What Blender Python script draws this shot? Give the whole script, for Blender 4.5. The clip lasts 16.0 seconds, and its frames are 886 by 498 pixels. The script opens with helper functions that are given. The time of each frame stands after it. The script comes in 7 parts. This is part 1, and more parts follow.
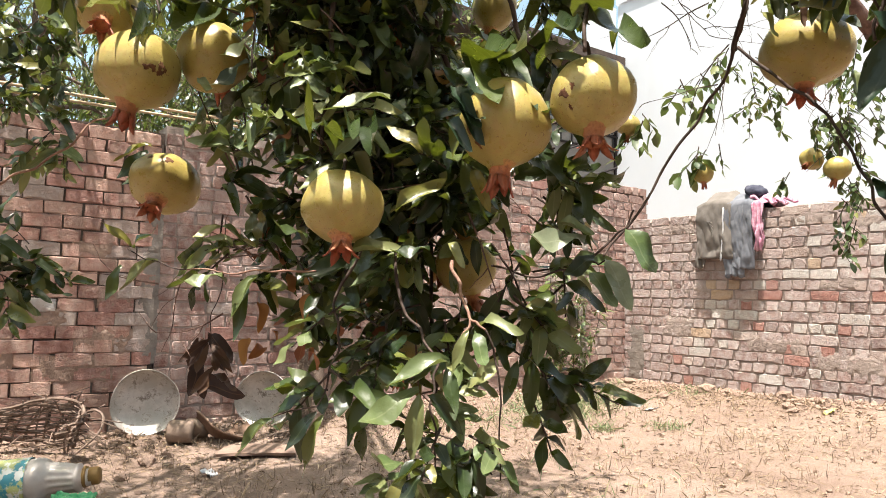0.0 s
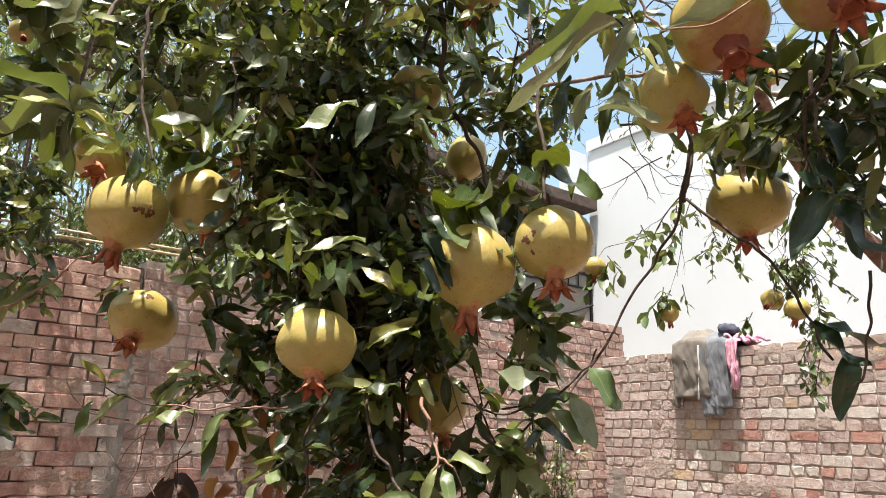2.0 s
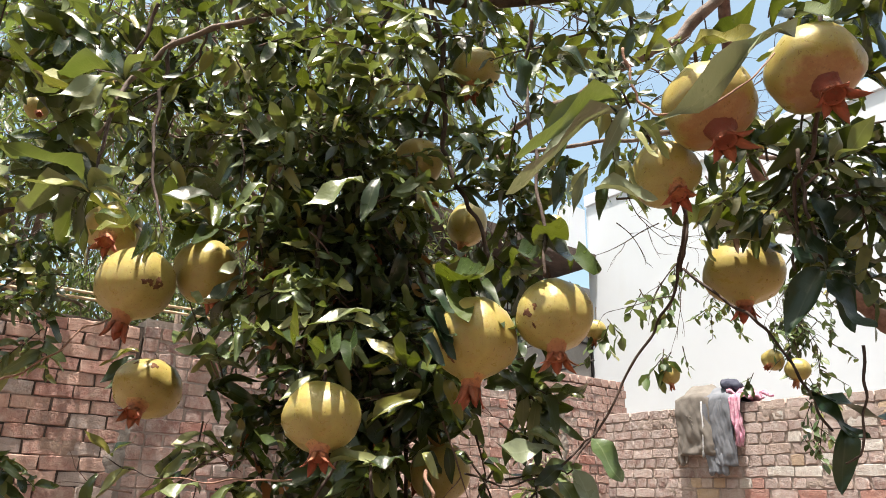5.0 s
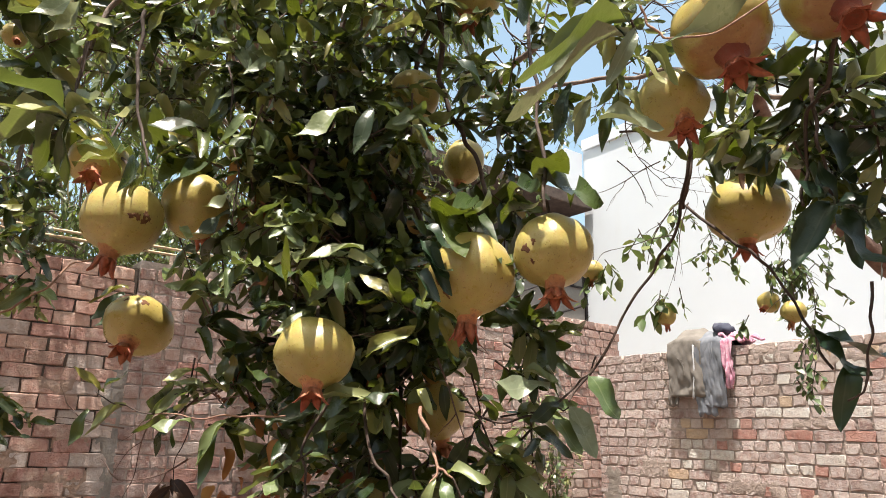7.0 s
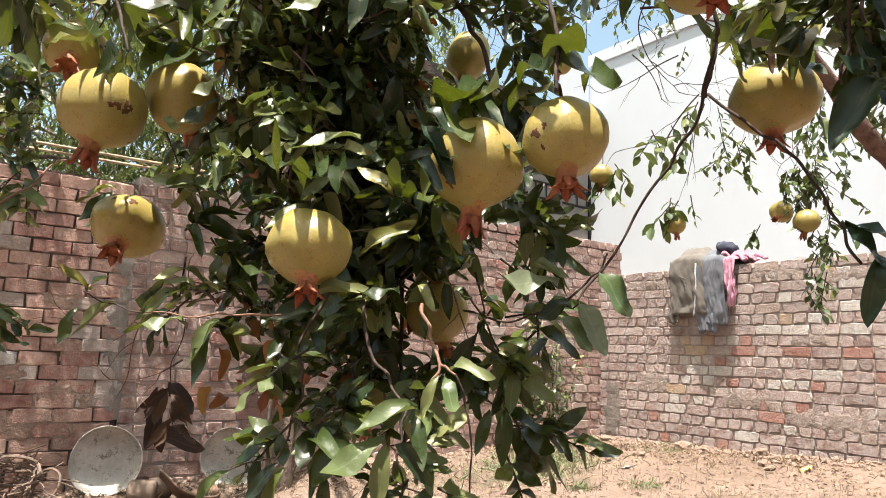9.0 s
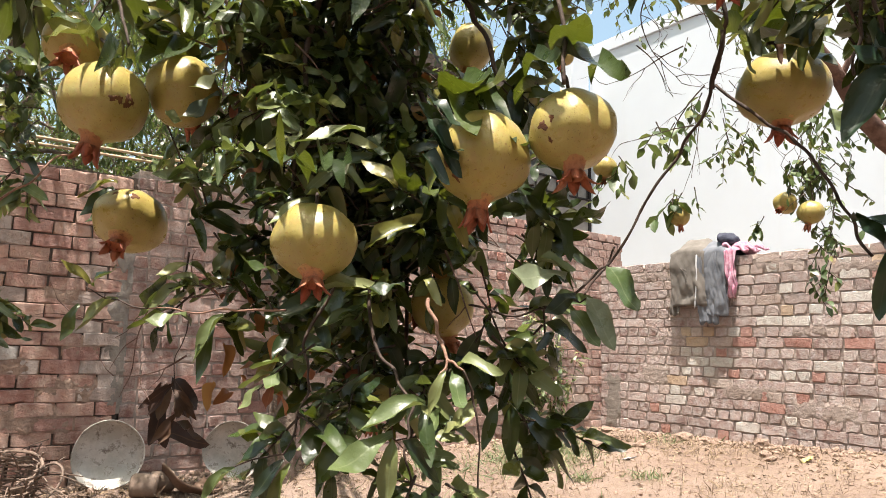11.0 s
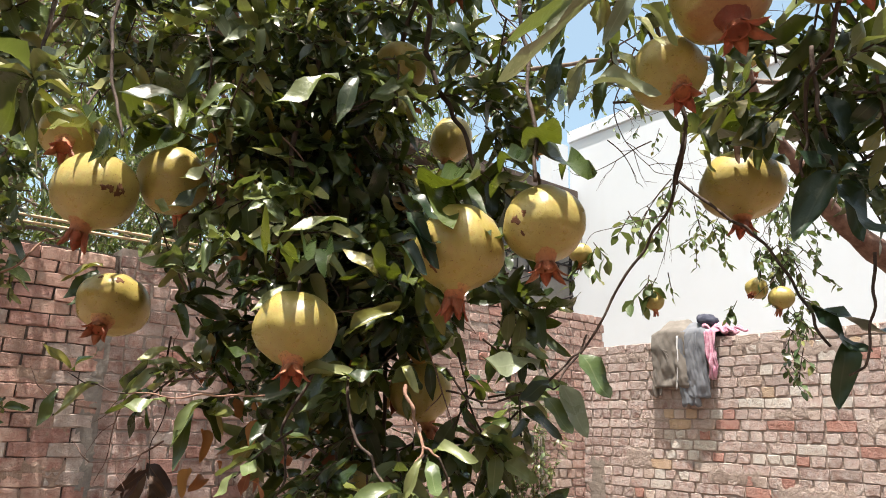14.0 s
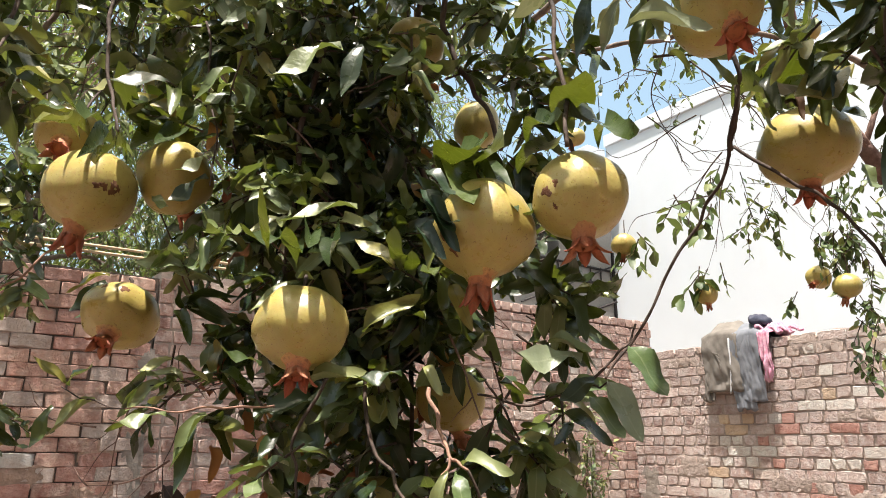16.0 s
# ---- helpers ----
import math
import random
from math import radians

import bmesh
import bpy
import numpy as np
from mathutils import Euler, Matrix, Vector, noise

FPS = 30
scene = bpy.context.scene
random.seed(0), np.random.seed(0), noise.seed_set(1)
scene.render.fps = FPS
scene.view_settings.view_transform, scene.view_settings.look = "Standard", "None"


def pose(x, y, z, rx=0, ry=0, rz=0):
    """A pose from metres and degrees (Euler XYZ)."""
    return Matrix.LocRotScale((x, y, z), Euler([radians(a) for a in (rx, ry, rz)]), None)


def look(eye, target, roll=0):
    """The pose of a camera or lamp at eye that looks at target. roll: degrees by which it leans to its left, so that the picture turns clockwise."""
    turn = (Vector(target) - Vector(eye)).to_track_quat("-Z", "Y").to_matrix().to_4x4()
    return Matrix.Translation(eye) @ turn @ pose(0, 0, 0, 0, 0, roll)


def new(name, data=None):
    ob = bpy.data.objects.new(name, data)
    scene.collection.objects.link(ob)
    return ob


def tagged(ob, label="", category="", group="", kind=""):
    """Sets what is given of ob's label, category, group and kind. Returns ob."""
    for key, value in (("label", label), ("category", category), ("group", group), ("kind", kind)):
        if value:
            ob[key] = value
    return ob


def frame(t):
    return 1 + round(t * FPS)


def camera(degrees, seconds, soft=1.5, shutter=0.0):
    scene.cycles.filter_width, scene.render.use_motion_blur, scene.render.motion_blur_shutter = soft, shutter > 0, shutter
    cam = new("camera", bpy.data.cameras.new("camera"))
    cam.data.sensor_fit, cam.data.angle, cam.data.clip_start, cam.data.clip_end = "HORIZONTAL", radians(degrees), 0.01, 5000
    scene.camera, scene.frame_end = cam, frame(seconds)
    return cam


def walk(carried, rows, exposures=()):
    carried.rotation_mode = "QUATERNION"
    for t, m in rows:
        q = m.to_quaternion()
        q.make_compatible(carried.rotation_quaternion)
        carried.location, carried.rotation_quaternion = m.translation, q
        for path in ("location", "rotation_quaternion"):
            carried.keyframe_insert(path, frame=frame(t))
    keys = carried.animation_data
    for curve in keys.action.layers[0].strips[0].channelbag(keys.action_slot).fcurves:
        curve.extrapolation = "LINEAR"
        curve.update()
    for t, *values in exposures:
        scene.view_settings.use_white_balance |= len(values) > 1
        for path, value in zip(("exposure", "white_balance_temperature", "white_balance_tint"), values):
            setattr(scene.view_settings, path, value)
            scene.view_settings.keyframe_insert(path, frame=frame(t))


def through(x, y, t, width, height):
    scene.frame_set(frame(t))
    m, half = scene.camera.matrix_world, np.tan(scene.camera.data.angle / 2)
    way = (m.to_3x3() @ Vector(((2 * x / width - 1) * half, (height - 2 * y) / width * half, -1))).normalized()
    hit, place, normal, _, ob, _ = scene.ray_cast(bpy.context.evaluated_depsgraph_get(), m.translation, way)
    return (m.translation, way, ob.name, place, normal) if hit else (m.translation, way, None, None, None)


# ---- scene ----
cam = camera(64.6, 16.0, soft=0.9)
PATH = [
    (0, (-0.025, -0.023, 0.8), (1.107, 1.619, 0.943), 1.7),
    (0.5, (-0.028, -0.029, 0.796), (1.099, 1.587, 1.137), 1.6),
    (1, (-0.028, -0.031, 0.797), (1.083, 1.569, 1.249), 1.0),
    (1.5, (-0.029, -0.029, 0.801), (1.102, 1.546, 1.293), 1.6),
    (2, (-0.037, -0.053, 0.798), (1.098, 1.508, 1.323), 1.9),
    (2.5, (-0.037, -0.051, 0.799), (1.106, 1.494, 1.352), 1.9),
    (3, (-0.039, -0.055, 0.8), (1.086, 1.489, 1.393), 1.8),
    (3.5, (-0.042, -0.047, 0.806), (1.07, 1.511, 1.385), 1.9),
    (4, (-0.045, -0.062, 0.805), (1.058, 1.481, 1.439), 1.6),
    (4.2, (-0.047, -0.064, 0.806), (1.049, 1.474, 1.462), 1.5),
    (6.3, (-0.056, -0.073, 0.814), (1.086, 1.426, 1.485), 1.6),
    (6.5, (-0.047, -0.062, 0.812), (1.104, 1.459, 1.414), 1.7),
    (7, (-0.039, -0.049, 0.808), (1.108, 1.504, 1.329), 1.8),
    (7.5, (-0.033, -0.04, 0.807), (1.119, 1.522, 1.288), 1.9),
    (8, (-0.027, -0.033, 0.804), (1.122, 1.544, 1.242), 1.8),
    (8.5, (-0.019, -0.02, 0.8), (1.139, 1.577, 1.128), 1.6),
    (9, (-0.009, -0.01, 0.79), (1.165, 1.581, 1.092), 1.9),
    (9.2, (-0.005, -0.01, 0.787), (1.169, 1.586, 1.066), 2.0),
    (11.5, (-0.013, -0.001, 0.793), (1.164, 1.591, 1.074), 1.6),
    (12, (-0.015, -0.014, 0.792), (1.177, 1.569, 1.068), 1.9),
    (12.5, (-0.012, -0.01, 0.791), (1.248, 1.51, 1.111), 2.5),
    (13, (-0.012, -0.008, 0.79), (1.148, 1.597, 1.069), 1.6),
    (13.5, (-0.018, -0.014, 0.794), (1.14, 1.583, 1.126), 2.0),
    (14, (-0.022, -0.025, 0.797), (1.162, 1.507, 1.298), 1.8),
    (14.5, (-0.033, -0.045, 0.797), (1.038, 1.507, 1.463), 1.4),
    (15, (-0.029, -0.046, 0.8), (1.092, 1.481, 1.441), 0.9),
    (15.5, (-0.021, -0.04, 0.797), (1.083, 1.514, 1.405), 1.2),
    (16, (0.041, 0.033, 0.793), (1.127, 1.624, 1.329), 0.15),
]
walk(cam, [(t, look(eye, target, roll)) for t, eye, target, roll in PATH],
     exposures=((0.0, 1.34), (0.6, 1.32), (3.0, 1.20), (8.0, 1.20), (9.0, 1.20), (11.5, 1.18), (13.0, 1.18), (15.5, 1.18), (16.0, 1.26)))

# ---- light ----
SUN_WAY = Vector((-0.17, -0.12, 1.0)).normalized()      # towards the sun: high, a little from the yard's open side
world = bpy.data.worlds.new("sky")
scene.world = world
world.use_nodes = True
wn = world.node_tree.nodes
sky = wn.new("ShaderNodeTexSky")
sky.sky_type, sky.sun_disc = 'NISHITA', False
sky.sun_elevation, sky.sun_rotation = math.asin(SUN_WAY.z), math.atan2(SUN_WAY.x, SUN_WAY.y)
sky.dust_density, sky.air_density, sky.ozone_density = 4.0, 0.9, 0.15
wn["Background"].inputs["Strength"].default_value = 0.118
haze = wn.new("ShaderNodeMix")
haze.data_type, haze.blend_type = 'RGBA', 'MULTIPLY'
haze.inputs[0].default_value, haze.inputs[7].default_value = 1.0, (1.30, 1.36, 1.13, 1)
world.node_tree.links.new(sky.outputs[0], haze.inputs[6])
world.node_tree.links.new(haze.outputs[2], wn["Background"].inputs["Color"])
sun = new("sun", bpy.data.lights.new("sun", 'SUN'))
sun.data.energy, sun.data.angle, sun.data.color = 6.0, radians(0.53), (1.0, 0.92, 0.85)
sun.matrix_world = look(SUN_WAY * 30, (0, 0, 0))

rng = random.Random(7)
nrg = np.random.default_rng(7)

# ---- materials ----


class Shade:
    """A node material in the making."""

    def __init__(self, name, rough=0.7, metal=0.0, spec=0.5):
        self.mat = bpy.data.materials.new(name)
        self.mat.use_nodes = True
        self.nodes, self.links = self.mat.node_tree.nodes, self.mat.node_tree.links
        self.bsdf = self.nodes["Principled BSDF"]
        self.bsdf.inputs["Roughness"].default_value = rough
        self.bsdf.inputs["Metallic"].default_value = metal
        self.bsdf.inputs["Specular IOR Level"].default_value = spec

    def add(self, kind, **values):
        n = self.nodes.new(kind)
        for k, v in values.items():
            n.inputs[k].default_value = v
        return n

    def put(self, a, b):
        self.links.new(a, b)

    def coords(self, which="Object"):
        if which == "Position":
            return self.add("ShaderNodeNewGeometry").outputs["Position"]
        return self.add("ShaderNodeTexCoord").outputs[which]

    def noise(self, scale, detail=4, where="Object", rough=0.6, stretch=None):
        n = self.add("ShaderNodeTexNoise", Scale=scale, Detail=detail, Roughness=rough)
        src = self.coords(where)
        if stretch:
            m = self.add("ShaderNodeMapping", Scale=stretch)
            self.put(src, m.inputs["Vector"])
            src = m.outputs[0]
        self.put(src, n.inputs["Vector"])
        return n.outputs["Fac"]

    def ramp(self, fac, *stops):
        r = self.add("ShaderNodeValToRGB")
        e = r.color_ramp.elements
        for k, (pos, col) in enumerate(stops):
            one = e[k] if k < 2 else e.new(pos)
            one.position, one.color = pos, (*(col if not isinstance(col, float) else (col,) * 3), 1)
        self.put(fac, r.inputs[0])
        return r.outputs[0]

    def mix(self, fac, a, b, mode='MIX'):
        m = self.nodes.new("ShaderNodeMix")
        m.data_type, m.blend_type = 'RGBA', mode
        for sock, v in ((m.inputs[0], fac), (m.inputs[6], a), (m.inputs[7], b)):
            if isinstance(v, bpy.types.NodeSocket):
                self.put(v, sock)
            elif isinstance(v, (int, float)):
                sock.default_value = v if sock == m.inputs[0] else (v, v, v, 1)
            else:
                sock.default_value = (*v, 1)
        return m.outputs[2]

    def maths(self, op, a, b=0.0):
        m = self.nodes.new("ShaderNodeMath")
        m.operation = op
        for sock, v in zip(m.inputs, (a, b)):
            if isinstance(v, bpy.types.NodeSocket):
                self.put(v, sock)
            else:
                sock.default_value = v
        return m.outputs[0]

    def random(self):
        """A number for each loose object and each island of a joined mesh."""
        a = self.add("ShaderNodeObjectInfo").outputs["Random"]
        b = self.add("ShaderNodeNewGeometry").outputs["Random Per Island"]
        return self.maths('FRACT', self.maths('ADD', a, b))

    def bump(self, fac, strength=0.3, distance=0.01):
        n = self.add("ShaderNodeBump", Strength=strength, Distance=distance)
        self.put(fac, n.inputs["Height"])
        self.put(n.outputs[0], self.bsdf.inputs["Normal"])

    def colour(self, c):
        if isinstance(c, bpy.types.NodeSocket):
            self.put(c, self.bsdf.inputs["Base Color"])
        else:
            self.bsdf.inputs["Base Color"].default_value = (*c, 1)
        return self


def brick_material(name, dark, mid, light, wash, grime):
    s = Shade(name, 0.92, spec=0.2)
    pick = s.random()
    base = s.ramp(pick, (0.0, dark), (0.35, mid), (0.62, light), (0.8, mid), (1.0, dark))
    base = s.mix(s.ramp(s.noise(14, 6, "Position", 0.7), (0.38, 0.0), (0.66, 0.75)), base, wash)
    base = s.mix(s.ramp(s.noise(1.3, 5, "Position", 0.7), (0.45, 0.0), (0.66, 0.6)), base, grime)
    base = s.mix(0.3, base, s.ramp(s.noise(45, 5, "Position", 0.7), (0.3, 0.4), (0.7, 1.0)), 'MULTIPLY')
    s.colour(base)
    s.bump(s.noise(30, 8, "Position", 0.75), 0.9, 0.02)
    return s.mat


BRICK = brick_material("weathered_brick", (0.21, 0.132, 0.115), (0.348, 0.238, 0.21), (0.45, 0.348, 0.315), (0.51, 0.475, 0.45), (0.345, 0.285, 0.26))
BRICK_NORTH = brick_material("old_red_brick", (0.21, 0.105, 0.088), (0.35, 0.205, 0.168), (0.46, 0.315, 0.27), (0.49, 0.41, 0.37), (0.25, 0.175, 0.148))
BRICK_LEFT = brick_material("smooth_brick", (0.24, 0.112, 0.092), (0.42, 0.232, 0.186), (0.56, 0.35, 0.278), (0.54, 0.41, 0.335), (0.28, 0.175, 0.14))
BRICK_RED = brick_material("red_brick", (0.29, 0.135, 0.108), (0.32, 0.155, 0.122), (0.35, 0.185, 0.15), (0.43, 0.28, 0.24), (0.31, 0.19, 0.165))
BRICK_PALE = brick_material("limewashed_brick", (0.48, 0.455, 0.425), (0.53, 0.515, 0.48), (0.58, 0.565, 0.53), (0.45, 0.35, 0.305), (0.43, 0.395, 0.36))
# cement-washed bricks; on the west wall this grey also paints tree shade
BRICK_GREY = brick_material("cement_and_shade_brick", (0.34, 0.25, 0.215), (0.40, 0.31, 0.27), (0.45, 0.36, 0.315), (0.48, 0.42, 0.38), (0.33, 0.255, 0.22))
BRICK_TAN = brick_material("tan_brick", (0.42, 0.30, 0.20), (0.46, 0.34, 0.225), (0.50, 0.38, 0.265), (0.43, 0.33, 0.26), (0.37, 0.29, 0.22))


def plain(name, a, b, scale=6, rough=0.85, bump=0.3, fine=60, metal=0.0, spec=0.3, where="Position", dist=0.01):
    s = Shade(name, rough, metal, spec)
    c = s.mix(s.ramp(s.noise(scale, 6, where), (0.35, 0.0), (0.68, 1.0)), a, b)
    c = s.mix(0.3, c, s.ramp(s.noise(fine, 4, where), (0.3, 0.45), (0.7, 1.0)), 'MULTIPLY')
    s.colour(c)
    s.bump(s.noise(fine, 6, where), bump, dist)
    return s.mat


MORTAR_DARK = plain("dark_mortar", (0.06, 0.045, 0.038), (0.14, 0.11, 0.09), 5, 0.95, 0.7, 55, dist=0.015)
MORTAR = plain("old_mortar", (0.26, 0.205, 0.178), (0.39, 0.325, 0.287), 5, 0.95, 0.7, 55, dist=0.015)
MUD = plain("mud_smear", (0.25, 0.165, 0.125), (0.36, 0.255, 0.20), 12, 0.95, 0.8, 60, dist=0.012)
CEMENT = plain("cement_smear", (0.18, 0.155, 0.135), (0.275, 0.24, 0.21), 9, 0.95, 0.6, 80)


def whitewash_material():
    s = Shade("whitewash", 0.9, spec=0.2)
    c = s.mix(s.ramp(s.noise(0.8, 5, "Position"), (0.35, 0.0), (0.68, 1.0)), (0.615, 0.652, 0.70), (0.58, 0.612, 0.655))
    c = s.mix(s.ramp(s.noise(2.5, 6, "Position", stretch=(1, 1, 0.25)), (0.55, 0.0), (0.75, 0.35)), c, (0.55, 0.56, 0.57))
    s.colour(c)
    s.bump(s.noise(12, 5, "Position"), 0.04, 0.01)
    return s.mat


WHITEWASH = whitewash_material()
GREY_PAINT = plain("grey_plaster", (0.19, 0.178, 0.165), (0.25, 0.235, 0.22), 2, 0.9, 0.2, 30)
ROOF_TILE = plain("dark_roof_tile", (0.06, 0.045, 0.04), (0.12, 0.09, 0.075), 8, 0.9, 0.4, 30)
DARK_IRON = plain("dark_iron", (0.018, 0.017, 0.017), (0.04, 0.03, 0.03), 20, 0.55, 0.1, metal=0.4)
BARK = plain("grey_bark", (0.12, 0.085, 0.065), (0.21, 0.16, 0.125), 14, 0.95, 0.9, 45, dist=0.02)
POLE = plain("bamboo_pole", (0.50, 0.36, 0.22), (0.62, 0.48, 0.32), 12, 0.7, 0.2, 40)
ROOT = plain("dry_wicker", (0.105, 0.074, 0.056), (0.235, 0.172, 0.135), 25, 0.9, 0.3, 90)
STONE = plain("rubble", (0.22, 0.15, 0.115), (0.33, 0.24, 0.185), 9, 0.95, 0.6, 40, where="Object")
RUST = plain("rusty_iron", (0.10, 0.055, 0.035), (0.20, 0.13, 0.09), 9, 0.85, 0.4, 50)
SLAB = plain("stone_slab", (0.17, 0.115, 0.088), (0.25, 0.175, 0.135), 8, 0.95, 0.4, 40)
WOOD = plain("grey_wood", (0.17, 0.12, 0.09), (0.26, 0.195, 0.15), 8, 0.9, 0.4, 50)


def soil_material():
    s = Shade("sandy_soil", 0.97, spec=0.15)
    c = s.mix(s.ramp(s.noise(0.9, 6, "Position", 0.65), (0.38, 0.0), (0.62, 1.0)), (0.222, 0.158, 0.124), (0.298, 0.223, 0.18))
    c = s.mix(s.ramp(s.noise(7, 6, "Position", 0.7), (0.5, 0.0), (0.7, 0.8)), c, (0.20, 0.145, 0.105))
    c = s.mix(0.55, c, s.ramp(s.noise(90, 4, "Position"), (0.3, 0.45), (0.68, 1.0)), 'MULTIPLY')
    s.colour(c)
    s.bump(s.noise(38, 7, "Position", 0.75), 0.8, 0.025)
    return s.mat


SOIL = soil_material()


def zinc_material():
    s = Shade("dull_zinc", 0.55, 0.3, 0.5)
    c = s.mix(s.ramp(s.noise(9, 6), (0.4, 0.0), (0.62, 1.0)), (0.40, 0.375, 0.335), (0.56, 0.525, 0.48))
    c = s.mix(s.ramp(s.noise(16, 6, rough=0.8), (0.52, 0.0), (0.64, 0.85)), c, (0.15, 0.115, 0.09))
    s.colour(c)
    s.put(s.ramp(s.noise(14, 5), (0.3, 0.45), (0.7, 0.75)), s.bsdf.inputs["Roughness"])
    s.bump(s.noise(12, 5), 0.25, 0.01)
    return s.mat


ZINC = zinc_material()


def leaf_material(name, stops, rib, through, share, rough=0.36, dry=0.0):
    """A leaf: tone by leaf, a paler midrib, blotches, gloss, and light that comes through."""
    s = Shade(name, rough, spec=0.5)
    c = s.ramp(s.random(), *stops)
    uv = s.add("ShaderNodeSeparateXYZ")
    s.put(s.coords("UV"), uv.inputs[0])
    away = s.maths('ABSOLUTE', s.maths('SUBTRACT', uv.outputs[0], 0.5))
    c = s.mix(s.ramp(away, (0.0, 0.55), (0.05, 0.0)), c, rib)
    c = s.mix(s.ramp(s.noise(55, 4, "Position"), (0.45, 0.0), (0.75, 0.14)), c, rib)
    if dry:
        c = s.mix(s.ramp(s.noise(60, 4, "Position"), (0.55, 0.0), (0.7, dry)), c, (0.22, 0.13, 0.05))
    s.colour(c)
    s.put(s.ramp(s.noise(40, 3, "Position"), (0.3, rough - 0.07), (0.7, rough + 0.12)), s.bsdf.inputs["Roughness"])
    s.bump(s.noise(60, 4, "Position"), 0.25, 0.005)
    t = s.add("ShaderNodeBsdfTranslucent")
    s.put(s.mix(0.6, c, through), t.inputs["Color"])
    m = s.add("ShaderNodeMixShader", Fac=share)
    s.put(s.bsdf.outputs[0], m.inputs[1])
    s.put(t.outputs[0], m.inputs[2])
    s.put(m.outputs[0], s.nodes["Material Output"].inputs["Surface"])
    return s.mat


# sun and shade put into the colour: LEAF near black, LEAF_LIGHT pale
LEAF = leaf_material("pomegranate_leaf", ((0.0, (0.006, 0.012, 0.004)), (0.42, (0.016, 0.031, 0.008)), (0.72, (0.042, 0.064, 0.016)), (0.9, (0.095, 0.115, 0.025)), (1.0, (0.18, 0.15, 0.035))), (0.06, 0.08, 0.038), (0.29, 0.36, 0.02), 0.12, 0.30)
LEAF_NEAR = leaf_material("dark_glossy_leaf", ((0.0, (0.007, 0.019, 0.009)), (0.6, (0.012, 0.030, 0.013)), (1.0, (0.026, 0.052, 0.02))), (0.05, 0.07, 0.04), (0.2, 0.3, 0.04), 0.06, 0.33)
LEAF_LIGHT = leaf_material("pale_lit_leaf", ((0.0, (0.055, 0.088, 0.028)), (0.5, (0.108, 0.136, 0.05)), (0.85, (0.165, 0.178, 0.07)), (1.0, (0.23, 0.22, 0.07))), (0.18, 0.21, 0.11), (0.33, 0.42, 0.05), 0.13, 0.36)
# grey-green base puts the silvery sheen of sun and sky into the colour
LEAF_SHEEN = leaf_material("sheen_leaf", ((0.0, (0.10, 0.125, 0.075)), (0.5, (0.15, 0.175, 0.105)), (1.0, (0.21, 0.235, 0.15))), (0.24, 0.26, 0.18), (0.33, 0.40, 0.10), 0.10, 0.30)
LEAF_RIPE = leaf_material("orange_leaf", ((0.0, (0.16, 0.045, 0.02)), (0.6, (0.30, 0.12, 0.04)), (1.0, (0.36, 0.22, 0.06))), (0.3, 0.15, 0.06), (0.35, 0.12, 0.04), 0.25, 0.5)
LEAF_SPRIG = leaf_material("sprig_leaf", ((0.0, (0.03, 0.055, 0.018)), (0.5, (0.055, 0.09, 0.026)), (0.85, (0.10, 0.14, 0.04)), (1.0, (0.2, 0.19, 0.05))), (0.12, 0.16, 0.07), (0.2, 0.27, 0.05), 0.2, 0.4)
LEAF_DEAD = leaf_material("dead_leaf", ((0.0, (0.016, 0.008, 0.006)), (0.6, (0.035, 0.016, 0.01)), (1.0, (0.09, 0.045, 0.02))), (0.12, 0.06, 0.03), (0.2, 0.08, 0.03), 0.12, 0.7)
LEAF_FAR = leaf_material("grove_leaf", ((0.0, (0.018, 0.036, 0.012)), (0.45, (0.046, 0.070, 0.024)), (0.85, (0.12, 0.145, 0.052)), (1.0, (0.24, 0.24, 0.115))), (0.13, 0.18, 0.07), (0.33, 0.44, 0.08), 0.30, 0.42)
GRASS_DRY = leaf_material("dry_grass", ((0.0, (0.05, 0.035, 0.024)), (0.4, (0.16, 0.11, 0.07)), (0.65, (0.27, 0.195, 0.125)), (1.0, (0.40, 0.31, 0.21))), (0.3, 0.23, 0.15), (0.3, 0.22, 0.12), 0.2, 0.8)
GRASS_GREEN = leaf_material("green_grass", ((0.0, (0.08, 0.11, 0.05)), (0.6, (0.13, 0.165, 0.075)), (1.0, (0.26, 0.24, 0.13))), (0.2, 0.23, 0.12), (0.2, 0.26, 0.09), 0.2, 0.7)


def twig_material(name, a, b):
    s = Shade(name, 0.8, spec=0.3)
    c = s.mix(s.ramp(s.noise(45, 5, "Position"), (0.35, 0.0), (0.65, 1.0)), a, b)
    s.colour(c)
    s.bump(s.noise(150, 5, "Position"), 0.5, 0.004)
    return s.mat


TWIG = twig_material("dark_twig", (0.032, 0.021, 0.017), (0.085, 0.058, 0.045))
TWIG_PINK = twig_material("young_pink_twig", (0.19, 0.10, 0.072), (0.30, 0.185, 0.13))
BARK_RED = twig_material("reddish_bark", (0.085, 0.045, 0.036), (0.19, 0.12, 0.095))
TWIG_GREY = twig_material("grey_limb", (0.09, 0.065, 0.052), (0.21, 0.16, 0.13))


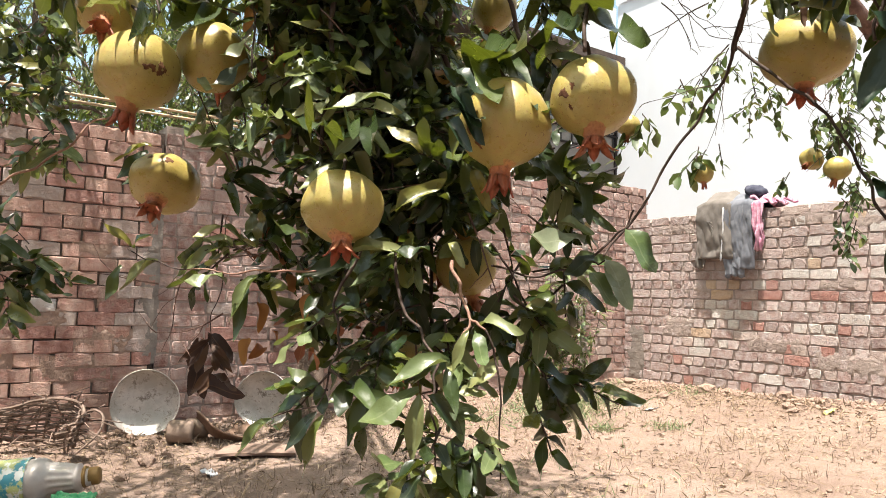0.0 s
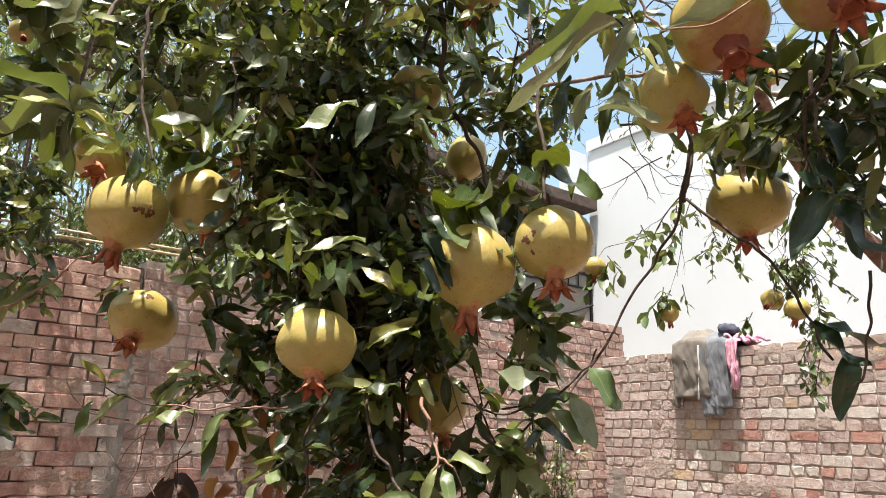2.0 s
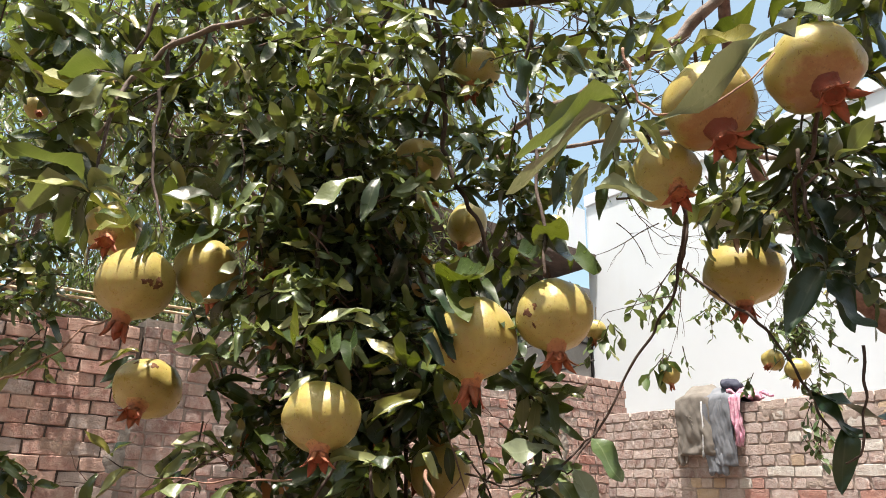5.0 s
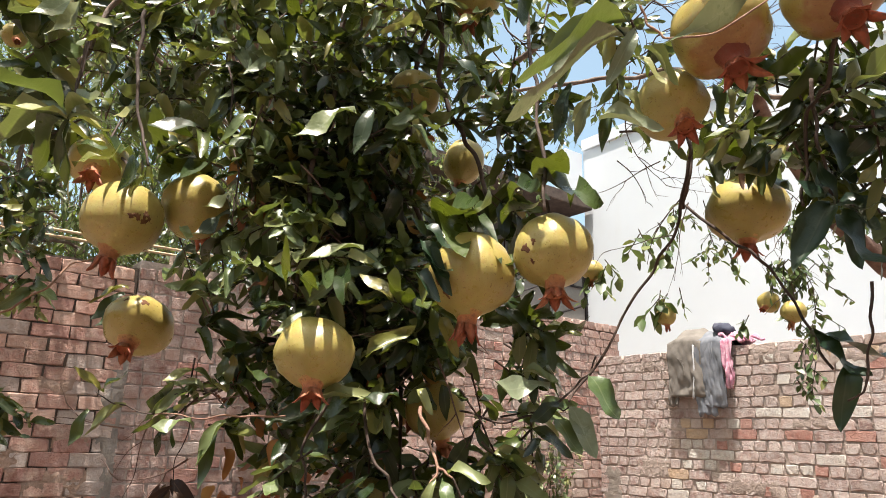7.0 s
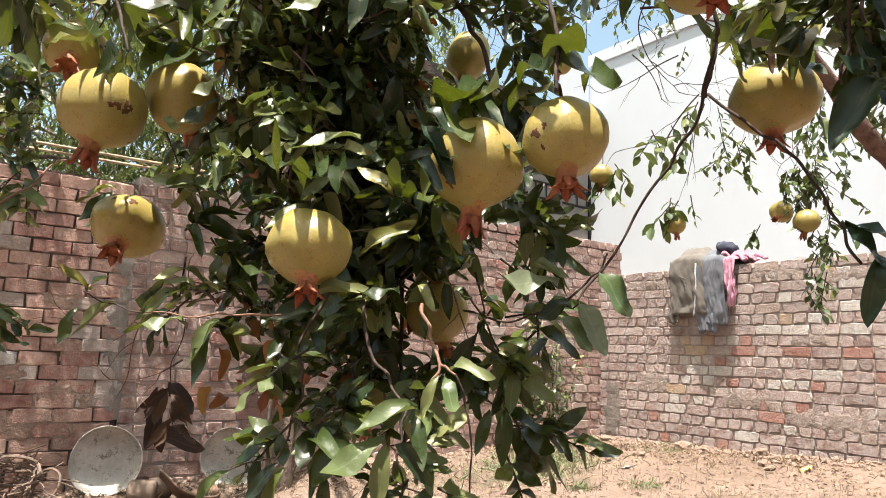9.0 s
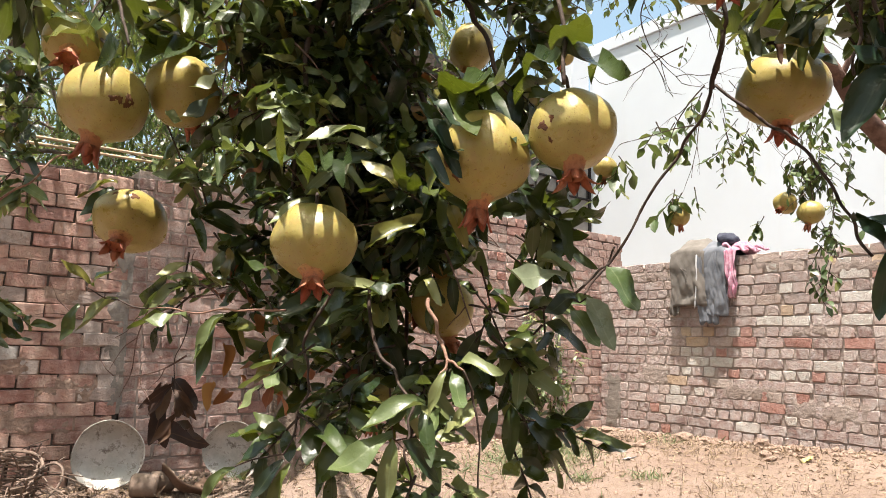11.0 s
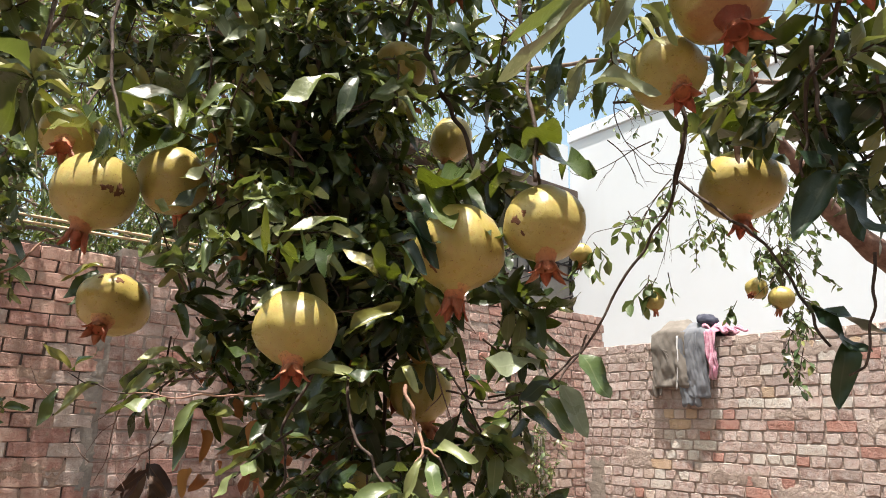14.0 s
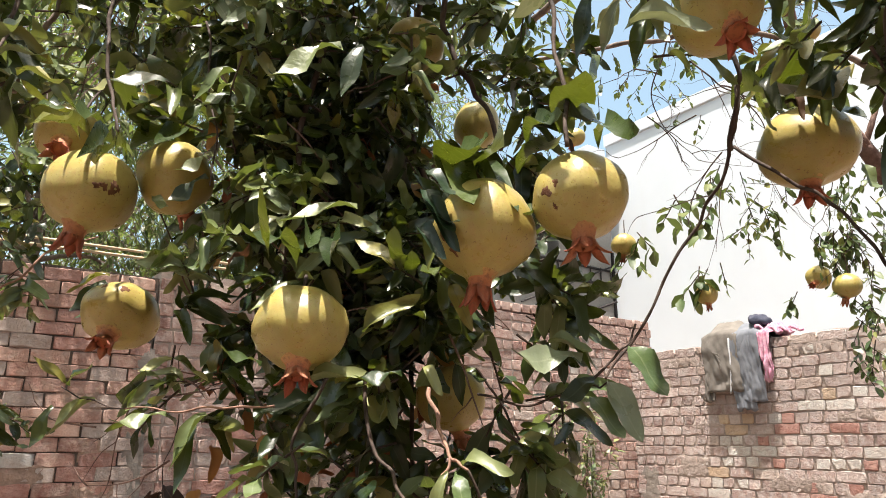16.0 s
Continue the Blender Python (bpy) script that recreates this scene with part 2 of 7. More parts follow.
def fruit_material(name, blush_from, blush, deep=False):
    s = Shade(name, 0.36, spec=0.5)
    pick = s.add("ShaderNodeObjectInfo").outputs["Random"]
    c = s.ramp(pick, (0.0, (0.335, 0.272, 0.070)), (0.5, (0.385, 0.316, 0.095)), (1.0, (0.355, 0.278, 0.070)))
    c = s.mix(s.ramp(s.noise(2.6, 5), (0.42, 0.0), (0.66, 0.5)), c, (0.36, 0.325, 0.12))
    at = s.add("ShaderNodeSeparateXYZ")
    s.put(s.coords("Object"), at.inputs[0])
    low = s.maths('ADD', s.maths('MULTIPLY', at.outputs[2], -1.0), s.maths('MULTIPLY', s.noise(4, 4), 0.5))
    c = s.mix(s.ramp(low, (blush_from, 0.0), (blush_from + 0.42, 0.8)), c, blush)
    c = s.mix(s.ramp(s.noise(13, 5, rough=0.75), (0.60, 0.0), (0.655, 0.85)), c, (0.15, 0.065, 0.028))
    c = s.mix(s.ramp(s.noise(34, 2, rough=0.5), (0.67, 0.0), (0.73, 0.7)), c, (0.19, 0.10, 0.04))
    c = s.mix(s.ramp(s.noise(5.5, 6, rough=0.7), (0.5, 0.0), (0.64, 0.5)), c, (0.38, 0.235, 0.085))
    c = s.mix(0.3, c, s.ramp(s.noise(1.7, 5), (0.35, 0.45), (0.65, 1.0)), 'MULTIPLY')
    c = s.mix(s.ramp(s.noise(1.0, 6, rough=0.7, stretch=(7, 7, 0.7)), (0.45, 0.0), (0.7, 0.3)), c, (0.27, 0.20, 0.05))
    if deep:
        streak = s.maths('MULTIPLY', s.noise(1.4, 6, rough=0.7, stretch=(5, 5, 0.8)), 0.55)
        c = s.mix(s.ramp(s.maths('ADD', s.maths('MULTIPLY', at.outputs[2], -1.0), streak), (1.06, 0.0), (1.32, 0.9)), c, (0.11, 0.024, 0.012))
    s.colour(c)
    s.put(s.ramp(s.noise(4, 5), (0.3, 0.24), (0.7, 0.42)), s.bsdf.inputs["Roughness"])
    s.bsdf.inputs["Subsurface Weight"].default_value = 0.02
    s.bsdf.inputs["Subsurface Radius"].default_value = (0.01, 0.005, 0.002)
    s.bump(s.noise(5, 3), 0.05, 0.012)
    return s.mat


FRUIT = fruit_material("pomegranate_skin", 1.12, (0.38, 0.16, 0.06))
FRUIT_RED = fruit_material("blushed_skin", 0.86, (0.28, 0.11, 0.045), True)


def calyx_material(name, root, neck, dry):
    """Like the skin at its root, orange or red on the neck, brown-red towards the points."""
    s = Shade(name, 0.55, spec=0.4)
    at = s.add("ShaderNodeSeparateXYZ")
    s.put(s.coords("Object"), at.inputs[0])
    down = s.maths('ADD', s.maths('MULTIPLY', at.outputs[2], -1.0), s.maths('MULTIPLY', s.noise(5, 4), 0.25))
    c = s.ramp(s.maths('SUBTRACT', down, 0.9), (0.08, root), (0.26, neck), (0.5, (0.38, 0.095, 0.045)), (0.85, (0.27, 0.06, 0.032)))
    c = s.mix(s.ramp(s.noise(11, 5), (0.5, 0.0), (0.68, 0.7)), c, (0.16, 0.075, 0.04))
    c = s.mix(s.ramp(s.add("ShaderNodeObjectInfo").outputs["Random"], (0.3, 0.0), (1.0, 0.55)), c, dry)
    s.colour(c)
    s.bump(s.noise(24, 4), 0.3, 0.02)
    return s.mat


CALYX = calyx_material("calyx_flesh", (0.47, 0.33, 0.11), (0.46, 0.19, 0.075), (0.33, 0.15, 0.065))
CALYX_RED = calyx_material("red_calyx_flesh", (0.11, 0.024, 0.012), (0.20, 0.04, 0.02), (0.20, 0.05, 0.025))
SCAR = plain("brown_scar", (0.09, 0.035, 0.016), (0.17, 0.075, 0.03), 60, 0.8, 0.5, 200, where="Position", dist=0.003)

# ---- builders ----


def mesh_of(name, bm, material, smooth=False):
    me = bpy.data.meshes.new(name)
    bm.normal_update()
    bm.to_mesh(me)
    bm.free()
    me.materials.append(material)
    if smooth:
        me.polygons.foreach_set("use_smooth", [True] * len(me.polygons))
    return me


def part(name, bm, material, parent, label="", smooth=False, m=None):
    """One mesh object under a thing or a part."""
    data = bm if isinstance(bm, bpy.types.Mesh) else mesh_of(name, bm, material, smooth)
    ob = new(name, data)
    ob.parent = parent
    if m is not None:
        ob.matrix_basis = m
    return tagged(ob, label)


def thing(name, m, label, category, group="", kind=""):
    ob = new(name)
    ob.empty_display_size = 0.05
    ob.matrix_basis = m
    return tagged(ob, label, category, group, kind)


def solid(name, bm, material, label, category, group="", kind="", smooth=False, m=None):
    ob = new(name, mesh_of(name, bm, material, smooth))
    if m is not None:
        ob.matrix_basis = m
    return tagged(ob, label, category, group, kind)


def box(bm, lo, hi, bevel=0.0):
    made = bmesh.ops.create_cube(bm, size=1)
    for v in made["verts"]:
        v.co = Vector([(a + b) / 2 + c * (b - a) for a, b, c in zip(lo, hi, v.co)])
    if bevel:
        edges = list({e for v in made["verts"] for e in v.link_edges})
        bmesh.ops.bevel(bm, geom=edges, offset=bevel, segments=2, affect='EDGES')
    return bm


def tube(bm, points, r0, r1, sides=7, wobble=0.0, cap=True):
    """A tapered limb along points, rounded off between them."""
    pts = [Vector(p) for p in points]
    if len(pts) > 2:
        fine = []
        for k in range(len(pts) - 1):
            a, b = pts[max(k - 1, 0)], pts[min(k + 2, len(pts) - 1)]
            for s in (0, 0.25, 0.5, 0.75):
                p, q = pts[k], pts[k + 1]
                fine.append(0.5 * ((2 * p) + (q - a) * s + (2 * a - 5 * p + 4 * q - b) * s * s + (3 * p - a - 3 * q + b) * s ** 3))
        pts = fine + [pts[-1]]
    n = len(pts)
    rings = []
    side = None
    for k, p in enumerate(pts):
        way = (pts[min(k + 1, n - 1)] - pts[max(k - 1, 0)]).normalized()
        side = (side - way * side.dot(way)).normalized() if side else way.orthogonal().normalized()
        up = way.cross(side)
        f = k / (n - 1)
        r = (r0 + (r1 - r0) * f) * (1 + wobble * (rng.random() - 0.5))
        ring = []
        for j in range(sides):
            a = 2 * math.pi * j / sides
            ring.append(bm.verts.new(p + (side * math.cos(a) + up * math.sin(a)) * r * (1 + wobble * 0.5 * (rng.random() - 0.5))))
        rings.append(ring)
    for a, b in zip(rings, rings[1:]):
        for j in range(sides):
            bm.faces.new((a[j], a[(j + 1) % sides], b[(j + 1) % sides], b[j]))
    if cap:
        bm.faces.new(rings[0][::-1])
        bm.faces.new(rings[-1])
    return bm


def lathe(bm, profile, sides=24, lobes=0, lobe=0.0, wobble=0.0):
    """A turned shape about z; profile: (radius, height) from top to bottom."""
    rings = []
    for r, z in profile:
        if r < 1e-5:
            rings.append([bm.verts.new((0, 0, z))])
            continue
        ring = []
        for j in range(sides):
            a = 2 * math.pi * j / sides
            q = r * (1 + lobe * math.cos(lobes * a)) * (1 + wobble * (rng.random() - 0.5))
            ring.append(bm.verts.new((q * math.cos(a), q * math.sin(a), z)))
        rings.append(ring)
    for a, b in zip(rings, rings[1:]):
        if len(a) == 1 and len(b) == 1:
            continue
        for j in range(sides):
            k = (j + 1) % sides
            if len(a) == 1:
                bm.faces.new((a[0], b[j], b[k]))
            elif len(b) == 1:
                bm.faces.new((a[j], b[0], a[k]))
            else:
                bm.faces.new((a[j], b[j], b[k], a[k]))
    return bm


def leaf_shape(width=0.3, fold=0.25, droop=0.15, twist=0.0, rows=6, wave=0.0, blunt=0.95):
    """A leaf 1 long on +y: corner places, faces and their marks."""
    verts, uvs, faces = [], [], []
    for k in range(rows + 1):
        s = 1 - (1 - k / rows) ** 1.25
        w = width / 2 * max(math.sin(math.pi * min(s ** blunt, 1.0)), 0.0) ** 0.8
        w = max(w, 0.012 if k < rows else 0.002)
        z = -droop * s * s + wave * math.sin(7 * s)
        a = twist * s
        for side in (-1, 0, 1):
            x, zz = side * w, z + abs(side) * w * fold * (1 - s ** 3) + side * side * wave * 1.1 * math.sin(11 * s + 1.7 * side)
            verts.append((x * math.cos(a) - (zz - z) * math.sin(a), s, z + x * math.sin(a) + (zz - z) * math.cos(a)))
            uvs.append((0.5 + 0.5 * side, s))
    for k in range(rows):
        for j in (0, 1):
            i = 3 * k + j
            faces.append((i, i + 1, i + 4, i + 3))
    return np.array(verts), faces, np.array(uvs)


def mesh_from(name, verts, faces, uvs, material, smooth=True):
    me = bpy.data.meshes.new(name)
    me.from_pydata([tuple(v) for v in verts.tolist()] if isinstance(verts, np.ndarray) else verts, [], faces)
    layer = me.uv_layers.new(name="marks")
    idx = np.empty(len(me.loops), np.int32)
    me.loops.foreach_get("vertex_index", idx)
    layer.data.foreach_set("uv", np.asarray(uvs, np.float32)[idx].ravel())
    me.materials.append(material)
    if smooth:
        me.polygons.foreach_set("use_smooth", [True] * len(me.polygons))
    return me


def joined_leaves(name, poses, shapes, material):
    """Many leaves in one mesh: each pose a 4 x 4 matrix, the shapes taken in turn."""
    verts, uvs, faces, base = [], [], [], 0
    for k, m in enumerate(poses):
        v, f, u = shapes[k % len(shapes)]
        m = np.asarray(m)
        verts.append(v @ m[:3, :3].T + m[:3, 3])
        uvs.append(u)
        faces.extend([tuple(i + base for i in face) for face in f])
        base += len(v)
    return mesh_from(name, np.concatenate(verts), faces, np.concatenate(uvs), material)


def aim(at, way, up, size, wide=1.0):
    """A pose whose +y runs along way, whose +z is near up, with a size."""
    y = Vector(way).normalized()
    x = y.cross(Vector(up))
    x = x.normalized() if x.length > 1e-4 else y.orthogonal().normalized()
    z = x.cross(y)
    m = Matrix((x * size * wide, y * size, z * size)).transposed().to_4x4()
    m.translation = Vector(at)
    return m


def ground_z(x, y):
    z = -0.06 + 0.031 * min(max(x, -3), 6) + 0.055 * max(0.0, min(x, 5.4) - 3.9) * max(0.0, min(4.0 - y, 3.0)) * 0.6
    return z + 0.014 * noise.noise((x * 1.7, y * 1.7, 0.3)) + 0.010 * noise.noise((x * 6, y * 6, 2.0)) + 0.006 * noise.noise((x * 15, y * 15, 5.0))

# ---- ground ----


def spread(lo, hi, near_lo, near_hi, fine, coarse):
    a = list(np.arange(near_lo, near_hi, fine))
    return list(np.linspace(lo, near_lo, coarse, endpoint=False)) + a + list(np.linspace(near_hi, hi, coarse))


def build_ground():
    xs, ys = spread(-90, 90, -0.6, 5.4, 0.035, 14), spread(-90, 90, 1.0, 4.8, 0.035, 14)
    verts = [(x, y, ground_z(x, y)) for y in ys for x in xs]
    n = len(xs)
    faces = [(j * n + i, j * n + i + 1, (j + 1) * n + i + 1, (j + 1) * n + i) for j in range(len(ys) - 1) for i in range(n - 1)]
    me = bpy.data.meshes.new("ground")
    me.from_pydata(verts, [], faces)
    me.materials.append(SOIL)
    me.polygons.foreach_set("use_smooth", [True] * len(me.polygons))
    tagged(new("ground", me), "bare sandy yard soil littered with straw and dry stubble", "ground", kind="structure")


build_ground()

# ---- brick walls ----


def brick_mesh(name, length, height, material, r, rough=0.0042):
    """A worn brick: its face at y = 0 looks to -y, with rounded, broken edges."""
    bm = bmesh.new()
    h, l = height / 2 * r.uniform(0.97, 1.07), length / 2 * r.uniform(0.985, 1.03)
    rim = [(-l, -h), (-l * 0.35, -h), (l * 0.4, -h), (l, -h), (l, h), (l * 0.3, h), (-l * 0.4, h), (-l, h)]
    back = [bm.verts.new((x, 0.07, z)) for x, z in ((-l, -h), (l, -h), (l, h), (-l, h))]
    mid, face = [], []
    for k, (x, z) in enumerate(rim):
        corner = k in (0, 3, 4, 7)
        x, z = x + r.uniform(-rough, rough) * 0.65, z + r.uniform(-rough, rough) * 0.55
        if corner:
            x, z = x * (1 - 0.003 / l), z * (1 - 0.0025 / h)
        chip = r.uniform(0.6, 1.6) * (3.4 if r.random() < 0.16 else 1)
        mid.append(bm.verts.new((x, 0.003 + 0.0028 * chip, z)))
        face.append(bm.verts.new((x * (1 - 0.0035 * chip / l), r.uniform(-0.0014, 0.0014), z * (1 - 0.003 * chip / h))))
    for k in range(8):
        j = (k + 1) % 8
        bm.faces.new((mid[k], mid[j], face[j], face[k]))
    front = bm.faces.new(face)
    for a, b, run in ((0, 1, (0, 1, 2, 3)), (1, 2, (3, 4)), (2, 3, (4, 5, 6, 7)), (3, 0, (7, 0))):
        bm.faces.new([back[a]] + [back[b]] + [mid[i] for i in reversed(run)])
    for f in bm.faces:
        f.smooth = f is not front
    return mesh_of(name, bm, material)


def brick_set(length, height, material, count, seed):
    r = random.Random(seed)
    return [brick_mesh("brick", length, height, material, r) for _ in range(count)]


def core_wall(name, lo, hi, label, material=MORTAR):
    """The bed of mortar in which the bricks lie, uneven on top."""
    bm = bmesh.new()
    box(bm, lo, hi)
    bmesh.ops.subdivide_edges(bm, edges=bm.edges[:], cuts=14, use_grid_fill=True)
    for v in bm.verts:
        if v.co.z > hi[2] - 0.01:
            v.co.z += 0.012 * noise.noise(v.co * 5)
        v.co += 0.004 * noise.noise_vector(v.co * 9)
    ob = new(name, mesh_of(name, bm, material))
    return tagged(ob, label, "wall", kind="structure")


def lay(wall, runs, start, along, turn, kinds, special, limit, pick, grey=lambda s, z: 0.06, tint=(0.0, 0.0)):
    """Lays bricks: runs of (height, offset, length, pitch, from, to). Those that pick() prefers become parts, the rest one joined part."""
    todo = []
    for z, off, length, a, b in runs:
        pitch = length + 0.009
        k = math.ceil((a - off) / pitch)
        first, last = 1e9, -1e9
        while off + k * pitch < b:
            s = off + (k + 0.5) * pitch + rng.uniform(-0.004, 0.004)
            if s - pitch * 0.5 > a - 0.06 and s + pitch * 0.5 < b + 0.05:
                todo.append((pick(s, z), s, z + rng.uniform(-0.003, 0.003), length, 1.0))
                first, last = min(first, s - length * 0.5), max(last, s + length * 0.5)
            k += 1
        if 0.04 < first - a < 0.3:          # a cut brick closes the course
            wide = first - a - 0.008
            todo.append((pick(a, z), a + wide * 0.5, z, length, wide / length))
        if 0.03 < b - last < 0.3:
            wide = b - last - 0.008
            todo.append((pick(b, z), b - wide * 0.5, z, length, wide / length))
    todo.sort(key=lambda row: row[0])
    rest = bmesh.new()
    for n, (_, s, z, length, cut) in enumerate(todo):
        mat = "plain"
        for key, places in special.items():
            if any(abs(s - a) < length * 0.5 and abs(z - b) < 0.04 for a, b in places):
                mat = key
        if mat == "plain":
            odd = rng.random()
            mat = "red" if odd < (0.08 if turn == 0 else 0.05) else "pale" if odd < tint[0] else "tan" if odd < tint[1] else "plain"
        if mat == "plain" and rng.random() < grey(s, z):
            mat = "grey"
        me = rng.choice(kinds[mat, length])
        m = Matrix.Translation(Vector(start) + Vector(along) * s + Vector((0, 0, z))) @ pose(0, rng.uniform(-0.006, 0.003), 0, rng.uniform(-2, 2), rng.uniform(-0.9, 0.9), turn + rng.uniform(-1.5, 1.5)) @ Matrix.Diagonal((cut * (1.03 if length == 0.195 else 1.016), 1, 1, 1))
        if n < limit:
            part("brick", me, None, wall, m=m)
        else:
            at = len(rest.verts)
            rest.from_mesh(me)
            rest.verts.ensure_lookup_table()
            bmesh.ops.transform(rest, matrix=m, verts=rest.verts[at:])
    if len(todo) > limit:
        tagged(part("brickwork", rest, kinds["plain", todo[0][3]][0].materials[0], wall), kind="stuff")
    else:
        rest.free()


def kinds_of(base, lengths, height, seed):
    made = {}
    for key, mat in (("plain", base), ("red", BRICK_RED), ("pale", BRICK_PALE), ("tan", BRICK_TAN), ("grey", BRICK_GREY)):
        for length in lengths:
            made[key, length] = brick_set(length, height, mat, 8 if key == "plain" else 4, seed + len(made))
    return made


BACK_Y, RIGHT_X = 4.49, 5.21


def smear(parent, name, place, wide, tall, depth, seed, label, turn=0, material=CEMENT):
    """A ragged patch of cement on a wall face, thin at its rim."""
    r = random.Random(seed)
    bm = bmesh.new()
    nx, nz = max(6, int(wide / 0.01)), max(6, int(tall / 0.012))
    grid = {}
    for i in range(nx + 1):
        for j in range(nz + 1):
            u, v = i / nx, j / nz
            edge = min(u, 1 - u) * wide - 0.028 + 0.06 * noise.noise((u * wide * 12 + seed, v * tall * 9, seed)) + 0.012 * noise.noise((u * wide * 45 + seed, v * tall * 38, seed))
            edge = min(edge, min(v, 1 - v) * tall - 0.02 + 0.05 * noise.noise((u * wide * 20, v * tall * 14, seed + 5)))
            y = -depth * min(max(edge / 0.012, -1.6), 1.0) - 0.003 * noise.noise((u * wide * 30, v * tall * 30, seed))
            grid[i, j] = bm.verts.new(((u - 0.5) * wide, y, (v - 0.5) * tall))
    for i in range(nx):
        for j in range(nz):
            bm.faces.new((grid[i, j], grid[i + 1, j], grid[i + 1, j + 1], grid[i, j + 1]))
    return part(name, bm, material, parent, label, True, Matrix.Translation(place) @ pose(0, 0, 0, 0, 0, turn))


def build_walls():
    # the older half of the back wall, in stretchers, up to the joint
    left = core_wall("wall_west", (-5.0, BACK_Y + 0.013, -0.3), (0.975, BACK_Y + 0.24, 1.775), "weathered pink brick yard wall of long stretchers with grey cement smears", MORTAR_DARK)
    runs = []
    c = 0.0785
    for k in range(-11, 13):
        z = 0.784 + c * k
        runs.append((z, 0.344 + (0.102 if k % 2 else 0.0), 0.195, -0.55, 0.965))
    # the grey band at z 1.2 to 1.36 is tree shade painted into bricks
    lay(left, runs, (0, BACK_Y, 0), (1, 0, 0), 0, kinds_of(BRICK_LEFT, (0.195,), 0.0752, 100),
        {"red": [(0.50, 1.42), (0.25, 0.70), (0.95, 0.41), (0.73, 0.33)], "pale": [(0.33, 0.70)]}, 300, lambda s, z: abs(s - 0.5), lambda s, z: 0.55 if 1.2 < z < 1.36 and s < 0.8 else 0.3 if s > 0.8 and z < 1.3 else 0.07)
    smear(left, "cement_smear", (0.94, BACK_Y, 1.17), 0.11, 0.34, 0.004, 3, "grey cement patch")
    smear(left, "cement_smear", (0.93, BACK_Y, 0.86), 0.12, 0.34, 0.004, 4, "grey cement patch")
    smear(left, "cement_smear", (0.945, BACK_Y, 0.56), 0.10, 0.40, 0.004, 13, "grey cement patch")
    for k, (x, z, wide, tall) in enumerate(((0.30, 0.62, 0.5, 0.12), (0.70, 0.50, 0.36, 0.14), (0.1, 0.95, 0.34, 0.13), (0.55, 0.34, 0.42, 0.16), (0.05, 0.42, 0.4, 0.2), (0.62, 1.02, 0.24, 0.11), (0.75, 0.75, 0.2, 0.12))):
        smear(left, "mud_smear", (x, BACK_Y + 0.001, z), wide, tall, 0.003, 30 + k, "dry mud smeared over the joints", material=MUD)
    # the other half, to the corner and a little past it
    back = core_wall("wall_north", (0.985, BACK_Y + 0.013, -0.3), (5.52, BACK_Y + 0.25, 1.83), "weathered red brick yard wall behind the hanging branches")
    runs = []
    c = 0.0805
    for k in range(-9, 17):
        z = 0.6165 + c * k
        top = 0.985 if z < 1.8 else 2.6
        length = 0.2 if k % 2 else 0.099
        runs.append((z, 5.51 - (0.05 if k % 2 else 0.0), length, max(top, 0.985), 5.53 if z > 1.62 else 5.22))
    lay(back, runs, (0, BACK_Y + 0.006, 0), (1, 0, 0), 0, kinds_of(BRICK_NORTH, (0.2, 0.099), 0.0735, 300),
        {"pale": [(4.42, 0.76), (4.02, 0.68), (4.48, 1.44)]}, 300, lambda s, z: min(abs(s - 4.4), abs(s - 1.6) + 0.25), lambda s, z: 0.7 if s > 4.85 and z < 0.85 else 0.08)
    smear(back, "cement_smear", (4.64, BACK_Y + 0.004, 1.2), 0.12, 1.3, 0.008, 5, "pale cement strip down the wall")
    smear(back, "cement_smear", (4.65, BACK_Y + 0.004, 0.42), 0.12, 0.66, 0.008, 6, "pale cement strip down the wall")
    # the lower wall at the right, headers and stretchers in turn
    right = core_wall("wall_east", (RIGHT_X + 0.009, -5.0, -0.3), (RIGHT_X + 0.25, BACK_Y, 1.56), "lower weathered brick wall in alternate courses, some bricks limewashed")
    runs = []
    c = 0.0817
    for k in range(-9, 11):
        z = 0.743 + c * k
        stretch = k % 2 == 0
        # along runs towards the viewer's side of the yard, from the corner
        runs.append((z, BACK_Y - (2.939 if stretch else 3.008) - 4 * 0.21, 0.201 if stretch else 0.1, -0.06, 4.3))
    lime = [(2.72, 1.31), (2.77, 1.46), (2.51, 1.16), (2.25, 1.07), (2.92, 1.07), (2.94, 0.90), (2.27, 1.24), (2.74, 0.66), (2.85, 0.65), (2.64, 0.66), (2.43, 0.76), (3.80, 0.65), (3.56, 0.82), (3.33, 0.73), (3.73, 0.49), (4.26, 0.72), (3.15, 0.99), (1.89, 0.74), (1.86, 0.68)]
    tan = [(3.37, 0.92), (3.63, 0.57), (3.35, 1.01), (1.77, 0.39)]
    red = [(3.04, 0.99), (2.72, 0.90), (3.12, 0.90), (2.64, 0.50), (2.96, 0.49), (2.46, 0.67)]
    lay(right, runs, (RIGHT_X, BACK_Y, 0), (0, -1, 0), -90, kinds_of(BRICK, (0.201, 0.1), 0.0745, 500),
        {"pale": [(BACK_Y - a, b) for a, b in lime], "tan": [(BACK_Y - a, b) for a, b in tan], "red": [(BACK_Y - a, b) for a, b in red]}, 300, lambda s, z: abs(s - 1.6), lambda s, z: 0.6 if s < 0.3 and z < 1.1 else 0.45 if z > 1.42 else 0.07, (0.10, 0.125))
    # the rough cement cap, broken along its edge
    bm = bmesh.new()
    n = 150
    rows = []
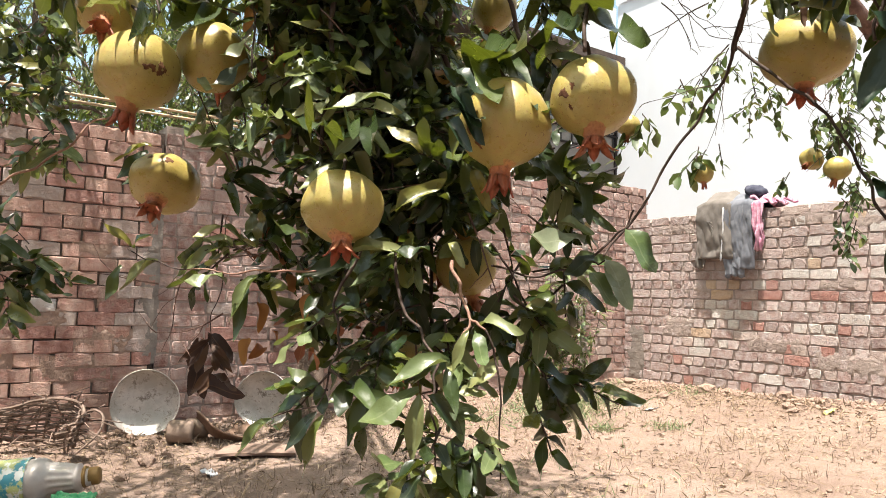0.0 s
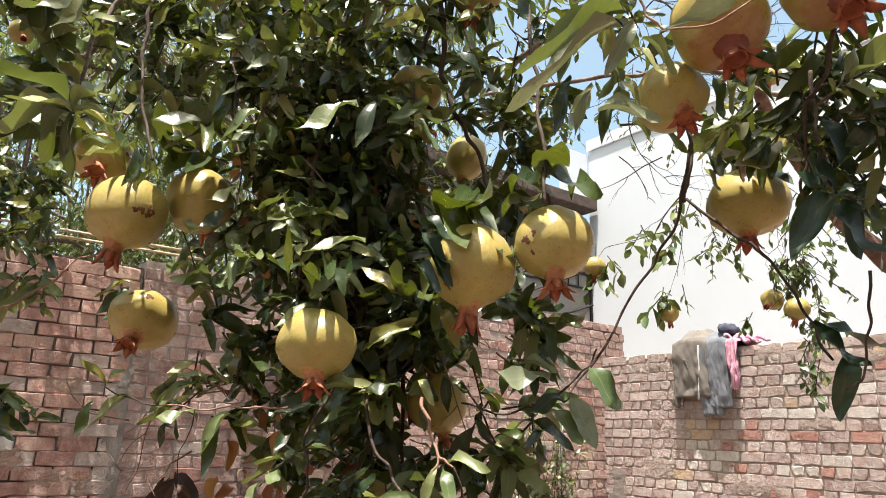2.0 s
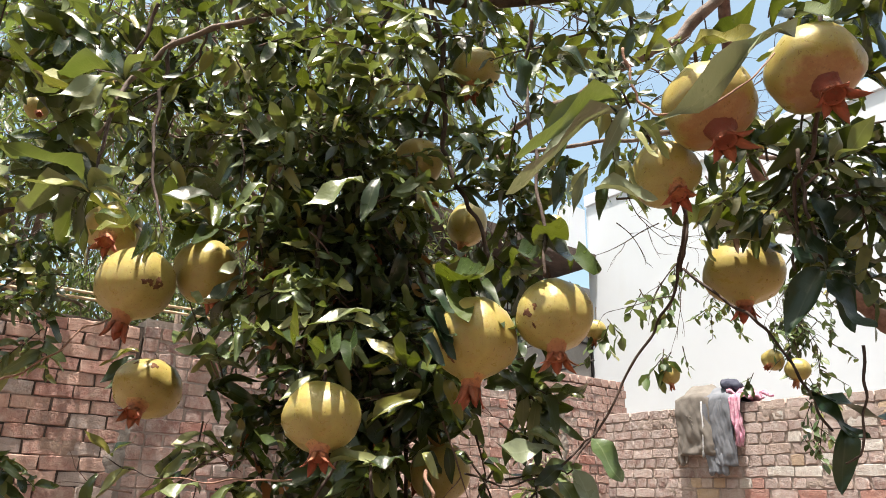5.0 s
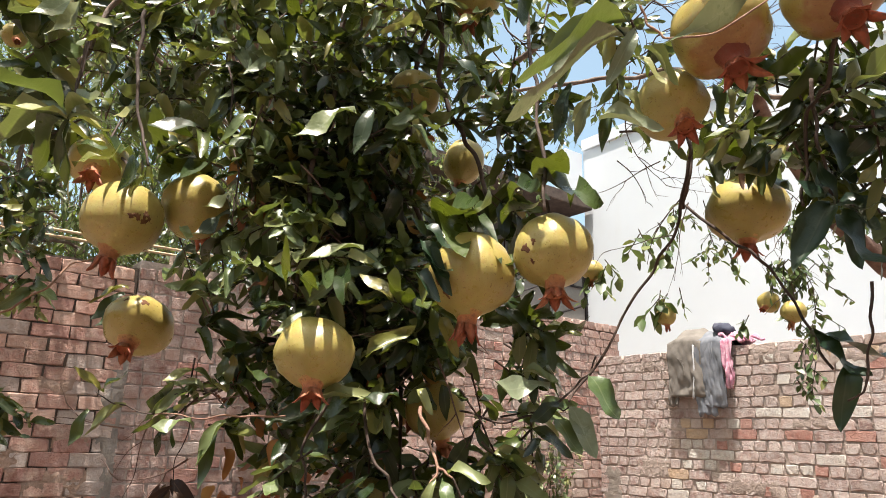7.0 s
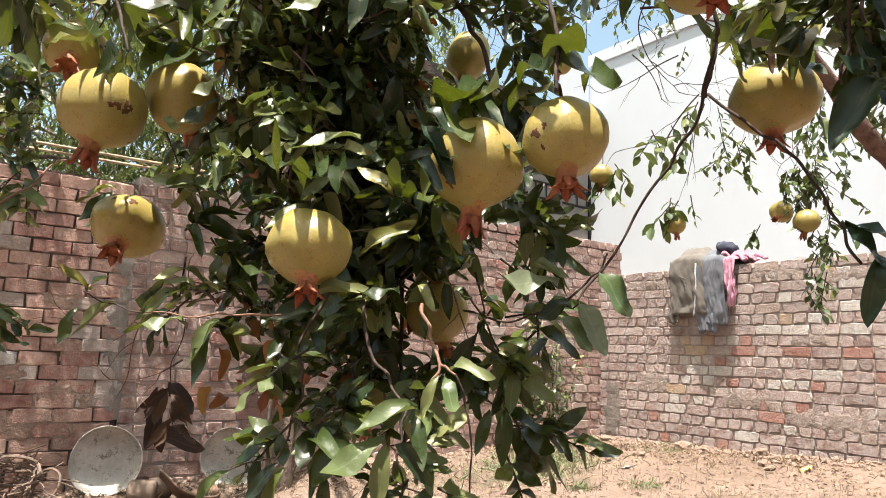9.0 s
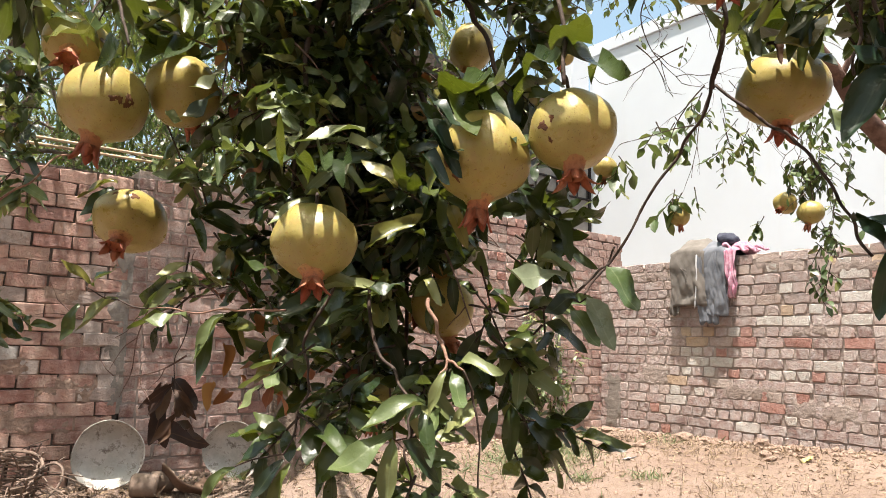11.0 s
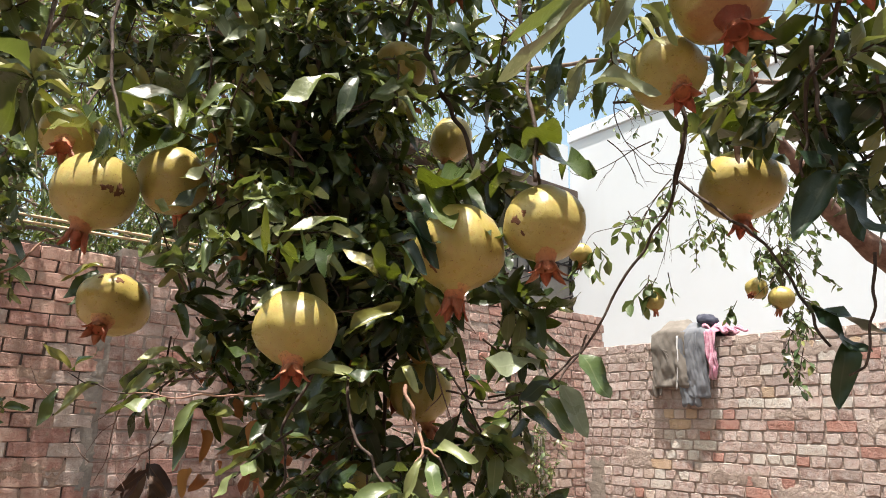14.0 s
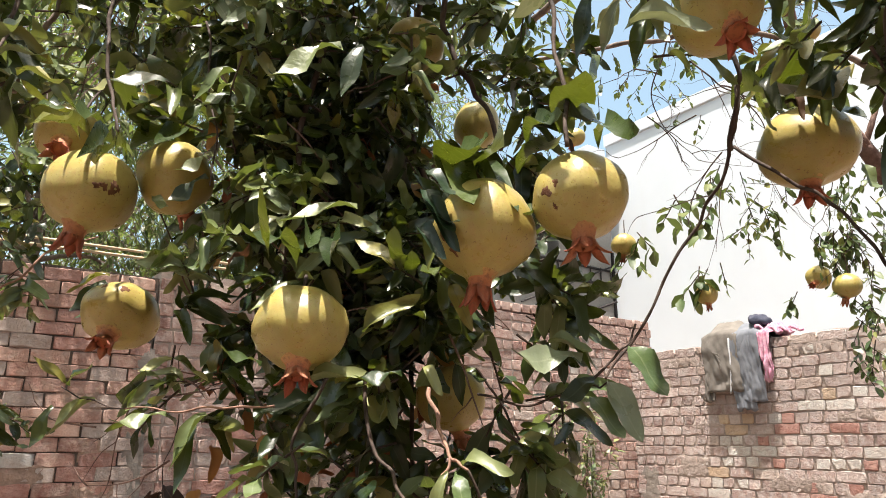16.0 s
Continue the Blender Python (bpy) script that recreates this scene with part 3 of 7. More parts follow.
    for i in range(n + 1):
        y = BACK_Y - 0.02 - i * 0.055
        w = 0.015 * noise.noise((0, y * 9, 1)) + 0.012 * noise.noise((0, y * 31, 4))
        hgt = 1.60 + 0.02 * noise.noise((3, y * 4, 1)) + 0.012 * noise.noise((3, y * 21, 2))
        rows.append([bm.verts.new(p) for p in ((RIGHT_X + 0.012, y, 1.53 + w), (RIGHT_X + 0.003 + w * 0.5, y, 1.56 + w), (RIGHT_X + 0.03 + w, y, hgt), (RIGHT_X + 0.13, y, hgt + 0.008), (RIGHT_X + 0.25, y, hgt - 0.02), (RIGHT_X + 0.255, y, 1.53))])
    for a, b in zip(rows, rows[1:]):
        for j in range(5):
            bm.faces.new((a[j], a[j + 1], b[j + 1], b[j]))
    part("wall_cap", bm, MORTAR, right, "rough cement capping")
    smear(right, "cement_smear", (RIGHT_X - 0.001, 4.36, 0.36), 0.2, 0.5, 0.0025, 15, "grey cement smeared into the corner", -90)
    for k, (y, z, wide, tall) in enumerate(((3.0, 0.52, 0.5, 0.14), (2.4, 0.42, 0.6, 0.16), (3.9, 0.62, 0.34, 0.2), (2.2, 1.45, 0.5, 0.12), (2.75, 1.50, 0.4, 0.1), (3.95, 1.48, 0.42, 0.12), (1.9, 0.9, 0.36, 0.13), (3.7, 0.95, 0.3, 0.1), (2.5, 1.0, 0.34, 0.1))):
        smear(right, "mortar_smear", (RIGHT_X + 0.002, y, z), wide, tall, 0.003, 60 + k, "mortar smeared over the joints", -90, MORTAR)
    # plain unseen walls that close the yard, made tall to block low sky
    for name, lo, hi in (("wall_far_west", (-5.2, -5.0, -0.3), (-5.0, BACK_Y + 0.24, 2.6)), ("wall_south", (-5.2, -5.2, -0.3), (RIGHT_X + 0.25, -5.0, 3.3))):
        core_wall(name, lo, hi, "plain brick-coloured wall out of view, raised to block low sky light", BRICK_LEFT)


build_walls()

# ---- the white house behind ----


def build_house():
    house = thing("house", pose(8.0, 7.0, 0), "whitewashed house with a grey verandah and a dark iron railing", "house")
    bm = box(bmesh.new(), (0, -12, -0.3), (6, 0.1, 5.35))
    bmesh.ops.subdivide_edges(bm, edges=bm.edges[:], cuts=6, use_grid_fill=True)
    part("side_wall", bm, WHITEWASH, house, "plain whitewashed side wall")
    part("parapet", box(bmesh.new(), (-0.03, -12, 5.35), (0.22, 0.12, 5.55), 0.01), WHITEWASH, house, "low white parapet")
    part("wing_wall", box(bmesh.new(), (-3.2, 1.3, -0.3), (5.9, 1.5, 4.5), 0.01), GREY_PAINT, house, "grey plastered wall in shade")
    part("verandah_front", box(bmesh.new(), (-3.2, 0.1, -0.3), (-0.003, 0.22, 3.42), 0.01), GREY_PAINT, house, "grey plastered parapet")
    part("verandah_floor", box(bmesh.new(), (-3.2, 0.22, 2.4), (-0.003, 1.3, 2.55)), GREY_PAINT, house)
    part("roof_slab", box(bmesh.new(), (-3.4, -0.1, 4.3), (-0.035, 1.6, 4.48), 0.012), ROOF_TILE, house, "thin dark roof slab")
    for a, b in (((-3.2, 3.34), (-0.003, 3.30)), ((-3.2, 3.09), (-0.003, 3.08))):
        part("rail", tube(bmesh.new(), [(a[0], 0.08, a[1]), (b[0], 0.08, b[1])], 0.017, 0.017, 6), DARK_IRON, house)
    part("pipe", tube(bmesh.new(), [(-3.2, 0.06, 2.46), (-1.56, 0.06, 2.54), (-0.77, 0.06, 2.60), (-0.02, 0.06, 2.84)], 0.017, 0.017, 6), DARK_IRON, house, "black pipe along the wall")
    part("brace", tube(bmesh.new(), [(-1.9, 0.05, 2.63), (-1.06, 0.05, 2.97), (-0.02, 0.05, 3.40)], 0.013, 0.013, 6), DARK_IRON, house, "thin slanting iron brace")
    part("corner_strip", box(bmesh.new(), (-0.05, 0.07, -0.3), (-0.012, 0.097, 3.6)), DARK_IRON, house)
    part("corner_pillar", box(bmesh.new(), (-0.42, 0.09, 4.50), (-0.035, 0.35, 5.30), 0.01), WHITEWASH, house, "short white pillar over the verandah")
    for k in range(15):
        x = -3.1 + k * 0.215
        part("baluster", tube(bmesh.new(), [(x, 0.08, 3.08), (x, 0.08, 3.33)], 0.011, 0.011, 5), DARK_IRON, house)


build_house()


# ---- the grove behind the wall ----
WILLOW = [leaf_shape(0.27, 0.2, d, t, 2) for d, t in ((0.1, 0.0), (0.3, 0.3), (0.45, -0.3))]


def build_tree(base, height, lean, crown, blobs, seed, size, label, trunk_r=0.1):
    """A tree: tapered trunk, limbs to each part of the crown, twigs and many leaves with gaps."""
    r = random.Random(seed)
    t = thing("tree", Matrix.Translation(base), label, "tree", "trees of the grove")
    top = Vector((lean[0], lean[1], height))
    mid = top * 0.5 + Vector((r.uniform(-0.15, 0.15), r.uniform(-0.15, 0.15), 0))
    part("trunk", tube(bmesh.new(), [(0, 0, -0.15), (0, 0, 0.25), mid, top], trunk_r * 1.25, trunk_r * 0.55, 10, 0.12), BARK, t, smooth=True)
    poses = []
    twigs = bmesh.new()
    for cx, cy, cz, rad, n in blobs:
        c = Vector((cx, cy, cz))
        start = top * r.uniform(0.7, 1.0)
        part("limb", tube(bmesh.new(), [start, start.lerp(c, 0.5) + Vector((0, 0, 0.2)), c], trunk_r * 0.26, 0.008, 6, 0.15), BARK, t, smooth=True)
        for _ in range(n):
            v = Vector([r.gauss(0, 1) for _ in range(3)]).normalized() * rad * r.uniform(0.35, 1.0) ** 0.6
            v.z *= 0.8
            p = c + v
            way = (v.normalized() + Vector((r.uniform(-0.5, 0.5), r.uniform(-0.5, 0.5), r.uniform(-1.3, 0.1)))).normalized()
            q = p + way * r.uniform(0.2, 0.4)
            tube(twigs, [p - way * 0.15, q], 0.005, 0.002, 3, cap=False)
            for k in range(r.randint(7, 11)):
                at = p.lerp(q, (k + 0.5) / 9)
                lw = (way * 0.6 + Vector((r.uniform(-1, 1), r.uniform(-1, 1), r.uniform(-1.0, 0.3)))).normalized()
                poses.append(aim(at, lw, (r.uniform(-0.6, 0.6), r.uniform(-0.6, 0.6), 1), size * r.uniform(0.7, 1.25)))
    tagged(part("twigwork", twigs, BARK, t), kind="stuff")
    tagged(part("crown", joined_leaves("crown", poses, WILLOW, LEAF_FAR), None, t, "airy crown of narrow light green leaves"), kind="stuff")


def crown_blobs(n, lo, hi, rad, each, seed):
    r = random.Random(seed)
    return [(r.uniform(lo[0], hi[0]), r.uniform(lo[1], hi[1]), r.uniform(lo[2], hi[2]), rad * r.uniform(0.7, 1.2), each) for _ in range(n)]


build_tree((0.2, 6.6, 0), 2.6, (0.2, 0.1), 0, crown_blobs(17, (-2.6, -1.0, 1.6), (1.2, 0.8, 6.4), 0.9, 85, 1), 11, 0.115, "tall green tree standing beyond the brick wall")
build_tree((2.9, 7.4, 0), 3.0, (-0.2, 0.0), 0, crown_blobs(17, (-1.8, -1.0, 1.6), (1.9, 0.8, 6.6), 0.9, 85, 2), 12, 0.115, "tall green tree standing beyond the brick wall")
build_tree((5.4, 9.8, 0), 3.4, (0.0, 0.0), 0, crown_blobs(13, (-1.6, -0.9, 2.4), (1.7, 0.9, 6.0), 0.95, 80, 3), 13, 0.115, "light green tree beside the grey verandah")
build_tree((-2.2, 9.0, 0), 3.2, (0.2, 0.0), 0, crown_blobs(15, (-2.2, -1.0, 2.0), (2.2, 1.0, 7.6), 1.0, 56, 4), 14, 0.14, "tall green tree far behind the wall")
build_tree((1.4, 11.0, 0), 3.6, (0.2, 0.0), 0, crown_blobs(17, (-3.0, -1.0, 2.0), (3.2, 1.0, 8.6), 1.2, 56, 5), 15, 0.15, "tall green tree far behind the wall")

build_tree((4.6, 12.0, 0), 3.6, (0.2, 0.0), 0, crown_blobs(16, (-2.4, -1.0, 2.4), (2.6, 1.0, 8.4), 1.2, 60, 8), 17, 0.15, "tall green tree far behind the wall")
build_tree((-0.6, 8.2, 0), 2.2, (0.2, 0.0), 0, crown_blobs(20, (-3.2, -0.7, 1.5), (2.6, 0.7, 3.6), 0.8, 75, 21), 18, 0.12, "bushy dark green tree low behind the wall")
build_tree((3.4, 9.2, 0), 2.2, (0.2, 0.0), 0, crown_blobs(18, (-2.6, -0.7, 1.5), (1.9, 0.7, 3.8), 0.8, 70, 22), 19, 0.12, "bushy dark green tree low behind the wall")


def build_poles():
    for k, (a, b) in enumerate((((-3.0, 4.95, 1.985), (1.6, 5.02, 2.06)), ((-3.0, 4.99, 1.945), (1.6, 5.05, 2.025)))):
        bm = tube(bmesh.new(), [a, Vector(a).lerp(Vector(b), 0.5) + Vector((0, 0, 0.01)), b], 0.0125, 0.010, 8, 0.05)
        solid("bamboo_pole", bm, POLE, "long pale bamboo pole lying over the wall", "pole", "bamboo poles on the wall", smooth=True)
    for x in (-2.6, 1.3):
        z = 1.93 + 0.0163 * (x + 3.0)
        bm = tube(bmesh.new(), [(x, 5.0, -0.1), (x + 0.03, 5.0, 1.0), (x, 5.0, z)], 0.03, 0.022, 8, 0.1)
        solid("support_post", bm, BARK, "forked wooden post holding the poles", "post", smooth=True)


build_poles()

# ---- things in the yard ----


def cloth_material(name, a, b, scale, weave=400, rough=0.95):
    s = Shade(name, rough, spec=0.1)
    c = s.mix(s.ramp(s.noise(scale, 5), (0.35, 0.0), (0.65, 1.0)), a, b)
    c = s.mix(0.12, c, s.ramp(s.noise(weave, 2), (0.3, 0.5), (0.7, 1.0)), 'MULTIPLY')
    s.colour(c)
    s.bump(s.noise(60, 4, "Position"), 0.2, 0.004)
    return s.mat


KHAKI = cloth_material("khaki_cloth", (0.13, 0.115, 0.102), (0.18, 0.163, 0.146), 9)
DENIM = cloth_material("grey_denim", (0.12, 0.127, 0.145), (0.165, 0.172, 0.19), 9)
PINK = cloth_material("pink_cloth", (0.36, 0.13, 0.20), (0.47, 0.31, 0.365), 40)
NAVY = cloth_material("navy_cloth", (0.03, 0.033, 0.05), (0.07, 0.072, 0.095), 20)
PALE_CLOTH = cloth_material("white_lining", (0.42, 0.42, 0.43), (0.52, 0.52, 0.53), 20)
WALL_TOP = 1.612


def draped(bm, y0, y1, drop, behind, seed, folds=5, deep=0.02, gap=0.012, taper=0.0, hem=0.03, lift=0.0):
    """A cloth thrown over the right wall: it falls behind, lies on the top and hangs in folds in front. Widths shrink by taper."""
    nu, nv = 40, 46
    total = behind + 0.25 + drop
    rows = []
    for j in range(nv + 1):
        s = total * j / nv
        row = []
        for i in range(nu + 1):
            u = i / nu
            low = max(0.0, s - behind - 0.25) / drop
            edge = 0.012 * noise.noise((s * 9, seed, 3 if u > 0.5 else 8)) * (2 * abs(u - 0.5))
            y = y0 + (y1 - y0) * (0.5 + (u - 0.5) * (1 - taper * low)) + edge + 0.02 * low * math.sin(3 * low + seed)
            wave = deep * (0.45 + 0.8 * low) * (math.sin(u * folds * 2 * math.pi + seed + 2.5 * low) * 0.35 + noise.noise((u * 2.6, s * 4, seed)) + 0.8 * noise.noise((u * 4 + s * 6, s * 9 - u * 2, seed + 3)) + 0.45 * noise.noise((u * 9 - s * 8, s * 22, seed + 6)))
            top = lift * min(1.0, 1.25 * math.sin(math.pi * (0.06 + 0.9 * u)) ** 0.7)
            if s < behind:
                x, z = RIGHT_X + 0.25 + gap + 0.006, WALL_TOP - (behind - s)
            elif s < behind + 0.25:
                f = (s - behind) / 0.25
                x, z = RIGHT_X + 0.25 * (1 - f), WALL_TOP + 0.02 + top * math.sin(math.pi * (0.12 + 0.76 * f)) + abs(wave) * 0.8 * math.sin(math.pi * f)
            else:
                f = s - behind - 0.25
                x, z = RIGHT_X - gap - 0.008 - 0.016 * math.sin(min(1, f / 0.16) * 1.5708) - deep - wave, WALL_TOP + 0.02 + top * 0.36 * max(0, 1 - f / 0.3) - f - (hem * noise.noise((u * 4, seed, 1)) if j == nv else 0)
            row.append(bm.verts.new((x, y, z)))
        rows.append(row)
    for a, b in zip(rows, rows[1:]):
        for i in range(nu):
            bm.faces.new((a[i], a[i + 1], b[i + 1], b[i]))
    return bm


def thicken(ob, by=0.006):
    m = ob.modifiers.new("thick", 'SOLIDIFY')
    m.thickness, m.offset = by, 0


def build_clothes():
    jacket = thing("jacket", pose(RIGHT_X, 3.55, WALL_TOP), "faded khaki jacket thrown over the brick wall", "clothing", "clothes drying on the wall")
    inv = jacket.matrix_basis.inverted()

    def hung(name, bm, mat, parent, label, by=0.006):
        bmesh.ops.transform(bm, matrix=inv, verts=bm.verts)
        ob = part(name, bm, mat, parent, label, True)
        thicken(ob, by)
        return ob

    hung("jacket_body", draped(bmesh.new(), 3.66, 3.33, 0.43, 0.3, 2.0, 2, 0.02, 0.03, lift=0.15, hem=0.04), KHAKI, jacket, "", 0.01)
    hung("sleeve", draped(bmesh.new(), 3.668, 3.55, 0.50, 0.05, 5.0, 1, 0.018, 0.008, 0.25, lift=0.06), KHAKI, jacket, "long creased sleeve", 0.012)
    pocket = bmesh.new()
    for k in range(5):
        tube(pocket, [(RIGHT_X - 0.088, 3.55 - 0.012 * k, 1.52 - 0.01 * k), (RIGHT_X - 0.09, 3.49, 1.5 - 0.03 * k)], 0.003, 0.003, 5)
    bmesh.ops.transform(pocket, matrix=inv, verts=pocket.verts)
    part("seam", pocket, KHAKI, jacket)
    jeans = thing("jeans", pose(RIGHT_X, 3.4, WALL_TOP), "washed-out grey denim trousers hanging on the brick wall", "clothing", "clothes drying on the wall")
    inv = jeans.matrix_basis.inverted()
    hung("trouser_leg", draped(bmesh.new(), 3.40, 3.22, 0.58, 0.3, 7.0, 1, 0.014, 0.036, 0.05, 0.03, 0.12), DENIM, jeans, "", 0.01)
    hung("trouser_leg", draped(bmesh.new(), 3.33, 3.15, 0.52, 0.2, 9.0, 1, 0.014, 0.04, -0.1, 0.03, 0.12), DENIM, jeans, "", 0.01)
    hung("lining", draped(bmesh.new(), 3.412, 3.396, 0.44, 0.02, 4.0, 1, 0.008, 0.055, 0.3), PALE_CLOTH, jeans, "strip of pale lining", 0.003)
    scarf = thing("shawl", pose(RIGHT_X, 3.2, WALL_TOP), "crumpled bright pink shawl with white edging over the wall", "clothing", "clothes drying on the wall")
    inv = scarf.matrix_basis.inverted()
    hung("cloth", draped(bmesh.new(), 3.15, 3.05, 0.37, 0.2, 3.0, 3, 0.032, 0.03, 0.3, 0.05, 0.09), PINK, scarf, "")
    roll = bmesh.new()
    for k in range(9):
        pts = [(RIGHT_X + 0.022 * k, 3.20 - 0.036 * j + 0.01 * (k % 2), WALL_TOP + 0.075 + 0.022 * math.sin(2.1 * j + k) + 0.005 * k - 0.008 * j) for j in range(7 + k % 3)]
        tube(roll, pts, 0.016, 0.010, 8, 0.7)
    bmesh.ops.transform(roll, matrix=inv, verts=roll.verts)
    part("rolled_end", roll, PINK, scarf, "twisted pink and white roll", True)
    cap = bmesh.new()
    lathe(cap, [(0, 0.05), (0.035, 0.046), (0.06, 0.03), (0.066, 0.01), (0.07, -0.012), (0.06, -0.02), (0.0, -0.02)], 20, 5, 0.05, 0.08)
    for v in cap.verts:
        v.co.y *= 1.35
        v.co += 0.02 * noise.noise_vector(v.co * 22) + 0.008 * noise.noise_vector(v.co * 60)
    solid("cap", cap, NAVY, "crumpled navy cloth cap lying on the clothes", "clothing", "clothes drying on the wall", smooth=True, m=pose(RIGHT_X + 0.07, 3.2, WALL_TOP + 0.135, 12, -14, 15))


build_clothes()


def bowl_mesh(bm, radius, depth, dent=0.01):
    r, d = radius, depth
    lathe(bm, [(0, -d), (r * 0.45, -d * 0.97), (r * 0.68, -d * 0.82), (r * 0.86, -d * 0.5), (r * 0.97, -d * 0.08), (r * 0.985, 0.004), (r * 1.0, 0.008), (r * 1.015, 0.002),
               (r * 1.005, -0.008), (r * 0.985, -d * 0.1), (r * 0.87, -d * 0.53), (r * 0.69, -d * 0.86), (r * 0.45, -d * 1.02), (0, -d * 1.05)], 40)
    for v in bm.verts:
        v.co += dent * noise.noise_vector(v.co * 6)
    return bm


def build_pans():
    p = Vector((0.905, 4.29, 0.155))
    m = aim(p, (0.06, 0.0, 1.0), (-0.30, -0.95, 0.14), 1.0)
    solid("metal_pan", bowl_mesh(bmesh.new(), 0.186, 0.072), ZINC, "round dented grey metal labour pan leaning on the brick wall", "pan", "metal pans by the wall", smooth=True, m=m)
    m = aim((1.575, 4.21, 0.145), (0.30, -0.35, 0.88), (-0.25, -0.80, 0.54), 1.0)
    solid("metal_pan", bowl_mesh(bmesh.new(), 0.178, 0.06), ZINC, "shallow pale metal pan propped up at the wall", "pan", "metal pans by the wall", smooth=True, m=m)
    bm = bowl_mesh(bmesh.new(), 0.19, 0.085, 0.03)
    bmesh.ops.delete(bm, geom=[v for v in bm.verts if v.co.y > 0.06 + 0.03 * noise.noise(v.co * 20)], context='VERTS')
    ob = solid("broken_pan", bm, RUST, "rusty broken half of an iron pan lying tilted", "pan", smooth=True, m=pose(1.28, 4.02, 0.075, 22, 16, 20))
    # stubs of wood and brick by the pans
    for x, y, z, r, l, rz, mat in ((1.03, 3.98, 0.035, 0.062, 0.13, 62, WOOD), (1.13, 4.03, 0.04, 0.055, 0.12, 80, WOOD)):
        bm = bmesh.new()
        lathe(bm, [(0, l / 2), (r * 0.86, l / 2), (r * 0.98, l / 2 - 0.01), (r, 0), (r * 1.02, -l / 2 + 0.01), (r * 0.9, -l / 2), (0, -l / 2)], 16, wobble=0.06)
        solid("wood_stub", bm, mat, "short sawn stub of grey wood on the soil", "wood", "stubs of wood", smooth=True, m=pose(x, y, z, 90, 12, rz))
    bm = bmesh.new()
    box(bm, (-0.19, -0.10, -0.007), (0.19, 0.10, 0.007))
    bmesh.ops.subdivide_edges(bm, edges=bm.edges[:], cuts=5, use_grid_fill=True)
    for v in bm.verts:
        v.co += Vector((0.018, 0.022, 0.004)) * noise.noise(v.co * 11) * 1.6
    solid("stone_slab", bm, SLAB, "broken flat stone slab lying on the soil", "slab", m=pose(1.30, 3.50, 0.004, 1, -1, -28))
    bm = bmesh.new()
    for k in range(9):
        pts = [(0.35 * s + 0.02 * k, 0.03 * math.sin(6 * s + k) + 0.012 * k, 0.012 + 0.01 * math.sin(3 * s + k)) for s in (-0.5, -0.2, 0.1, 0.5)]
        tube(bm, pts, 0.004, 0.002, 5)
    solid("stick_bundle", bm, ROOT, "handful of dry sticks on the ground", "sticks", m=pose(1.55, 3.75, 0.0, 0, 0, 30))


build_pans()


def build_basket():
    """A crushed wicker basket on its side."""
    b = thing("wicker_basket", pose(0.20, 4.05, 0.0, 0, 0, -20), "crushed and unravelling brown wicker basket on the ground", "basket")
    r = random.Random(4)

    def wall_at(a, h, loose=0.0):
        rad = 0.30 + 0.06 * h
        return Vector((rad * math.cos(a) * 1.05 + loose * r.uniform(-0.02, 0.02), rad * 0.62 * math.sin(a) - 0.12 * h, 0.20 * h + 0.04 * math.sin(a * 2) * h + loose * r.uniform(-0.015, 0.015)))

    for k in range(26):
        a = -0.3 + 3.9 * k / 25
        lean = r.uniform(-0.25, 0.1)
        pts = [wall_at(a + lean * h, h, 0.6) for h in (0.0, 0.35, 0.7, 1.0 + r.uniform(-0.1, 0.35))]
        part("rib", tube(bmesh.new(), pts, 0.0055, 0.004, 5, 0.2), ROOT, b)
    for k in range(24):
        h = 0.03 + 0.93 * k / 23
        a0, a1 = r.uniform(-0.6, 0.2), r.uniform(3.0, 4.2)
        pts = []
        for j in range(15):
            a = a0 + (a1 - a0) * j / 14
            v = wall_at(a, h + 0.03 * math.sin(j * 1.7 + k), 0.8)
            v += Vector((math.cos(a), math.sin(a), 0)) * (0.009 if (j + k) % 2 else -0.009)
            pts.append(v)
        part("strand", tube(bmesh.new(), pts, 0.0045, 0.0035, 5, 0.2), ROOT, b)
    rim = [wall_at(-0.3 + 4.2 * j / 16, 1.0, 0.5) for j in range(17)]
    part("rim", tube(bmesh.new(), rim, 0.0075, 0.006, 6, 0.2), ROOT, b)
    handle = [Vector((0.33, -0.02, 0.16)), Vector((0.42, -0.06, 0.2)), Vector((0.47, -0.1, 0.17)), Vector((0.46, -0.16, 0.10)), Vector((0.38, -0.2, 0.02))]
    part("loose_cane", tube(bmesh.new(), handle, 0.007, 0.005, 6), ROOT, b, "pale sprung cane")
    for k in range(60):
        a, h = r.uniform(-0.4, 3.8), r.uniform(0.0, 0.7)
        p = wall_at(a, h, 1.0)
        way = Vector((r.uniform(-1, 1), r.uniform(-1, 0.3), r.uniform(-0.25, 0.3))).normalized()
        l = r.uniform(0.15, 0.4)
        q = p + way * l
        q.z = max(q.z, 0.0)
        part("strand", tube(bmesh.new(), [p, p.lerp(q, 0.5) + Vector((0, 0, r.uniform(0, 0.05))), q], 0.004, 0.003, 4, 0.2), ROOT, b)
    shard = bmesh.new()
    bowl_mesh(shard, 0.12, 0.04, 0.02)
    solid("enamel_dish", shard, ZINC, "chipped pale metal dish lying in the basket", "dish", smooth=True, m=pose(-0.03, 3.78, 0.09, -58, 10, 25))


build_basket()


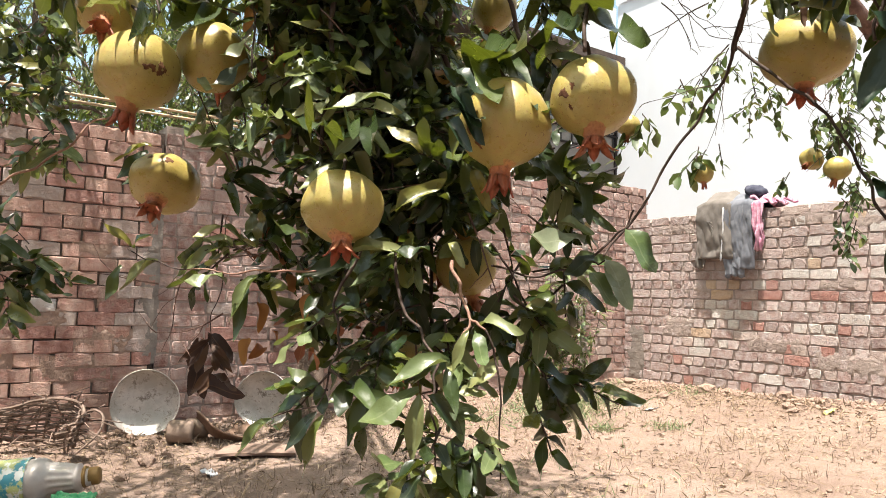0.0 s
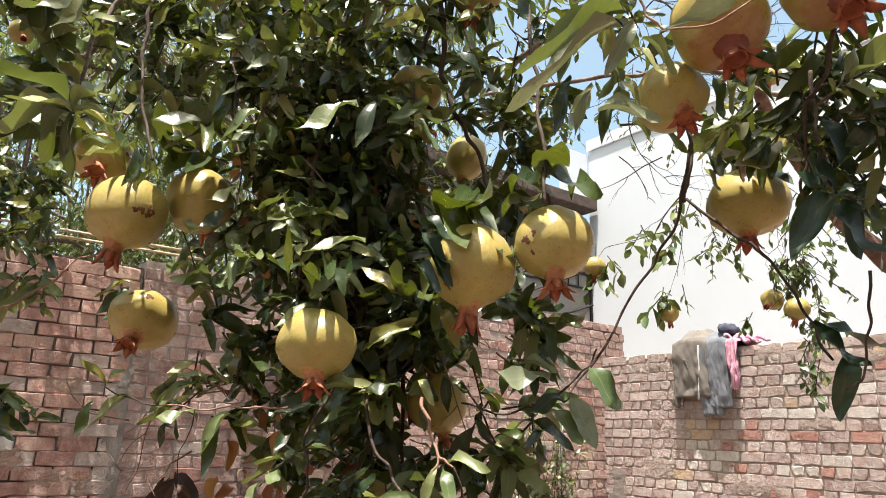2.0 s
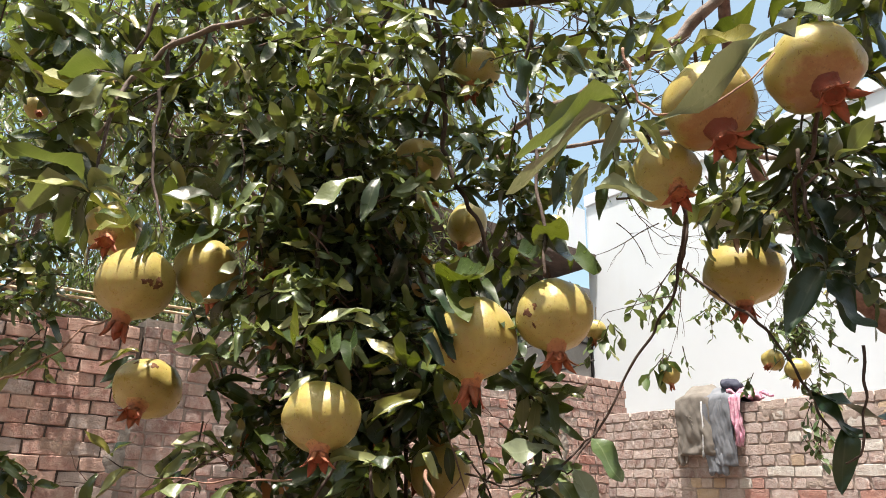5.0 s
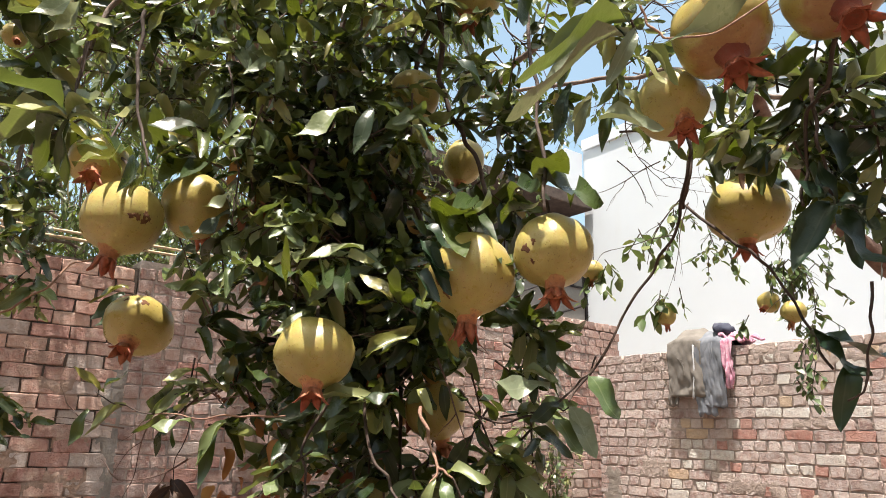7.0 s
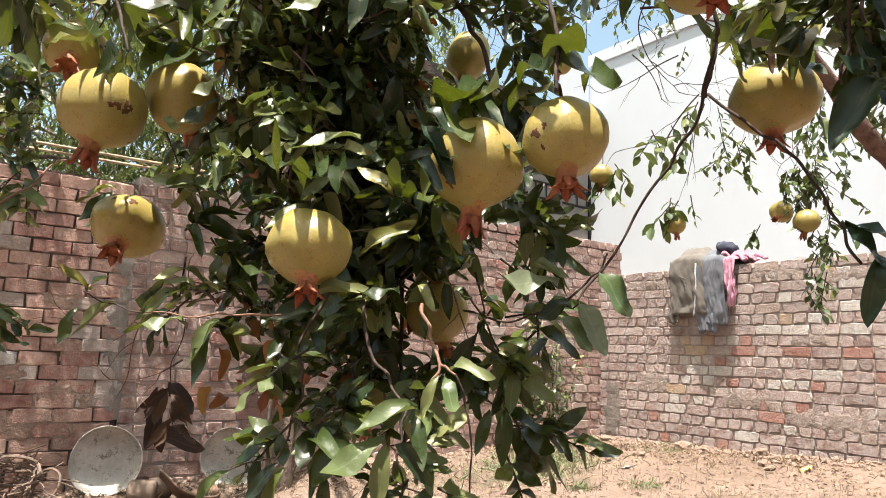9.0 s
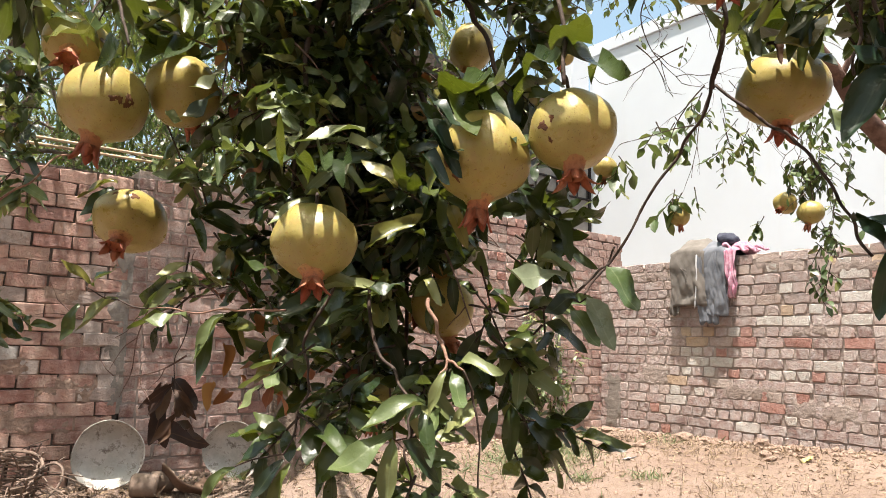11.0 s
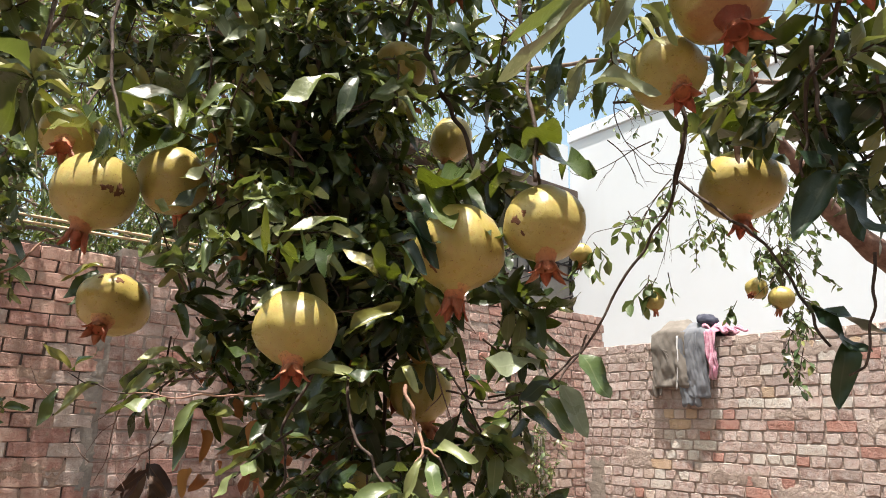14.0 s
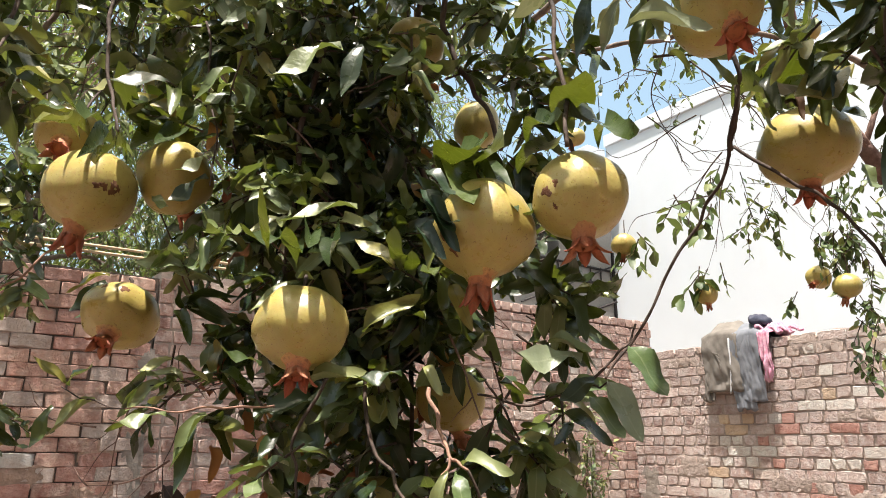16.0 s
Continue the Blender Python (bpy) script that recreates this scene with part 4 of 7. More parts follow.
def build_bottle():
    s = Shade("cloudy_plastic", 0.28, spec=0.5)
    s.colour(s.mix(s.ramp(s.noise(14, 5), (0.4, 0.0), (0.65, 1.0)), (0.45, 0.41, 0.38), (0.60, 0.55, 0.51)))
    s.bsdf.inputs["Transmission Weight"].default_value = 0.35
    s.bump(s.noise(20, 4), 0.3, 0.01)
    clear = s.mat
    s = Shade("printed_label", 0.45, spec=0.5)
    at = s.add("ShaderNodeSeparateXYZ")
    s.put(s.coords("Object"), at.inputs[0])
    c = s.mix(s.ramp(s.noise(30, 4), (0.46, 0.0), (0.52, 1.0)), (0.02, 0.16, 0.20), (0.30, 0.33, 0.13))
    c = s.mix(s.ramp(s.noise(45, 3), (0.50, 0.0), (0.55, 1.0)), c, (0.42, 0.44, 0.41))
    s.colour(c)
    label = s.mat
    cap_m = plain("ochre_plastic", (0.20, 0.115, 0.035), (0.28, 0.17, 0.055), 20, 0.5, 0.1)
    b = thing("plastic_bottle", pose(0.25, 3.02, 0.075, 0, 84, -24) @ Matrix.Diagonal((1.62, 1.62, 1.3, 1)) @ pose(0, 0, -0.17), "empty cloudy plastic drink bottle with a torn turquoise label", "bottle")
    prof = [(0, 0.0), (0.04, 0.002), (0.054, 0.012), (0.056, 0.03), (0.054, 0.05), (0.054, 0.175), (0.0555, 0.185), (0.054, 0.196), (0.049, 0.208), (0.042, 0.217), (0.037, 0.224)]
    prof += [(0.0365, 0.23), (0.0335, 0.26), (0.0305, 0.288), (0.0335, 0.293), (0.0335, 0.300), (0.027, 0.303), (0.021, 0.306), (0.019, 0.332)]
    bm = lathe(bmesh.new(), prof[::-1], 56)
    for v in bm.verts:
        if 0.222 < v.co.z < 0.29:         # flutes down the neck
            v.co.xy *= 1 + 0.055 * math.cos(14 * math.atan2(v.co.y, v.co.x))
        v.co += 0.006 * noise.noise_vector(v.co * 12)
    part("body", bm, clear, b, smooth=True)
    part("label_sleeve", lathe(bmesh.new(), [(0.0565, 0.172), (0.0572, 0.15), (0.0572, 0.08), (0.0565, 0.052)], 28, wobble=0.015), label, b, "torn turquoise and yellow paper label", True)
    part("neck_ring", lathe(bmesh.new(), [(0.020, 0.318), (0.0245, 0.317), (0.0245, 0.309), (0.020, 0.308)], 24), cap_m, b, "ochre ring", True)
    part("cap", lathe(bmesh.new(), [(0, 0.352), (0.018, 0.352), (0.0205, 0.347), (0.0205, 0.325), (0.0, 0.325)], 20, 10, 0.02), cap_m, b, "ochre screw cap", True)
    for k in range(3):
        part("print_bar", box(bmesh.new(), (0.0573, -0.022 + 0.004 * k, 0.09 + 0.02 * k), (0.0580, 0.02, 0.1 + 0.02 * k)), NAVY, b)
    foil = plain("green_foil", (0.015, 0.22, 0.08), (0.12, 0.36, 0.18), 30, 0.3, 0.3)
    bm = bmesh.new()
    bmesh.ops.create_grid(bm, x_segments=22, y_segments=12, size=1)
    for v in bm.verts:
        v.co = Vector((v.co.x * 0.075, v.co.y * 0.03, 0.015 + 0.02 * noise.noise((v.co.x * 2.2, v.co.y * 2.2, 1)) + 0.012 * noise.noise((v.co.x * 7, v.co.y * 7, 4))))
    ob = solid("foil_wrapper", bm, foil, "crumpled shiny green snack wrapper on the soil", "wrapper", smooth=True, m=pose(0.37, 2.86, 0.03, 14, 0, -24))
    thicken(ob, 0.001)


build_bottle()


def rock_mesh(r, size):
    bm = bmesh.new()
    bmesh.ops.create_icosphere(bm, subdivisions=2, radius=1)
    off = Vector((r.uniform(0, 50), r.uniform(0, 50), r.uniform(0, 50)))
    for v in bm.verts:
        q = v.co.copy()
        v.co *= 1 + 0.45 * noise.noise(q * 1.3 + off) + 0.15 * noise.noise(q * 3 + off)
        v.co = Vector((round(v.co.x * 2.5) / 2.5 * 0.45 + v.co.x * 0.55, v.co.y, v.co.z * 0.62)) * size
    return mesh_of("stone", bm, STONE)


def build_stones():
    r = random.Random(21)
    kinds = [rock_mesh(r, 1.0) for _ in range(7)]
    places = [(4.35, 3.75, 0.065, "pale flat stone lying among the weeds"), (4.15, 3.55, 0.06, ""), (4.5, 3.5, 0.05, ""), (5.02, 3.48, 0.07, "lump of broken brick at the foot of the wall"), (5.05, 3.3, 0.05, ""), (5.08, 2.86, 0.06, ""), (4.7, 2.62, 0.04, ""), (4.6, 2.52, 0.035, ""), (4.95, 4.2, 0.05, ""), (4.72, 4.3, 0.045, ""), (0.78, 3.62, 0.04, ""), (0.9, 3.72, 0.035, ""), (0.62, 3.35, 0.03, ""), (1.9, 4.2, 0.05, ""), (2.6, 4.3, 0.06, "")]
    for x, y, s, text in places:
        ob = new("stone", r.choice(kinds))
        ob.matrix_basis = pose(x, y, ground_z(x, y) + s * 0.3, r.uniform(-15, 15), r.uniform(-15, 15), r.uniform(0, 360)) @ Matrix.Diagonal((s, s, s, 1))
        tagged(ob, text or "small rough stone lying on the dusty soil", "stone", "stones in the yard")
    # rubble and crumbs of brick along the walls
    bm = bmesh.new()
    spots = [(5.2 - abs(r.gauss(0, 0.16)) - 0.02, r.uniform(1.2, 4.4), r.uniform(0.004, 0.022)) for _ in range(620)]
    spots += [(r.uniform(-0.6, 5.1), 4.46 - abs(r.gauss(0, 0.13)), r.uniform(0.005, 0.025)) for _ in range(320)]
    spots += [(r.uniform(-0.5, 5.1), r.uniform(1.4, 4.4), r.uniform(0.003, 0.016)) for _ in range(900)]
    for x, y, s in spots:
        at = len(bm.verts)
        bmesh.ops.create_icosphere(bm, subdivisions=1, radius=s)
        bm.verts.ensure_lookup_table()
        turn = Euler((r.uniform(0, 6), r.uniform(0, 6), r.uniform(0, 6))).to_matrix()
        c = Vector((x, y, ground_z(x, y) + s * 0.25))
        for v in bm.verts[at:]:
            v.co = c + turn @ (v.co * r.uniform(0.7, 1.25))
    me = mesh_of("rubble", bm, STONE)
    tagged(new("rubble", me), "crumbled brick and small stones strewn along the walls", "rubble", kind="stuff")
    bm = box(bmesh.new(), (-0.2, -0.02, -0.06), (0.2, 0.02, 0.06), 0.008)
    solid("wooden_plank", bm, WOOD, "short weathered plank standing on edge by the wall", "plank", m=pose(5.12, 1.74, ground_z(5.12, 1.74) + 0.04, 8, 0, -84))
    # a few scraps of litter
    for x, y, mat, text in ((4.72, 2.35, None, "scrap of yellow plastic among the rubble"), (4.0, 3.2, PALE_CLOTH, "small scrap of white paper on the soil"), (0.98, 3.25, PALE_CLOTH, "small scrap of white paper on the soil")):
        mat = mat or plain("yellow_plastic", (0.6, 0.55, 0.12), (0.7, 0.66, 0.25), 20, 0.5, 0.1)
        bm = bmesh.new()
        bmesh.ops.create_grid(bm, x_segments=8, y_segments=6, size=1)
        for v in bm.verts:
            v.co = Vector((v.co.x * 0.048, v.co.y * 0.032, 0.012 + 0.02 * noise.noise((v.co.x * 2 + x, v.co.y * 2, y))))
        ob = solid("litter_scrap", bm, mat, text, "litter", smooth=True, m=pose(x, y, ground_z(x, y), 20, 10, 40 * x))
        thicken(ob, 0.001)


build_stones()


LITTER = leaf_material("fallen_leaf", ((0.0, (0.035, 0.022, 0.014)), (0.5, (0.11, 0.07, 0.042)), (1.0, (0.27, 0.19, 0.12))), (0.16, 0.11, 0.07), (0.2, 0.12, 0.06), 0.1, 0.8)


def build_grass():
    r = random.Random(31)
    blade = [leaf_shape(w, 0.3, d, 0.4, 3) for w, d in ((0.07, 0.5), (0.05, 0.25), (0.1, 0.9))]
    poses = []
    for _ in range(27000):
        x, y = r.uniform(-0.5, 5.15), r.uniform(1.3, 4.44)
        if noise.noise((x * 1.4, y * 1.4, 7)) < -0.1 and r.random() < 0.6:
            continue
        flat = r.random() < 0.72
        way = (r.uniform(-1, 1), r.uniform(-1, 1), r.uniform(0.0, 0.12) if flat else r.uniform(0.4, 1.6))
        poses.append(aim((x, y, ground_z(x, y) + (0.006 if flat else 0)), way, (r.uniform(-1, 1), r.uniform(-1, 1), 0.7), r.uniform(0.012, 0.07) * (1 if flat else 0.75)))
    for _ in range(900):
        x, y = r.uniform(-0.4, 5.1), r.uniform(1.5, 4.4)
        if noise.noise((x * 1.1, y * 1.1, 3)) < -0.05:
            continue
        for _ in range(r.randint(3, 7)):
            poses.append(aim((x + r.uniform(-0.02, 0.02), y + r.uniform(-0.02, 0.02), ground_z(x, y) - 0.004), (r.uniform(-0.9, 0.9), r.uniform(-0.9, 0.9), r.uniform(0.5, 1.5)), (r.uniform(-1, 1), r.uniform(-1, 1), 0.5), r.uniform(0.02, 0.07)))
    ob = new("dry_grass", joined_leaves("dry_grass", poses, blade, GRASS_DRY))
    tagged(ob, "dry straw and trampled grass stubble over the soil", "grass", kind="stuff")
    poses = []
    for cx, cy, sx, sy, n in ((3.75, 3.75, 0.45, 0.3, 1200), (3.35, 3.55, 0.4, 0.3, 700), (3.25, 2.95, 0.08, 0.06, 110), (3.3, 3.4, 0.5, 0.25, 320), (4.6, 4.2, 0.3, 0.12, 140), (3.6, 2.75, 0.12, 0.1, 90), (4.85, 3.5, 0.2, 0.2, 70), (2.6, 3.6, 0.5, 0.4, 160), (1.6, 4.15, 0.3, 0.1, 70), (2.2, 2.4, 0.6, 0.5, 90), (5.05, 3.55, 0.06, 0.1, 50)):
        for _ in range(n):
            x, y = r.gauss(cx, sx * 0.55), min(r.gauss(cy, sy * 0.55), 4.4)
            poses.append(aim((x, y, ground_z(x, y) - 0.004), (r.uniform(-0.8, 0.8), r.uniform(-0.8, 0.8), r.uniform(0.3, 1.4)), (r.uniform(-1, 1), r.uniform(-1, 1), 0.4), r.uniform(0.025, 0.09)))
    litter, scraps = [leaf_shape(w, f, d, 0.5, 3) for w, f, d in ((0.45, 0.6, 0.5), (0.6, 0.9, 0.3), (0.3, 0.4, 0.9))], []
    for k in range(5200):
        if k % 3 == 0:
            x, y = 5.16 - abs(r.gauss(0, 0.35)), r.uniform(1.2, 4.4)
        elif k % 3 == 1:
            x, y = r.uniform(-0.5, 5.1), 4.42 - abs(r.gauss(0, 0.45))
        else:
            x, y = r.uniform(-0.5, 5.1), r.uniform(1.3, 4.4)
        if noise.noise((x * 2.3, y * 2.3, 11)) < -0.12:
            continue
        scraps.append(aim((x, y, ground_z(x, y) + 0.006), (r.uniform(-1, 1), r.uniform(-1, 1), r.uniform(0, 0.35)), (r.uniform(-0.6, 0.6), r.uniform(-0.6, 0.6), 1), r.uniform(0.01, 0.038)))
    stalks, thin = [], [leaf_shape(0.035, 0.3, d, 0.2, 3) for d in (0.05, 0.2, -0.1)]
    for _ in range(1500):
        x, y = r.uniform(0.2, 5.1), r.uniform(1.6, 4.35)
        if noise.noise((x * 1.6, y * 1.6, 21)) < -0.15:
            continue
        for _ in range(r.randint(1, 3)):
            stalks.append(aim((x + r.uniform(-0.015, 0.015), y + r.uniform(-0.015, 0.015), ground_z(x, y) - 0.004), (r.uniform(-0.35, 0.35), r.uniform(-0.35, 0.35), 1), (r.uniform(-1, 1), -1, 0.2), r.uniform(0.02, 0.075)))
    ob = new("dry_stubble", joined_leaves("dry_stubble", stalks, thin, LITTER))
    tagged(ob, "thin dark dry stalks standing in the soil", "stubble", kind="stuff")
    ob = new("leaf_litter", joined_leaves("leaf_litter", scraps, litter, LITTER))
    tagged(ob, "curled brown fallen leaves and bits of straw", "leaf litter", kind="stuff")
    ob = new("green_grass", joined_leaves("green_grass", poses, blade, GRASS_GREEN))
    tagged(ob, "thin tufts of green weed grass by the wall", "grass", kind="stuff")


build_grass()


def build_weed():
    """A straggling weed shrub against the back wall."""
    r = random.Random(41)
    w = thing("weed_shrub", pose(4.2, 4.3, ground_z(4.2, 4.3)), "straggling green weed shrub growing up the brick wall", "shrub")
    shapes = [leaf_shape(0.32, 0.2, d, 0.2, 3) for d in (0.1, 0.3)]
    poses = []
    for k in range(17):
        x0 = r.uniform(-0.25, 0.25)
        top = Vector((x0 + r.uniform(-0.3, 0.35), r.uniform(-0.15, 0.05), r.uniform(0.4, 1.15)))
        pts = [Vector((x0, 0, 0)), Vector((x0, -0.04, 0.0)).lerp(top, 0.5) + Vector((r.uniform(-0.05, 0.05), 0, 0)), top]
        part("stem", tube(bmesh.new(), pts, 0.0035, 0.0014, 5), TWIG, w)
        for j in range(40):
            f = r.uniform(0.25, 1.0)
            at = pts[0].lerp(pts[2], f) + Vector((r.uniform(-0.06, 0.06), r.uniform(-0.05, 0.02), r.uniform(-0.03, 0.03)))
            poses.append(aim(at, (r.uniform(-1, 1), r.uniform(-1, 0.3), r.uniform(-0.7, 0.4)), (r.uniform(-0.4, 0.4), -0.4, 1), r.uniform(0.045, 0.10)))
    tagged(part("foliage", joined_leaves("foliage", poses, shapes, LEAF_LIGHT), None, w), kind="stuff")


build_weed()
# the trunk that stands in the yard before the back wall
# its crown, mostly out of view, is placed to shade soil and wall
build_tree((1.80, 4.02, -0.03), 2.9, (0.35, 0.55), 0, crown_blobs(13, (-2.5, -2.6, 2.5), (-0.35, -1.45, 4.3), 0.5, 62, 6) + crown_blobs(4, (-2.4, -0.3, 2.6), (-0.9, 0.6, 4.0), 0.42, 50, 26), 16, 0.11, "grey-barked tree standing close to the brick wall", 0.085)

# ---- the pomegranate tree ----
from mathutils.bvhtree import BVHTree

ROOT_AT = Vector((2.05, 0.05, 0.0))
tree = thing("pomegranate_tree", Matrix.Translation(ROOT_AT), "fruiting pomegranate tree with drooping branches and glossy leaves", "tree")
AHEAD = Vector((0.559, 0.829, 0.0))         # into the yard, from its open side
ASIDE = Vector((0.829, -0.559, 0.0))
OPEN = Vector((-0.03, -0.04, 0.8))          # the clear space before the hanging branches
SHAPES = [leaf_shape(w * 1.2, f, d, t, 8, wv, b) for w, f, d, t, wv, b in ((0.33, 0.35, 0.15, 0.1, 0.03, 0.9), (0.31, 0.7, 0.35, -0.6, 0.045, 0.95), (0.38, 0.3, 0.12, 0.5, 0.05, 1.0), (0.32, 0.9, 0.5, 0.8, 0.035, 0.85), (0.27, 0.6, 0.55, -0.9, 0.055, 0.95), (0.35, 0.25, -0.2, 0.3, 0.06, 1.15), (0.33, 1.1, 0.22, -0.4, 0.04, 0.9), (0.30, 0.5, 0.7, 0.4, 0.05, 1.0), (0.36, 0.45, -0.1, -0.7, 0.06, 1.05), (0.29, 1.2, 0.6, 1.0, 0.03, 0.9))]
SMALL = [leaf_shape(w, 0.3, d, t, 3) for w, d, t in ((0.5, 0.1, 0.1), (0.58, 0.2, -0.2), (0.44, 0.3, 0.3))]
LEAF_MESHES = {mat: [mesh_from("leaf", v, f, u, mat) for v, f, u in SHAPES] for mat in (LEAF, LEAF_NEAR, LEAF_LIGHT, LEAF_SHEEN, LEAF_DEAD)}
fill = {LEAF: [], LEAF_NEAR: [], LEAF_LIGHT: [], LEAF_SHEEN: [], LEAF_DEAD: [], LEAF_RIPE: []}
small_fill = []
single = [0]
twigs = bmesh.new()
young = bmesh.new()
FRUITS = []
SHADED = set()          # those that hang in full shade
DEEP = set()            # those that leaves may stand before
tr = random.Random(77)


def leaf_at(at, way, up, size, mat=LEAF, own=False, wide=1.0):
    m = aim(at, way, up, size, wide)
    if own and single[0] < 300:
        single[0] += 1
        ob = new("leaf", LEAF_MESHES[mat][tr.choice((0, 1, 2, 5, 6))])
        ob.parent = tree
        ob.matrix_basis = Matrix.Translation(-ROOT_AT) @ m
    else:
        fill[mat].append(m)


def blade(base, tip, up=(0, -0.3, 1), wide=1.0, mat=LEAF):
    """One leaf from its stalk to its tip."""
    base, tip = Vector(base), Vector(tip)
    leaf_at(base, tip - base, up, (tip - base).length, mat, True, max(wide, 0.15) * 0.78)


def branch(points, r0, r1, mat=TWIG, label="", sides=8):
    thin = 0.66 if r0 < 0.0105 else 1.0
    pts = [Vector(p) - ROOT_AT for p in points]
    if r0 < 0.012:          # a little turn at every bud
        path = [pts[0]]
        for a, b in zip(pts, pts[1:]):
            reach = (b - a).length * 0.055
            path += [a.lerp(b, f) + Vector((tr.uniform(-1, 1), tr.uniform(-1, 1), tr.uniform(-1, 1))) * reach for f in (0.33, 0.67)] + [b]
        pts = path
    bm = tube(bmesh.new(), pts, r0 * thin, r1 * thin, sides, 0.2)
    return part("branch", bm, mat, tree, label, True)


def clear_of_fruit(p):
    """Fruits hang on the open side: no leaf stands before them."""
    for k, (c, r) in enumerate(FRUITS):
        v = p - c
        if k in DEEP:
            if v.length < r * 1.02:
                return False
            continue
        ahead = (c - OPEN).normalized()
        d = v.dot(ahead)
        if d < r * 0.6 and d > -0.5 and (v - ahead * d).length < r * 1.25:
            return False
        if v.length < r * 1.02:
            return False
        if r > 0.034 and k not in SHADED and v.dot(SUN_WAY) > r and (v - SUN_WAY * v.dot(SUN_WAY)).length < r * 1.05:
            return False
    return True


def spray(base, way, length, n, size, mat=LEAF, own=False, pink=False):
    """A twig with leaves in pairs and a tuft at its tip."""
    base, way = Vector(base), Vector(way).normalized()
    sag = Vector((0, 0, -0.14 * length))
    tip = base + way * length + sag
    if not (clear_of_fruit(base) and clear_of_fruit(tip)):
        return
    tube(young if pink else twigs, [base, base + way * length * 0.55 + sag * 0.2, tip], 0.0014, 0.0007, 4, cap=False)
    side = way.orthogonal().normalized()
    start, pairs = tr.uniform(0, 6.28), (n + 1) // 2
    for k in range(n):
        f = 0.2 + 0.8 * (k // 2 + 0.6) / pairs
        p = base + way * length * f + sag * f * f
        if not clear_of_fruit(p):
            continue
        a = start + math.pi * (k % 2) + 1.57 * (k // 2) + tr.uniform(-0.4, 0.4)
        out = side * math.cos(a) + way.cross(side) * math.sin(a)
        open_ = 1.0 - 0.5 * f + tr.uniform(-0.15, 0.15)
        lw = way * (1.15 - 0.6 * open_) + out * open_ + Vector((0, 0, tr.uniform(-0.15, 0.2)))
        lw.z *= 0.7
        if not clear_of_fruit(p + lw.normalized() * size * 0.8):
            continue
        up = way * 0.25 - AHEAD * tr.uniform(-0.2, 1.5) + ASIDE * tr.uniform(-0.7, 0.7) + Vector((0, 0, 0.9))
        leaf_at(p, lw, up, size * tr.uniform(0.6, 1.15) * (1.1 - 0.25 * abs(f - 0.6)), mat, own)


def clump(centre, across, tall, deep, n, size=0.052, light=0.15, own=False, leaves=7, down=0.5):
    """Sprays through a loose oval of the crown."""
    c = Vector(centre)
    for _ in range(n):
        while True:
            a, b, d = (tr.uniform(-1, 1) for _ in range(3))
            if a * a + b * b + d * d < 1:
                break
        p = c + ASIDE * a * across + AHEAD * d * deep + Vector((0, 0, b * tall))
        way = ASIDE * tr.uniform(-1, 1) - AHEAD * tr.uniform(-0.4, 1.0) + Vector((0, 0, tr.uniform(-0.8, 0.75) - down * 0.3))
        # light: share of sprays in the pale stand-in for sunlit leaves
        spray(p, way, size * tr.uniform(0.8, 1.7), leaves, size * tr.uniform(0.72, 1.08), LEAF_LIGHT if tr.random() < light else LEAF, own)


def tuft(centre, across, tall, deep, n, size=0.022):
    """Farther sprigs with small leaves."""
    c = Vector(centre)
    for _ in range(n):
        p = c + ASIDE * tr.gauss(0, 0.5) * across + AHEAD * tr.gauss(0, 0.5) * deep + Vector((0, 0, tr.gauss(0, 0.5) * tall))
        way = (ASIDE * tr.uniform(-0.6, 0.6) + AHEAD * tr.uniform(-0.6, 0.6) + Vector((0, 0, -tr.uniform(0.3, 1.2)))).normalized()
        l = tr.uniform(0.025, 0.075)
        tube(twigs, [p, p + way * l], 0.0013, 0.0007, 3, cap=False)
        for k in range(5):
            q = p + way * l * (k + 1) / 5
            small_fill.append(aim(q, way * 0.5 + Vector((tr.uniform(-1, 1), tr.uniform(-1, 1), tr.uniform(-0.8, 0.3))), (tr.uniform(-0.6, 0.6), tr.uniform(-0.6, 0.6), 1), size * tr.uniform(0.7, 1.3)))


BODY = [(0.0, 0.86), (0.10, 0.875), (0.30, 0.86), (0.52, 0.775), (0.74, 0.60), (0.90, 0.36), (0.985, 0.08), (1.0, -0.12), (0.97, -0.32), (0.87, -0.55), (0.70, -0.73), (0.50, -0.85), (0.34, -0.93), (0.27, -0.99), (0.25, -1.03), (0.0, -1.03)]


def fruit_body(seed, material=FRUIT):
    bm = lathe(bmesh.new(), BODY, 48, 6, 0.026)
    off = Vector((seed * 3.1, 0, 0))
    for v in bm.verts:
        v.co *= 1 + 0.075 * noise.noise(v.co * 1.1 + off) + 0.012 * noise.noise(v.co * 3.5 + off)
    return mesh_of("skin", bm, material, True)


def calyx_body(material=CALYX):
    """The crown at the fruit's end: a fleshy neck and pointed lobes that curl outwards."""
    bm = lathe(bmesh.new(), [(0.36, -0.90), (0.28, -0.98), (0.235, -1.08), (0.23, -1.2), (0.25, -1.3), (0.21, -1.3), (0.19, -1.15), (0.0, -1.1)], 18, 6, 0.04)
    return mesh_of("calyx", bm, material, True)


